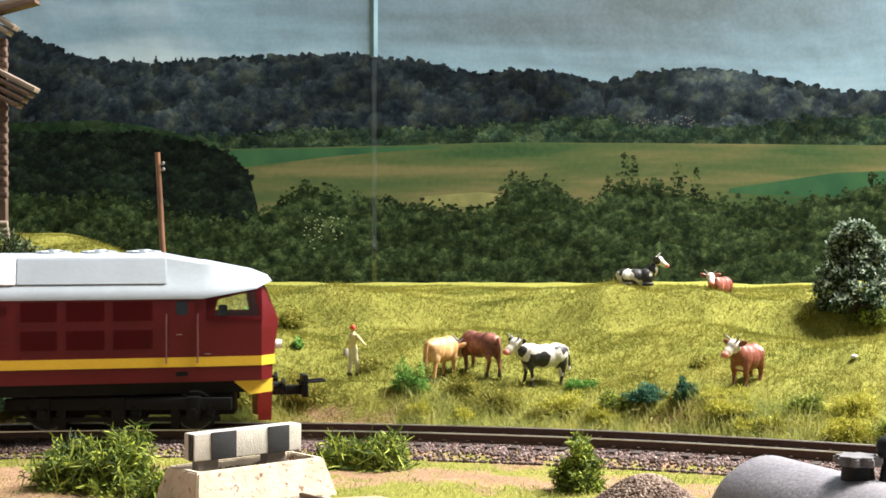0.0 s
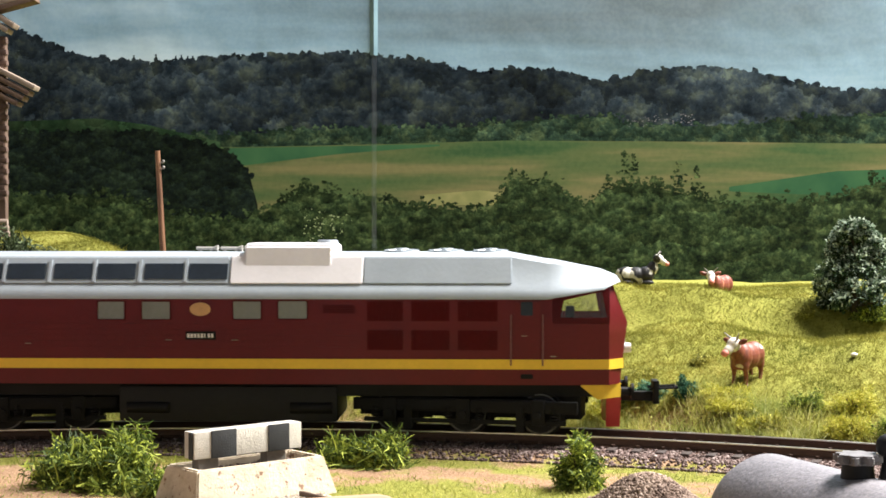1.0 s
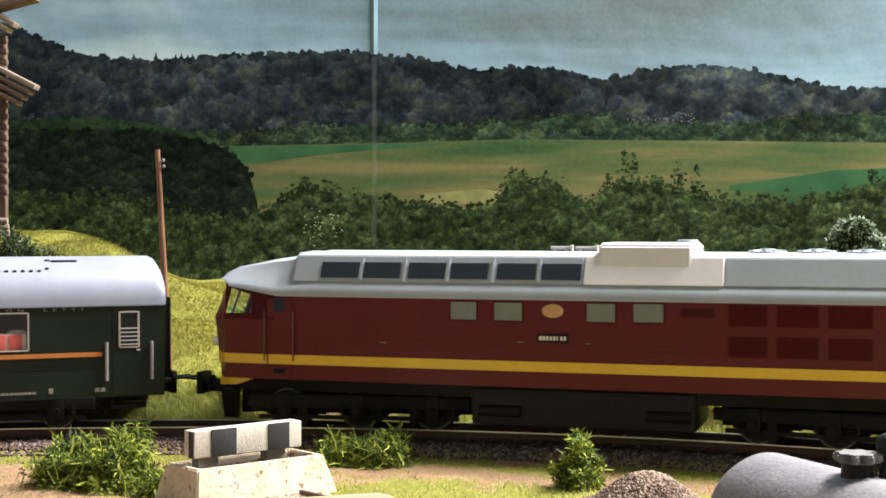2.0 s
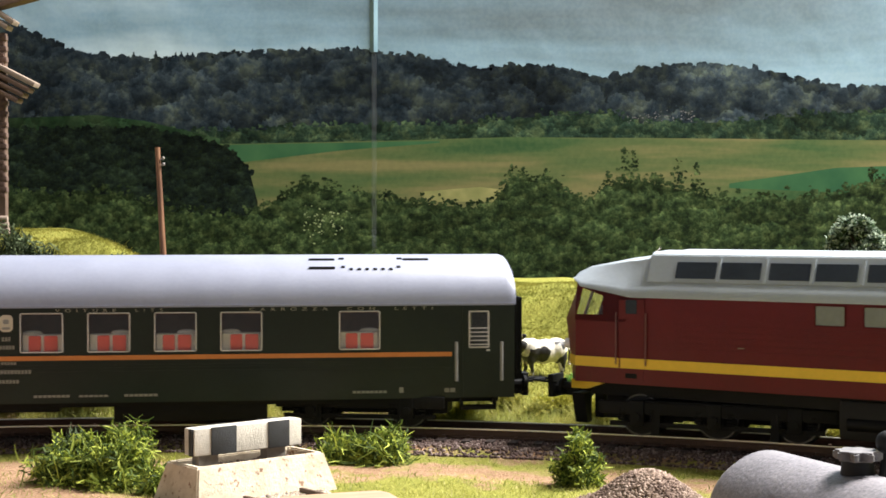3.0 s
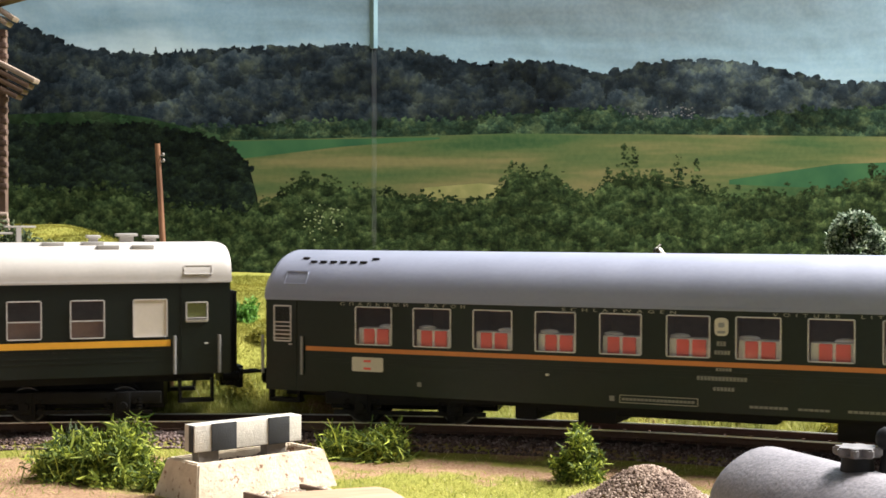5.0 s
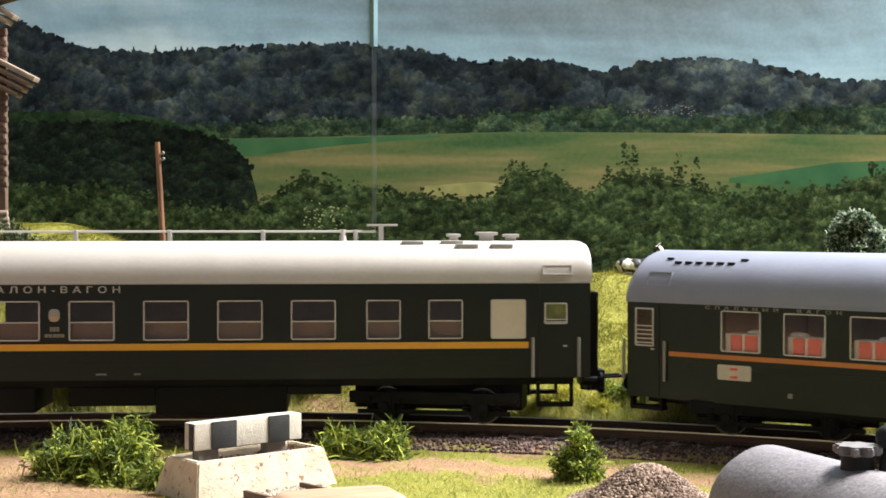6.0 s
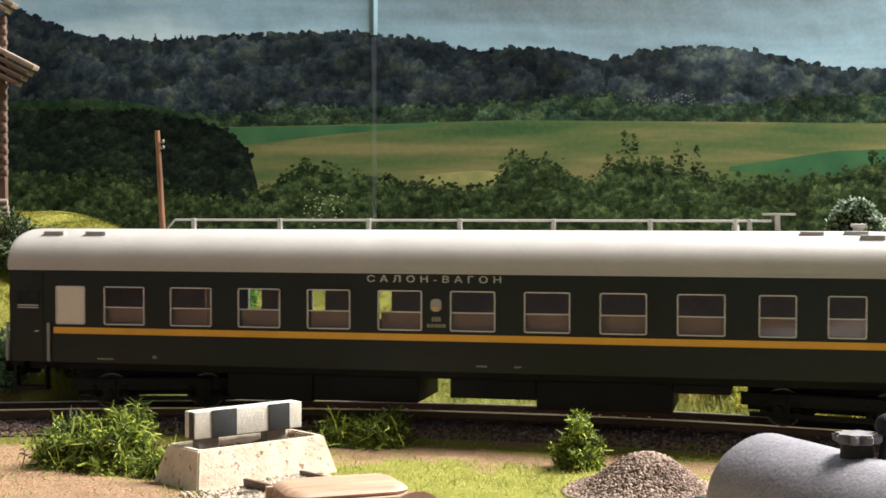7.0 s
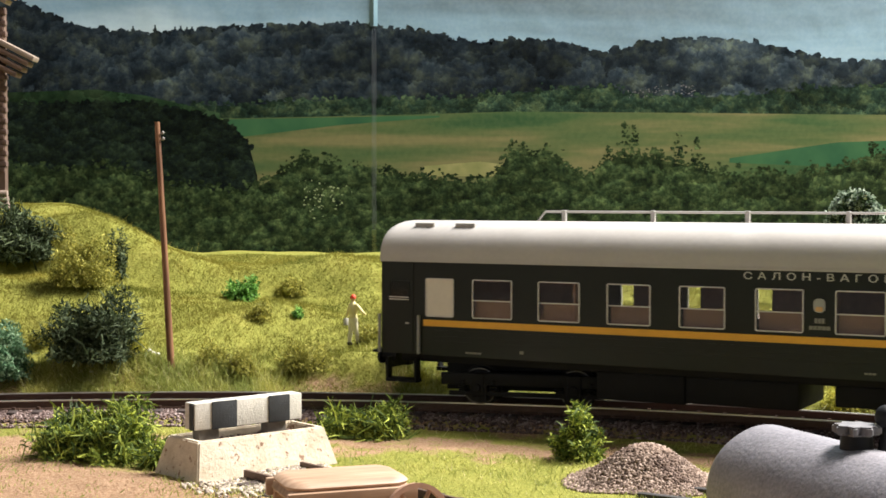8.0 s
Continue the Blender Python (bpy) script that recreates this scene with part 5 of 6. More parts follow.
M_FRESH = leaf_ink("fresh_green_leaf", (0.030, 0.055, 0.012), (0.125, 0.175, 0.028), (0.40, 0.45, 0.075))
M_DEEP = leaf_ink("deep_green_leaf", (0.018, 0.028, 0.012), (0.048, 0.070, 0.028), (0.12, 0.15, 0.075))
M_GRASSY = leaf_ink("grass_green_leaf", (0.04, 0.11, 0.02), (0.11, 0.27, 0.04), (0.24, 0.44, 0.10))
M_TEAL = leaf_ink("teal_leaf", (0.012, 0.055, 0.03), (0.035, 0.12, 0.07), (0.10, 0.22, 0.14))
M_OLIVE = leaf_ink("olive_leaf", (0.13, 0.135, 0.025), (0.27, 0.26, 0.045), (0.42, 0.38, 0.085))
M_STRAW = leaf_ink("straw_leaf", (0.24, 0.26, 0.03), (0.44, 0.42, 0.05), (0.6, 0.54, 0.12))
M_MINT = leaf_ink("mint_leaf", (0.04, 0.10, 0.05), (0.13, 0.24, 0.12), (0.3, 0.42, 0.26))
M_TWIG = paint("dark_twig", (0.06, 0.045, 0.025), 0.8, vary=0.3)


def bush(x, y, rx, ry, h, n, long, wide, material, label, seed, curl=0.8, shaggy=1.0, name="bush"):
    """A bush on the ground: dark twigs inside, a shell of bent leaflets with an uneven outline."""
    g = np.random.default_rng(seed)
    n, long, wide = int(n * 3.6), long * 0.42, wide * 0.85
    z0 = ground(x, y) - 0.0004
    top = empty(name, pose(x, y, z0), label=label, category="bush" if name == "bush" else name)
    bm = bmesh.new()
    for k in range(6):
        a = g.uniform(0, 6.28)
        u = g.uniform(0.2, 0.55)
        tube(bm, (0.15 * rx * math.cos(a), 0.15 * ry * math.sin(a), 0), (u * rx * math.cos(a), u * ry * math.sin(a), h * g.uniform(0.35, 0.6)), 0.0005, 0.00015, 5, False)
    part("twig_core", bm, M_TWIG, top)
    d = g.normal(0, 1, (n, 3))
    d[:, 2] = np.abs(d[:, 2])
    d /= np.linalg.norm(d, axis=1, keepdims=True)
    lump = 0.78 + 0.16 * np.sin(d[:, 0] * 5 + seed) + 0.14 * np.sin(d[:, 1] * 6 - seed + d[:, 2] * 7) + 0.1 * np.sin(d[:, 2] * 11 + d[:, 0] * 9)
    rad = lump * g.uniform(0.0, 1.0, n) ** 0.55
    start = d * rad[:, None] * np.array([rx, ry, h])
    way = d * np.array([0.8, 0.8, 0.7]) + g.normal(0, 0.75 * shaggy, (n, 3)) + np.array([0, 0, 0.25])
    ob = ribbons("foliage", start, way, g.uniform(0.4, 1.2, n) * long, g.uniform(0.6, 1.3, n) * wide, material, seed + 1, curl * 1.9, 4, True)
    ob.parent = top
    return top


def planting():
    # beside the track, camera side
    bush(-0.0862, 0.3706, 0.0188, 0.0142, 0.0148, 2600, 0.0038, 0.00061, M_FRESH, "green curly lichen bush with dark twigs beside the track", 31, 1.4)
    bush(-0.0947, 0.3764, 0.0108, 0.0111, 0.0123, 1300, 0.0034, 0.00059, M_DEEP, "dark green curly lichen bush beside the track", 33, 1.4)
    bush(-0.0685, 0.3597, 0.0069, 0.0074, 0.0084, 600, 0.0036, 0.00060, M_FRESH, "small green lichen tuft by the concrete buffer", 35, 1.4)
    bush(-0.0210, 0.4035, 0.0161, 0.0098, 0.0096, 1300, 0.0041, 0.00062, M_FRESH, "low curly green lichen bush beside the rails", 37, 1.6)
    bush(0.0342, 0.3655, 0.0077, 0.0087, 0.0155, 1900, 0.0026, 0.00059, M_FRESH, "upright leafy green bush beside the track", 39, 0.9)
    bush(0.0827, 0.3509, 0.0030, 0.0037, 0.0055, 200, 0.0022, 0.00050, M_FRESH, "small green weed by the rails", 41, 0.8)
    # along the far side of the rails
    for i, (x, y, rx, h, m, lab) in enumerate((
            (0.0060, 0.4581, 0.0080, 0.0068, M_STRAW, "low straw-yellow grass hummock at the meadow's foot"),
            (0.0300, 0.4549, 0.0090, 0.0080, M_OLIVE, "olive grass hummock at the meadow's foot"),
            (0.0480, 0.4479, 0.0075, 0.0062, M_STRAW, "low straw-yellow grass hummock at the meadow's foot"),
            (0.0850, 0.4371, 0.0095, 0.0042, M_STRAW, "straw-yellow grass hummock at the meadow's foot"),
            (0.0960, 0.4282, 0.0060, 0.0060, M_OLIVE, "small olive grass hummock by the rails"),
            (0.1170, 0.4206, 0.0090, 0.0080, M_STRAW, "straw-yellow grass hummock by the rails"),
            (0.1290, 0.4166, 0.0080, 0.0095, M_FRESH, "green bush at the meadow's foot"),
            (-0.0640, 0.4674, 0.0080, 0.0105, M_OLIVE, "tall dark olive bush at the meadow's foot"),
            (-0.1020, 0.4705, 0.0080, 0.0050, M_STRAW, "low straw-yellow grass hummock at the meadow's foot"),
            (-0.0110, 0.4671, 0.0072, 0.0110, M_GRASSY, "bright green leafy bush at the meadow's foot"), (0.0057, 0.4695, 0.0057, 0.0096, M_OLIVE, "olive tuft at the meadow's foot"),
            (0.0181, 0.4655, 0.0119, 0.0100, M_OLIVE, "wide olive grass bush at the meadow's foot"), (0.0382, 0.4567, 0.0096, 0.0067, M_STRAW, "low straw-yellow tuft at the meadow's foot"),
            (0.0623, 0.4486, 0.0086, 0.0058, M_TEAL, "low teal weeds by the rails"), (0.0730, 0.4445, 0.0043, 0.0069, M_TEAL, "small teal bush by the rails"),
            (0.0522, 0.4500, 0.0067, 0.0065, M_FRESH, "small green tuft by the rails"), (0.0845, 0.4445, 0.0106, 0.0044, M_STRAW, "wide straw-yellow tuft at the meadow's foot"),
            (0.1075, 0.4349, 0.0072, 0.0079, M_FRESH, "dark-stemmed green bush by the rails"), (0.1216, 0.4322, 0.0096, 0.0082, M_STRAW, "straw-yellow grass bush by the rails"),
            (-0.0425, 0.4690, 0.0115, 0.0096, M_OLIVE, "wide olive grass bush at the meadow's foot"), (-0.0478, 0.4727, 0.0081, 0.0119, M_OLIVE, "tall olive grass bush at the meadow's foot"),
            (-0.0735, 0.4727, 0.0096, 0.0105, M_OLIVE, "wide olive grass bush at the meadow's foot"), (0.0449, 0.4791, 0.0067, 0.0034, M_GRASSY, "flat patch of bright green weeds"))):
        bush(x, y, rx, rx * 0.6, h, int(900 + 90000 * rx * h * 5), 0.0022, 0.00034, m, lab, 51 + i, 0.6)
    for i, (x, y) in enumerate(((0.0057, 0.4596), (0.0499, 0.4452), (0.0884, 0.4301), (0.0956, 0.4294), (-0.0076, 0.4591), (0.1143, 0.4225))):
        bush(x, y, 0.0042, 0.0026, 0.0052, 420, 0.0040, 0.00032, M_STRAW, "straw-yellow grass tuft beside the rail", 71 + i, 0.4, 0.35)
    # on the slope
    bush(-0.1104, 0.4680, 0.0181, 0.0143, 0.0224, 2600, 0.0044, 0.00072, M_DEEP, "dense dark green bush with twisted leaves on the slope", 81, 0.9)
    bush(-0.1332, 0.4911, 0.0076, 0.0072, 0.0076, 500, 0.0025, 0.00048, M_OLIVE, "olive undergrowth beside a dark bush", 82)
    bush(-0.1380, 0.4638, 0.0105, 0.0107, 0.0191, 1300, 0.0029, 0.00086, M_MINT, "pale mint-green leafy bush near the track", 83)
    bush(-0.1640, 0.5695, 0.0191, 0.0155, 0.0234, 2200, 0.0048, 0.00081, M_DEEP, "dark green twiggy bush on the hillside", 84, 1.0)
    bush(-0.1306, 0.5287, 0.0143, 0.0131, 0.0229, 3600, 0.0021, 0.00053, M_OLIVE, "yellow-olive foam bush on the hillside", 85)
    bush(-0.1262, 0.5678, 0.0043, 0.0054, 0.0201, 700, 0.0032, 0.00076, M_DEEP, "slim dark green shrub on the hillside", 86)
    bush(-0.0754, 0.5535, 0.0076, 0.0072, 0.0096, 1000, 0.0023, 0.00076, M_GRASSY, "bright green leafy weed clump on the meadow", 87)
    bush(-0.0650, 0.5243, 0.0057, 0.0060, 0.0076, 700, 0.0021, 0.00048, M_OLIVE, "olive tuft on the meadow", 88)
    bush(-0.0524, 0.5298, 0.0025, 0.0031, 0.0040, 160, 0.0019, 0.00067, M_GRASSY, "tiny green weed on the meadow", 89)
    bush(-0.0584, 0.5680, 0.0076, 0.0072, 0.0081, 900, 0.0021, 0.00048, M_OLIVE, "rounded olive tuft on the slope", 90)
    bush(-0.0250, 0.5031, 0.0057, 0.0060, 0.0062, 600, 0.0019, 0.00048, M_OLIVE, "olive tuft beside the walker", 91)
    bush(0.0860, 0.4887, 0.0048, 0.0048, 0.0043, 400, 0.0017, 0.00043, M_OLIVE, "small olive tuft on the meadow", 92)
    bush(0.0659, 0.4791, 0.0057, 0.0060, 0.0046, 500, 0.0017, 0.00043, M_OLIVE, "small olive tuft on the meadow", 93)
    bush(0.1645, 0.5585, 0.0095, 0.0072, 0.0076, 1000, 0.0019, 0.00057, M_FRESH, "small green bush at the foot of a tree", 94)
    bush(0.1387, 0.5630, 0.0048, 0.0048, 0.0048, 400, 0.0019, 0.00048, M_OLIVE, "olive tuft below a tree", 95)


def tree(x, y, h, half, label):
    """A dense small tree: tapered trunk, limbs, dark leaf clumps with pale tips, top light put into the tips' colour.
    """
    g = np.random.default_rng(5)
    top = empty("tree", pose(x, y, ground(x, y) - 0.0005), label=label, category="tree")
    part("trunk", tube(tube(bmesh.new(), (0, 0, 0), (0.0005, 0, h * 0.5), 0.0016, 0.0011, 10), (0.0005, 0, h * 0.5), (0, 0, h * 0.92), 0.0011, 0.0003, 8), M_TWIG, top)
    cent, size = [], []
    for k in range(150):
        u = g.uniform(0.04, 1.0)
        w = half * (1.0 - 0.60 * u ** 1.6) * g.uniform(0.35, 1.02)
        a = g.uniform(0, 6.283)
        cent.append((w * math.cos(a), w * math.sin(a) * 0.8, h * (0.05 + 0.93 * u)))
        size.append(g.uniform(0.0018, 0.0032))
    limbs = bmesh.new()
    for c in cent[::6]:
        tube(limbs, (0, 0, max(0.002, c[2] - 0.006)), c, 0.0006, 0.0002, 5, False)
    part("limb_frame", limbs, M_TWIG, top)
    s, w, pale_s, pale_w = [], [], [], []
    for c, r in zip(cent, size):
        d = g.normal(0, 1, (70, 3))
        d /= np.linalg.norm(d, axis=1, keepdims=True)
        p = np.array(c) + d * r * g.uniform(0.3, 1.0, (70, 1))
        s.append(p)
        w.append(d + g.normal(0, 0.4, (70, 3)))
        # pale leaves sit on the clump tops, top light painted into their colour
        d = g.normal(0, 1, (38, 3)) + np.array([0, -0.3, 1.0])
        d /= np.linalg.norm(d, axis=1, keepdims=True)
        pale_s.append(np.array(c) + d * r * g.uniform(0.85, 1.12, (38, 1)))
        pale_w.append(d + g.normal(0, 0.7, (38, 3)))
    for nm, ss, ww, mat in (("crown", s, w, M_CROWN), ("top_lit_pale_foliage", pale_s, pale_w, M_TOPLIT_TIPS)):
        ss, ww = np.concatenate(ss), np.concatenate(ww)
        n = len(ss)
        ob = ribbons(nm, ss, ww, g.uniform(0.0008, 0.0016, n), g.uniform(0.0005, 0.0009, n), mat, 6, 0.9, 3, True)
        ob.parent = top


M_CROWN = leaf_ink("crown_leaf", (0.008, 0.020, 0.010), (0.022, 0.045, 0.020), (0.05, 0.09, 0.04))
M_TOPLIT_TIPS = leaf_ink("top_lit_pale_leaf", (0.10, 0.15, 0.10), (0.28, 0.35, 0.26), (0.52, 0.58, 0.48))


# ---- animals and the walker ----
def remeshed(ob, size):
    m = ob.modifiers.new("smooth_skin", "REMESH")
    m.mode, m.voxel_size, m.use_smooth_shade = "VOXEL", size, True
    m2 = ob.modifiers.new("relax", "SMOOTH")
    m2.iterations = 3
    return ob


def hide_material(name, base, spot, scale, cut, seed):
    n = Nodes(name)
    mp = n.add("ShaderNodeMapping")
    n.link(n.add("ShaderNodeTexCoord").outputs["Object"], mp.inputs["Vector"])
    mp.inputs["Location"].default_value = (seed, seed * 0.7, seed * 0.3)
    nz = n.add("ShaderNodeTexNoise", Scale=scale, Detail=1.5, Roughness=0.4)
    n.link(mp.outputs[0], nz.inputs["Vector"])
    c = n.ramp([(cut - 0.012, base), (cut + 0.012, spot)], nz.outputs["Fac"])
    n.link(n.mix(0.45, c, n.ramp([(0.35, (0.45, 0.42, 0.4)), (0.65, (1.1, 1.1, 1.1))], n.noise(700, 4)), "MULTIPLY"), n.bsdf.inputs["Base Color"])
    n.bsdf.inputs["Roughness"].default_value = 0.5
    n.bump(n.noise(1500, 3), 0.3, 0.0003)
    return n.m


M_NOSE = paint("pink_muzzle", (0.65, 0.22, 0.17), 0.5)
M_HORN = paint("grey_horn", (0.24, 0.22, 0.2), 0.5)
M_HOOF = paint("dark_hoof", (0.05, 0.04, 0.035), 0.6)


def cow(x, y, heading, skin, head_skin, label, lying=False, head_turn=0, head_low=0.0, size=1.0, horns=True):
    """A standing or lying cow of about 27 mm, facing along its own x."""
    top = empty("cow", pose(x, y, ground(x, y) + (0.0001 if lying else 0.0004), 0, 0, heading) @ Matrix.Scale(size, 4), label=label, category="cow")
    dz = -0.0062 if lying else 0.0
    bm = bmesh.new()
    ball(bm, (-0.0055, 0, 0.0112 + dz), (0.0050, 0.0042, 0.0048))
    ball(bm, (0.0, 0, 0.0108 + dz), (0.0064, 0.0043, 0.0050))
    ball(bm, (0.0055, 0, 0.0112 + dz), (0.0046, 0.0040, 0.0050))
    ball(bm, (-0.0085, 0, 0.0125 + dz), (0.0022, 0.0026, 0.0026))
    up = 0.0 if head_low == 0 else -head_low
    ball(bm, (0.0090, 0, 0.0132 + dz + up * 0.4), (0.0042, 0.0026, 0.0032), Matrix.Rotation(radians(-35 + head_low * 9000), 4, "Y"))
    if not lying:
        for lx in (-0.0075, 0.0066):
            for s in (-1, 1):
                ball(bm, (lx, s * 0.0021, 0.0085), (0.0019, 0.0014, 0.0032))
        ball(bm, (-0.0045, 0, 0.0072), (0.0014, 0.0012, 0.0010))
    remeshed(part("body", bm, skin, top), 0.00042)
    head = bmesh.new()
    ball(head, (0, 0, 0), (0.0024, 0.0018, 0.0021))
    ball(head, (0.0022, 0, -0.0009), (0.0022, 0.0013, 0.0014), Matrix.Rotation(radians(20), 4, "Y"))
    hd = remeshed(part("head", head, head_skin, top), 0.00035)
    hd.matrix_basis = pose(0.0122, 0, 0.0158 + dz + up, 0, 10, head_turn) @ Matrix.Scale(1.28, 4)
    part("muzzle", ball(bmesh.new(), (0.0040, 0, -0.0015), (0.0011, 0.00115, 0.0010)), M_NOSE, hd, "pink muzzle")
    for s in (-1, 1):
        part("ear", ball(bmesh.new(), (-0.0008, s * 0.0026, 0.0008), (0.0007, 0.0017, 0.0008), Matrix.Rotation(radians(s * 20), 4, "X")), skin, hd)
        if horns:
            part("horn", tube(bmesh.new(), (-0.0004, s * 0.0011, 0.0016), (0.0004, s * 0.0026, 0.0034), 0.0004, 0.00012, 7), M_HORN, hd, "short grey horn")
    if lying:
        for lx, s in ((0.0065, -1), (0.0058, 1), (-0.0045, -1)):
            bm = ball(bmesh.new(), (lx, s * 0.0036, 0.0012), (0.0036, 0.0012, 0.0012))
            part("leg", bm, skin, top)
        tail = tube(bmesh.new(), (-0.0105, 0, 0.0065), (-0.0112, 0.001, 0.0012), 0.00045, 0.0003, 6)
    else:
        for lx, step in ((-0.0078, 0.0012), (0.0068, -0.0008)):
            for s in (-1, 1):
                k = step * s
                bm = tube(bmesh.new(), (lx, s * 0.0021, 0.0072), (lx + k * 0.4 - 0.0004, s * 0.0021, 0.0042), 0.0011, 0.0007, 9)
                tube(bm, (lx + k * 0.4 - 0.0004, s * 0.0021, 0.0043), (lx + k, s * 0.0021, 0.0008), 0.00075, 0.0006, 9)
                leg = part("leg", bm, skin, top)
                part("hoof", tube(bmesh.new(), (lx + k, s * 0.0021, 0.0009), (lx + k + 0.0002, s * 0.0021, -0.0008), 0.0007, 0.00085, 9), M_HOOF, leg, "dark hoof")
        tail = tube(bmesh.new(), (-0.0105, 0, 0.0140), (-0.0116, 0, 0.0100), 0.0005, 0.00035, 6)
        tube(tail, (-0.0116, 0, 0.0100), (-0.0113, 0.0003, 0.0050), 0.00035, 0.0007, 6)
    part("tail", tail, skin, top)
    return top


def herd():
    white, black = (0.72, 0.68, 0.58), (0.02, 0.018, 0.018)
    bw = hide_material("black_and_white_hide", white, black, 190, 0.505, 3.1)
    red = hide_material("red_brown_hide", (0.22, 0.055, 0.03), (0.42, 0.16, 0.09), 260, 0.60, 1.7)
    tan = hide_material("tan_hide", (0.60, 0.33, 0.13), (0.72, 0.46, 0.22), 240, 0.55, 4.2)
    brown = hide_material("dark_brown_hide", (0.17, 0.055, 0.035), (0.30, 0.11, 0.07), 260, 0.58, 5.5)
    rw = hide_material("red_and_white_hide", (0.21, 0.055, 0.028), (0.72, 0.60, 0.48), 190, 0.66, 2.3)
    face = hide_material("white_face", (0.72, 0.66, 0.56), (0.35, 0.1, 0.05), 300, 0.66, 6.1)
    g = "cows on the meadow"
    for c in (cow(-0.0007, 0.4813, 62, tan, tan, "tan standing cow seen from behind on the meadow", head_low=0.005, size=0.85),
              cow(0.0124, 0.4878, 128, brown, brown, "dark brown cow grazing with lowered head", head_low=0.006, size=0.87),
              cow(0.0331, 0.4838, 204, bw, bw, "black and white spotted cow looking up", head_turn=12, size=0.84),
              cow(0.0955, 0.4613, 236, rw, face, "red-brown cow with white face and pink muzzle", head_turn=-18, size=0.87),
              cow(0.0762, 0.5815, -8, bw, bw, "black and white cow lying on the crest of the slope", True, 5, head_low=-0.0045, size=0.72),
              cow(0.1100, 0.5830, 236, red, face, "red-brown cow lying on the crest of the slope", True, 30, size=0.78)):
        tagged(c, group=g)


def walker():
    """A painted toy walker, one plain piece."""
    bm = bmesh.new()
    ball(bm, (0, 0, 0.0172), (0.0011, 0.0012, 0.0013))
    ball(bm, (0, 0, 0.0130), (0.0015, 0.0021, 0.0029))
    ball(bm, (0, 0, 0.0102), (0.0015, 0.0019, 0.0018))
    for s, step in ((-1, 0.0016), (1, -0.0012)):
        tube(bm, (0, s * 0.0010, 0.0098), (step * 0.4, s * 0.0010, 0.0050), 0.0012, 0.0009, 9)
        tube(bm, (step * 0.4, s * 0.0010, 0.0052), (step, s * 0.0010, 0.0004), 0.0009, 0.0007, 9)
        ball(bm, (step + 0.0006, s * 0.0010, 0.0004), (0.0013, 0.0006, 0.0006))
    tube(bm, (0, -0.0018, 0.0150), (0.0022, -0.0034, 0.0118), 0.0007, 0.0006, 8)
    tube(bm, (0.0022, -0.0034, 0.0118), (0.0040, -0.0022, 0.0108), 0.0006, 0.0004, 8)
    tube(bm, (0, 0.0018, 0.0150), (-0.0010, 0.0030, 0.0100), 0.0007, 0.0005, 8)
    n = Nodes("painted_walker")
    sep = n.add("ShaderNodeSeparateXYZ")
    n.link(n.add("ShaderNodeTexCoord").outputs["Object"], sep.inputs[0])
    mr = n.add("ShaderNodeMapRange")
    n.link(sep.outputs[2], mr.inputs["Value"])
    mr.inputs["From Max"].default_value = 0.02
    n.link(n.ramp([(0.0, (0.03, 0.025, 0.02)), (0.055, (0.72, 0.66, 0.48)), (0.5, (0.72, 0.62, 0.30)), (0.80, (0.55, 0.36, 0.2)), (0.84, (0.75, 0.06, 0.02))], mr.outputs[0], "CONSTANT"), n.bsdf.inputs["Base Color"])
    n.bsdf.inputs["Roughness"].default_value = 0.55
    ob = remeshed(finish(bm, "figurine", n.m), 0.00035)
    ob.matrix_basis = pose(-0.0308, 0.5033, ground(-0.0308, 0.5033) + 0.0003, 0, 0, 35) @ Matrix.Scale(0.95, 4)
    tagged(ob, label="toy walker painted cream with a red cap on the meadow", category="figurine")
    bag = finish(one_box(-0.0010, 0.0010, -0.0004, 0.0004, 0.0, 0.0026, bevel=0.0003), "bag", paint("grey_bag", (0.4, 0.38, 0.33), 0.6), ob)
    bag.location = (-0.0011, 0.0032, 0.0070)


# ---- built things ----
def pole():
    z0 = ground(-0.0868, 0.4684)
    top = empty("telegraph_pole", pose(-0.0868, 0.4684, z0 - 0.001, 0, -2.9, 0) @ Matrix.Scale(0.95, 4), label="brown wooden telegraph pole standing on the meadow", category="pole")
    n = Nodes("pole_wood")
    mp = n.add("ShaderNodeMapping")
    n.link(n.add("ShaderNodeTexCoord").outputs["Object"], mp.inputs["Vector"])
    mp.inputs["Scale"].default_value = (900, 900, 60)
    nz = n.add("ShaderNodeTexNoise", Scale=1.0, Detail=4.0)
    n.link(mp.outputs[0], nz.inputs["Vector"])
    n.link(n.ramp([(0.35, (0.09, 0.035, 0.015)), (0.6, (0.24, 0.11, 0.05)), (0.75, (0.34, 0.18, 0.09))], nz.outputs["Fac"]), n.bsdf.inputs["Base Color"])
    n.bsdf.inputs["Roughness"].default_value = 0.6
    part("pole", tube(bmesh.new(), (0, 0, 0), (0, 0, 0.0835), 0.00125, 0.00085, 14), n.m, top)
    for z in (0.0775, 0.0795):
        bm = tube(bmesh.new(), (0, 0, z), (0.0016, -0.0004, z), 0.0003, 0.0003, 6)
        ball(bm, (0.0018, -0.0004, z + 0.0003), (0.0005, 0.0005, 0.0006))
        part("insulator", bm, M_HORN, top)


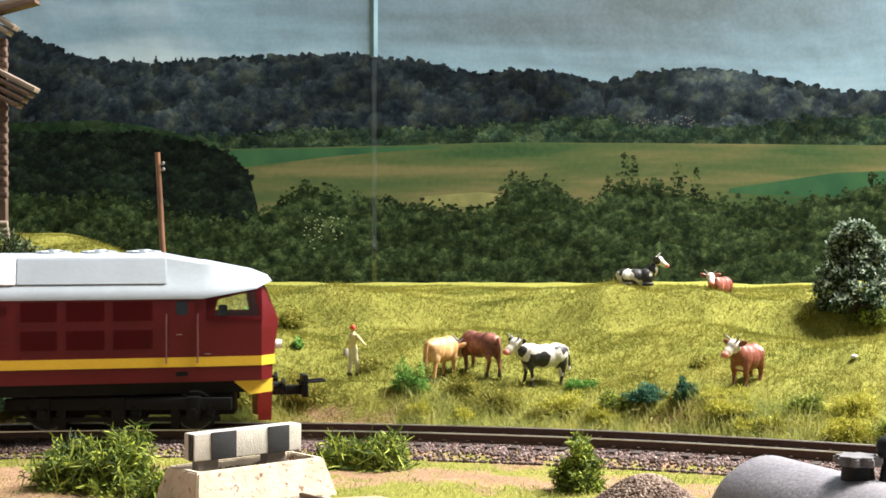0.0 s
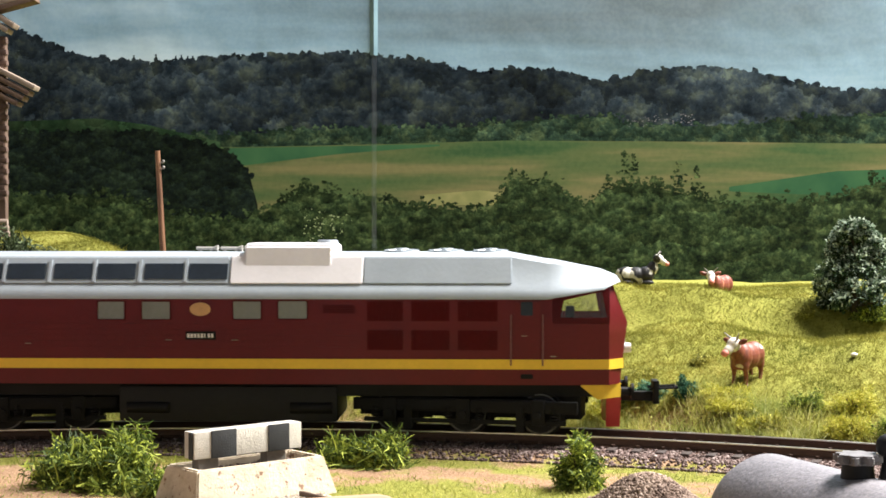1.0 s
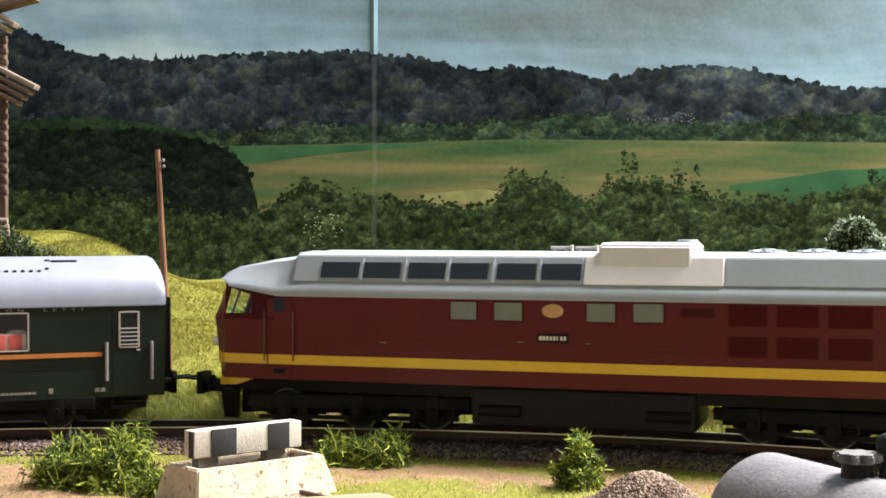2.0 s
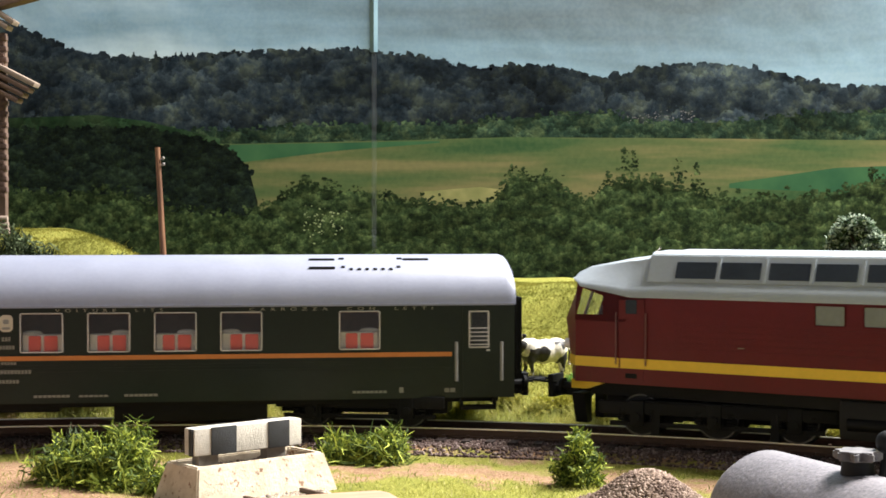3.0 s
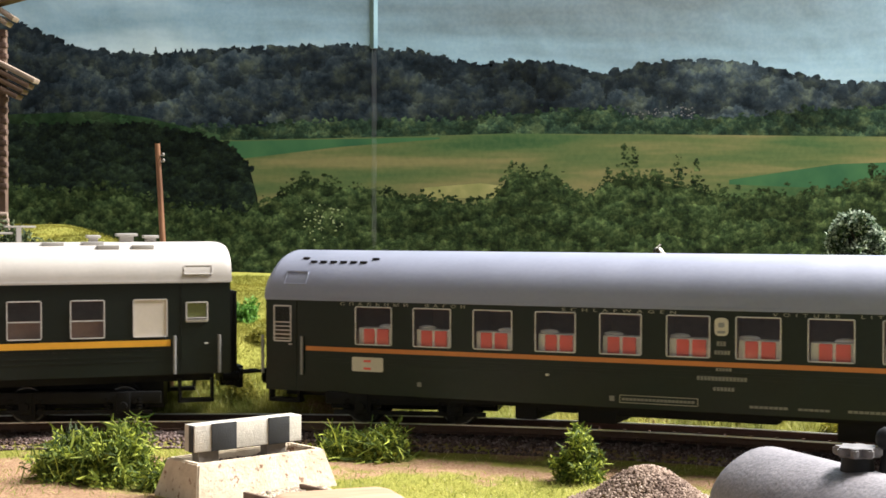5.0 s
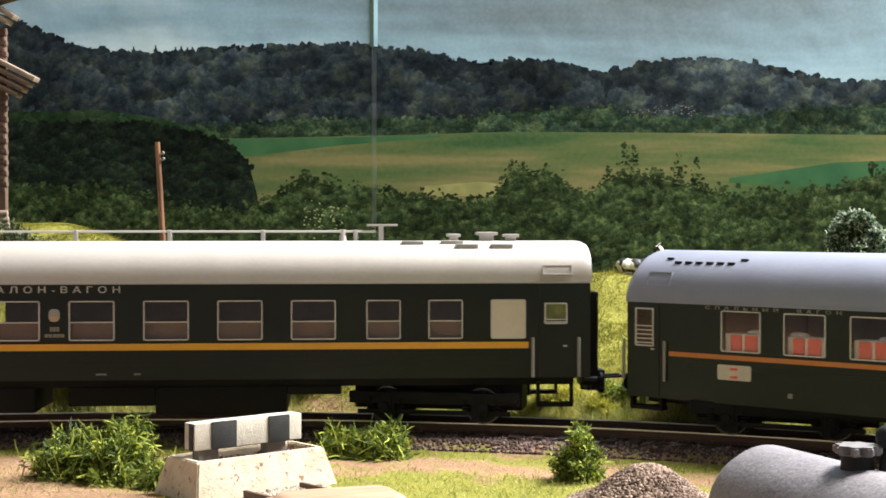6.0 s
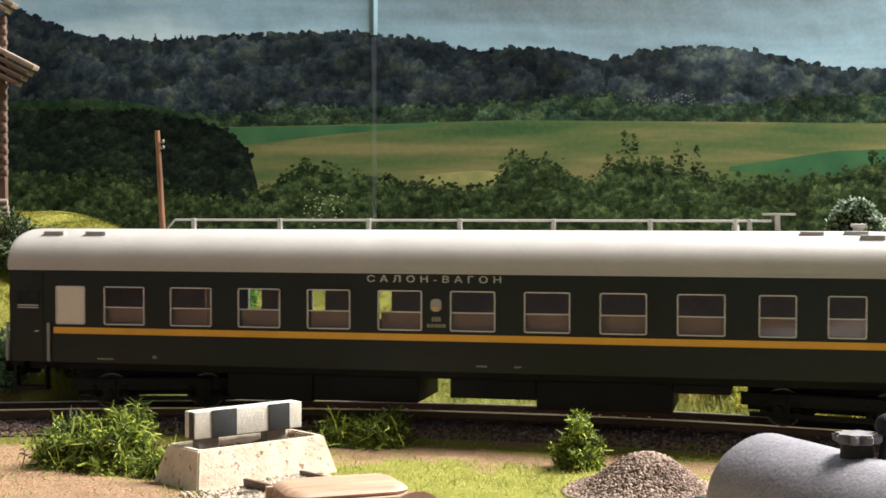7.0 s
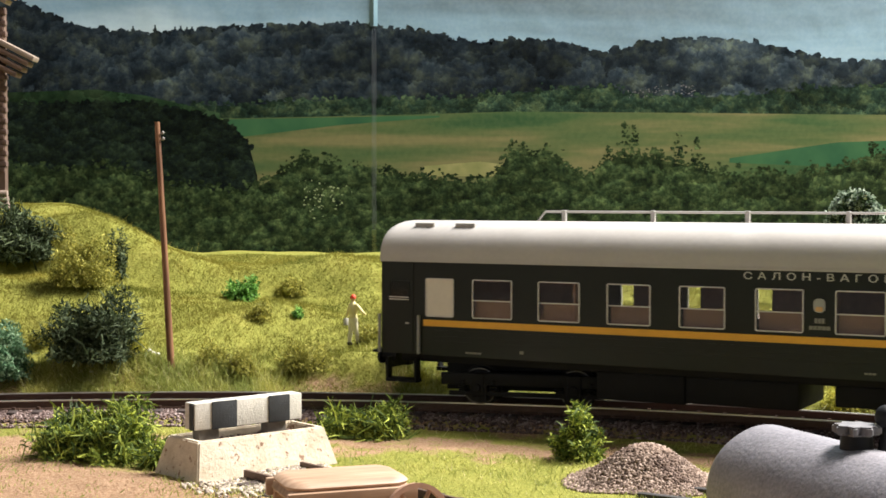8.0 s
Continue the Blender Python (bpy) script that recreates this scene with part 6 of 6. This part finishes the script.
def concrete():
    n = Nodes("stained_concrete")
    a = n.ramp([(0.3, (0.46, 0.37, 0.26)), (0.55, (0.64, 0.54, 0.41)), (0.75, (0.70, 0.62, 0.50))], n.noise(160, 6, 0.65))
    spots = n.ramp([(0.60, (1, 1, 1)), (0.68, (0.42, 0.28, 0.22))], n.noise(520, 3, 0.6))
    n.link(n.mix(1.0, a, spots, "MULTIPLY"), n.bsdf.inputs["Base Color"])
    n.bsdf.inputs["Roughness"].default_value = 0.85
    n.bump(n.noise(900, 5, 0.7), 0.6, 0.0005)
    return n.m


def buffer_stop():
    x0, y0, turn = -0.0476, 0.3560, 41.0
    z0 = -0.0064
    top = empty("buffer_stop", pose(x0, y0, z0, 0, 0, turn), label="concrete buffer stop with black and white striped beam", category="buffer stop")
    con = concrete()
    bm = bmesh.new()
    L, D, H = 0.0180, 0.0070, 0.0094
    # trough: outer slopes, a hollow for the fill
    ring_pts = []
    for l, d, z in ((L + 0.0022, D + 0.0030, 0.0), (L, D, H), (L - 0.0016, D - 0.0014, H), (L - 0.0018, D - 0.0016, H - 0.0030)):
        ring_pts.append([(-l, -d, z), (l, -d, z), (l, d, z), (-l, d, z)])
    loft(bm, ring_pts)
    bmesh.ops.bevel(bm, geom=[e for e in bm.edges], offset=0.00035, segments=2, affect="EDGES")
    part("trough", bm, con, top, "cream stained concrete trough")
    g = np.random.default_rng(3)
    pts = np.stack([g.uniform(-L + 0.002, L - 0.002, 500), g.uniform(-D + 0.002, D - 0.002, 500), H - 0.0028 + g.uniform(0, 0.0009, 500)], -1)
    scatter_stones("fill", pts, 0.0009, M_STONE, top, 4)
    white = paint("chipped_white_paint", (0.60, 0.56, 0.49), 0.7, vary=0.2, scale=300, bump=0.9)
    black = paint("chipped_black_paint", (0.025, 0.026, 0.028), 0.65, vary=0.4, scale=300, bump=0.6)
    beam = part("beam", one_box(-0.0154, 0.0154, -0.0012, 0.0034, 0.0110, 0.0174, bevel=0.0003), white, top, "white wooden beam")
    for a, b in ((-0.0108, -0.0038), (0.0054, 0.0116)):
        part("black_stripe", one_box(a, b, -0.0015, -0.0011, 0.0109, 0.0175, bevel=0.00015), black, beam, "black painted stripe")
        part("black_stripe", one_box(a, b, 0.0033, 0.0037, 0.0109, 0.0175, bevel=0.00015), black, beam, "black painted stripe")
    part("end_cap", one_box(-0.0160, -0.0153, -0.0008, 0.0006, 0.0110, 0.0174, bevel=0.0002), black, beam)
    grey = paint("weathered_post", (0.22, 0.20, 0.17), 0.8, vary=0.3)
    for x in (-0.0110, 0.0084):
        part("post", one_box(x - 0.0028, x + 0.0028, -0.0004, 0.0026, 0.0060, 0.0112, bevel=0.0003), grey, top, "grey wooden post")
    # siding that ends here
    sid = empty("siding", pose(x0, y0, 0, 0, 0, turn), label="short dead-end siding of dark rails on ashy ground", category="track", kind="structure")
    for s in (-0.0080, 0.0080):
        part("rail", one_box(s - 0.0005, s + 0.0005, -0.085, -0.0112, -0.0066, -0.0040, bevel=0.0001), M_RAIL, sid)
    for k in range(9):
        y = -0.018 - 0.0075 * k
        part("sleeper", one_box(-0.0145, 0.0145, y - 0.0013, y + 0.0013, -0.0072, -0.0056, bevel=0.0003), M_SLEEPER, sid)
    pts = np.stack([np.clip(g.normal(-0.001, 0.0085, 5200), -0.026, 0.0125 + 0.003 * g.uniform(-1, 1, 5200)), -0.0100 - np.abs(g.normal(0, 0.013, 5200)), np.full(5200, 0.0)], -1)
    rot = pose(x0, y0, 0, 0, 0, turn)
    w = np.array([(rot @ Vector(p))[:] for p in pts])
    w[:, 2] = height(w[:, 0], w[:, 1]) + 0.0002
    ash = scatter_stones("ash", w, 0.00085, M_ASH, None, 5)
    tagged(ash, label="grey and pale ash and gravel before the buffer stop", category="gravel")


M_ASH = islands("ash_gravel", [(0.0, (0.09, 0.075, 0.068)), (0.3, (0.30, 0.245, 0.195)), (0.7, (0.45, 0.37, 0.29)), (1.0, (0.60, 0.52, 0.43))], 0.9)
M_PILE = islands("pile_gravel", [(0.0, (0.11, 0.072, 0.055)), (0.5, (0.245, 0.172, 0.130)), (1.0, (0.42, 0.32, 0.26))], 0.85, 60, [(0.42, (0.45, 0.40, 0.40)), (0.56, (1, 1, 1))])


def gravel_pile():
    g = np.random.default_rng(9)
    n = 9000
    a, u = g.uniform(0, 6.283, n), np.sqrt(g.uniform(0, 1, n))
    x, y = 0.0460 + 0.0185 * u * np.cos(a), 0.3376 + 0.0175 * u * np.sin(a)
    z = height(x, y) + 0.0082 * (1 - smooth(0.05, 1.0, u)) + 0.0001
    tagged(scatter_stones("gravel_pile", np.stack([x, y, z], -1), 0.00062, M_PILE, None, 10), label="heap of tan and dark gravel on the grass", category="gravel")
    bm = bmesh.new()
    rows = [[(0.0455 + 0.0172 * q * math.cos(k * 0.2618), 0.3376 + 0.0171 * q * math.sin(k * 0.2618), -0.0072 + 0.0078 * (1 - float(smooth(0.05, 1, q)))) for k in range(24)] for q in (1.0, 0.8, 0.6, 0.4, 0.2, 0.05)]
    loft(bm, rows)
    tagged(finish(bm, "gravel_mound", paint("mound_earth", (0.10, 0.075, 0.055), 0.9, scale=300)), label="earth core under a heap of gravel", category="gravel")
    wood = paint("tarred_beam", (0.035, 0.03, 0.028), 0.7, vary=0.3)
    for x, y, r in ((0.0479, 0.3165, -32), (0.0602, 0.3240, -32)):
        ob = finish(one_box(-0.0062, 0.0062, -0.0010, 0.0010, 0, 0.0018, bevel=0.0003), "timber_beam", wood)
        ob.matrix_basis = pose(x, y, ground(x, y) - 0.0003, 0, 0, r)
        tagged(ob, label="short black tarred timber lying by the gravel heap", category="timber")


def tank():
    a, b, r = Vector((0.0587, 0.2720, 0.0056)), Vector((0.1050, 0.1580, 0.0056)), 0.0122
    top = empty("storage_tank", pose(*a, 0, 0, math.degrees(math.atan2(b.y - a.y, b.x - a.x))), label="dusty grey cylindrical model tank lying on the ground", category="tank")
    n = Nodes("dusty_grey_metal")
    n.link(n.mix(0.5, n.ramp([(0.3, (0.19, 0.175, 0.19)), (0.7, (0.34, 0.315, 0.335))], n.noise(120, 5, 0.6)), n.ramp([(0.35, (0.17, 0.165, 0.185)), (0.65, (0.36, 0.335, 0.36))], n.noise(1500, 3))), n.bsdf.inputs["Base Color"])
    n.bsdf.inputs["Roughness"].default_value = 0.55
    n.bsdf.inputs["Metallic"].default_value = 0.25
    n.bump(n.noise(1400, 3), 0.35, 0.0003)
    L = (b - a).length
    prof = [(-0.0062, 0.0004), (-0.0060, 0.0030), (-0.0050, 0.0060), (-0.0032, 0.0085), (-0.0008, 0.0108), (0.0020, r)] + [(L * k / 6, r) for k in range(1, 7)] + [(L + 0.003, 0.0095), (L + 0.006, 0.004)]
    bm = loft(bmesh.new(), [[(x, q * math.cos(k * math.pi / 24), q * math.sin(k * math.pi / 24)) for k in range(48)] for x, q in prof])
    part("shell", bm, n.m, top)
    # filler neck with a scalloped cap
    x = 0.0285
    neck = part("filler_neck", tube(bmesh.new(), (x, 0, r - 0.001), (x, 0, r + 0.0024), 0.0029, 0.0026, 24), M_BLACKISH, top, "dark filler neck")
    prof = [(x + (0.0033 + 0.0008 * math.cos(8 * t)) * math.cos(t), (0.0033 + 0.0008 * math.cos(8 * t)) * math.sin(t)) for t in np.linspace(0, 2 * math.pi, 64, endpoint=False)]
    bm = loft(bmesh.new(), [[(p, q, z) for p, q in prof] for z in (r + 0.0022, r + 0.0038)])
    bmesh.ops.bevel(bm, geom=[e for e in bm.edges if abs(e.verts[0].co.z - e.verts[1].co.z) < 1e-6], offset=0.0003, segments=2, affect="EDGES")
    part("cap", bm, paint("dusty_cap", (0.16, 0.15, 0.155), 0.6, vary=0.4, scale=500), neck, "scalloped dark cap")
    bm = tube(bmesh.new(), (x + 0.0030, 0.0028, r - 0.0012), (x + 0.0020, 0.0046, r + 0.0040), 0.0009, 0.0007, 10)
    part("lever", bm, M_BLACKISH, top, "dark lever with a ball grip")
    part("grip", ball(bmesh.new(), (x + 0.0018, 0.0048, r + 0.0050), (0.0021, 0.0021, 0.0021)), M_BLACKISH, top)
    for x in (0.006, L - 0.008):
        part("cradle", one_box(x - 0.0016, x + 0.0016, -0.0085, 0.0085, -0.0118, -0.0060, bevel=0.0004), M_SLEEPER, top)


def trolley():
    """A small beige hand car at the siding's end: planked top with rounded ends, frame, wheels with rims."""
    turn = 28
    top = empty("hand_trolley", pose(-0.0181, 0.2580, -0.0064, 0, 0, turn - 8), label="beige wooden model trolley with a rounded planked top", category="trolley")
    n = Nodes("bare_beige_wood")
    mp = n.add("ShaderNodeMapping")
    n.link(n.add("ShaderNodeTexCoord").outputs["Object"], mp.inputs["Vector"])
    mp.inputs["Scale"].default_value = (60, 700, 400)
    nz = n.add("ShaderNodeTexNoise", Scale=1.0, Detail=5.0, Roughness=0.6)
    n.link(mp.outputs[0], nz.inputs["Vector"])
    n.link(n.ramp([(0.3, (0.30, 0.175, 0.105)), (0.55, (0.44, 0.28, 0.18)), (0.75, (0.53, 0.38, 0.27))], nz.outputs["Fac"]), n.bsdf.inputs["Base Color"])
    n.bsdf.inputs["Roughness"].default_value = 0.55
    bm = loft(bmesh.new(), [[(x, y, z) for x, y in rounded(0, 0, 0.0228 - 2 * e, 0.0160 - 2 * e, 0.0042 - e, 6)] for z, e in
                            ((0.0140, 0.0012), (0.0143, 0.0005), (0.0150, 0.0), (0.0158, 0.0004), (0.0160, 0.0006), (0.0166, 0.0003), (0.0172, 0.0010), (0.0175, 0.0022))])
    part("top", bm, n.m, top, "rounded beige wooden top")
    for s in (-1, 1):
        part("side_rail", one_box(-0.0116, 0.0116, s * 0.0080 - 0.0006, s * 0.0080 + 0.0006, 0.0128, 0.0160, bevel=0.0004), n.m, top)
        for x in (-0.0095, -0.0010):
            part("leg", one_box(x - 0.0009, x + 0.0009, s * 0.0070 - 0.0008, s * 0.0070 + 0.0008, 0.0, 0.0155, bevel=0.0002), n.m, top)
    bm = bmesh.new()
    rim = [[(q * math.cos(k * math.pi / 16), y, q * math.sin(k * math.pi / 16)) for k in range(32)] for q, y in ((0.0062, -0.0006), (0.0062, 0.0006), (0.0053, 0.0006), (0.0053, -0.0006))]
    rv = [[bm.verts.new(p) for p in row] for row in rim]
    for i in range(4):
        for k in range(32):
            bm.faces.new((rv[i][k], rv[i][k - 1], rv[i - 1][k - 1], rv[i - 1][k]))
    for k in range(6):
        t = k * math.pi / 3
        tube(bm, (0, 0, 0), (0.0055 * math.cos(t), 0, 0.0055 * math.sin(t)), 0.0004, 0.0004, 6)
    wheel = part("wheel", bm, paint("tan_rim", (0.42, 0.24, 0.16), 0.5), top, "tan spoked wheel")
    wheel.matrix_basis = pose(0.0098, -0.0130, 0.0112, -8, 0, 6)
    part("axle", tube(bmesh.new(), (0.0098, -0.0132, 0.0112), (0.0098, -0.0060, 0.0124), 0.0007, 0.0007, 8), M_BLACKISH, top)
    part("axle_block", one_box(0.0082, 0.0110, -0.0074, -0.0050, 0.0108, 0.0145, bevel=0.0003), n.m, top)


def hut():
    """The corner of a timber hut on the hill: stone foot, plank wall, brick pier, boarded eaves."""
    x1, y0 = -0.1718, 0.5701
    z0 = ground(x1 - 0.01, y0 + 0.012)
    top = empty("timber_hut", pose(x1, y0, z0) @ Matrix.Scale(0.955, 4), label="weathered timber hut with brick pier and boarded eaves on the hill", category="hut")
    wood = paint("weathered_boards", (0.12, 0.072, 0.05), 0.75, vary=0.35, scale=160, bump=0.5)
    pale = paint("bleached_boards", (0.27, 0.205, 0.16), 0.75, vary=0.25, scale=200, bump=0.5)
    for k in range(3):
        part("foundation_log", tube(bmesh.new(), (-0.05, 0.001 + 0.0, 0.0012 + 0.0024 * k), (0.0036 - 0.0003 * k, 0.001, 0.0012 + 0.0024 * k), 0.0013, 0.0013, 12), pale, top, "pale rounded foundation log")
    part("wall", one_box(-0.060, -0.0135, 0.006, 0.030, 0.0, 0.0900), wood, top)
    g = np.random.default_rng(4)
    first = None
    brick_m = paint("brown_brick", (0.10, 0.060, 0.046), 0.85, vary=0.45, scale=500, bump=0.5)
    for k in range(30):
        z = 0.0148 + k * 0.0022
        for j, x in enumerate((-0.0030, 0.0003)):
            if first is None:
                first = part("brick", one_box(-0.00155, 0.00155, -0.0016, 0.0016, 0, 0.0019, bevel=0.0002), brick_m, top)
                ob = first
            else:
                ob = new("brick", first.data)
                ob.parent = top
            ob.location = (x + (0.0007 if k % 2 else -0.0003) + g.normal(0, 0.0001), 0.0030 + g.normal(0, 0.00015), z)
    part("pier_core", one_box(-0.0048, 0.0018, 0.0020, 0.0060, 0.0, 0.0815), wood, top)
    # lower and upper eaves: sloping boards side by side
    for name, px, pz, tilt, length, mat, count in (("lower_eave", 0.0150, 0.0592, 27, 0.030, wood, 4), ("upper_eave", 0.0066, 0.0842, 33, 0.026, pale, 2), ("top_eave", 0.0165, 0.0975, -15, 0.040, wood, 2)):
        for k in range(count):
            bm = one_box(-length, 0, -0.0040, 0.0040, -0.0002 - 0.0024 * k, 0.0019 - 0.0024 * k, bevel=0.0004)
            ob = part(name + "_board", bm, mat if k else pale, top)
            ob.matrix_basis = pose(px - 0.0012 * k, 0.0, pz, 0, tilt, 0)


def small_stones():
    chalk = paint("chalk_white", (0.66, 0.62, 0.55), 0.8, vary=0.2, scale=600)
    for x, y, r in ((-0.0955, 0.4746, 0.0009), (-0.0938, 0.4740, 0.0007), (-0.0923, 0.4743, 0.0008), (0.1323, 0.4727, 0.0010), (-0.1113, 0.4639, 0.0006)):
        bm = ball(bmesh.new(), (0, 0, r * 0.4), (r * 1.2, r, r * 0.7), None, 8, 6)
        ob = finish(bm, "pebble", chalk)
        ob.location = (x, y, ground(x, y) + 0.0006)
        tagged(ob, label="small chalk-white pebble in the grass", category="stone", group="pebbles in the meadow")


small_stones()
grass()
planting()
tree(0.1578, 0.5641, 0.0345, 0.0155, "dense dark green tree with pale leaf tips, top light in their colour, on the slope")
herd()
walker()
pole()
buffer_stop()
gravel_pile()
tank()
trolley()
hut()


# ---- what moves: the train rolls along the curve, its wheels turn ----
ANGLES = ((0, -0.22780), (0.5, -0.09444), (1, 0.03271), (1.5, 0.16733), (3, 0.56301), (3.5, 0.69960), (4, 0.83440),
          (4.5, 0.96360), (6, 1.36750), (6.5, 1.51070), (7, 1.65640), (7.5, 1.79680), (8, 1.93450))


def along(t):
    """The locomotive's angle on the curve at t seconds: a smooth line through the known angles."""
    ts, a = [p[0] for p in ANGLES], [p[1] for p in ANGLES]
    slopes = [(a[min(i + 1, len(a) - 1)] - a[max(i - 1, 0)]) / (ts[min(i + 1, len(a) - 1)] - ts[max(i - 1, 0)]) for i in range(len(a))]
    i = max(0, min(len(ts) - 2, next((k for k in range(len(ts) - 1) if t <= ts[k + 1]), len(ts) - 2)))
    h = ts[i + 1] - ts[i]
    u = (t - ts[i]) / h
    return ((2 * u ** 3 - 3 * u ** 2 + 1) * a[i] + (u ** 3 - 2 * u ** 2 + u) * h * slopes[i] + (-2 * u ** 3 + 3 * u ** 2) * a[i + 1] + (u ** 3 - u ** 2) * h * slopes[i + 1])


def motions():
    times = [k * 0.2 for k in range(41)]
    for car, lag, pivot in ((loco, 0.0, 0.0690), (sleeper_car, -0.6848, 0.0969), (saloon, -1.4336, 0.0999)):
        rb = math.sqrt(R * R - pivot * pivot)
        rows = []
        for t in times:
            a = along(t) + lag
            rows.append((t, pose(CX + rb * math.sin(a), CY + rb * math.cos(a), 0, 0, 0, -math.degrees(a))))
        walk(car, rows)
    fine = [k / 15 for k in range(121)]
    for w, x, r in ROLLING:
        walk(w, [(t, pose(x, 0, r, 0, math.degrees(along(t) * R / r), 0)) for t in fine])


motions()
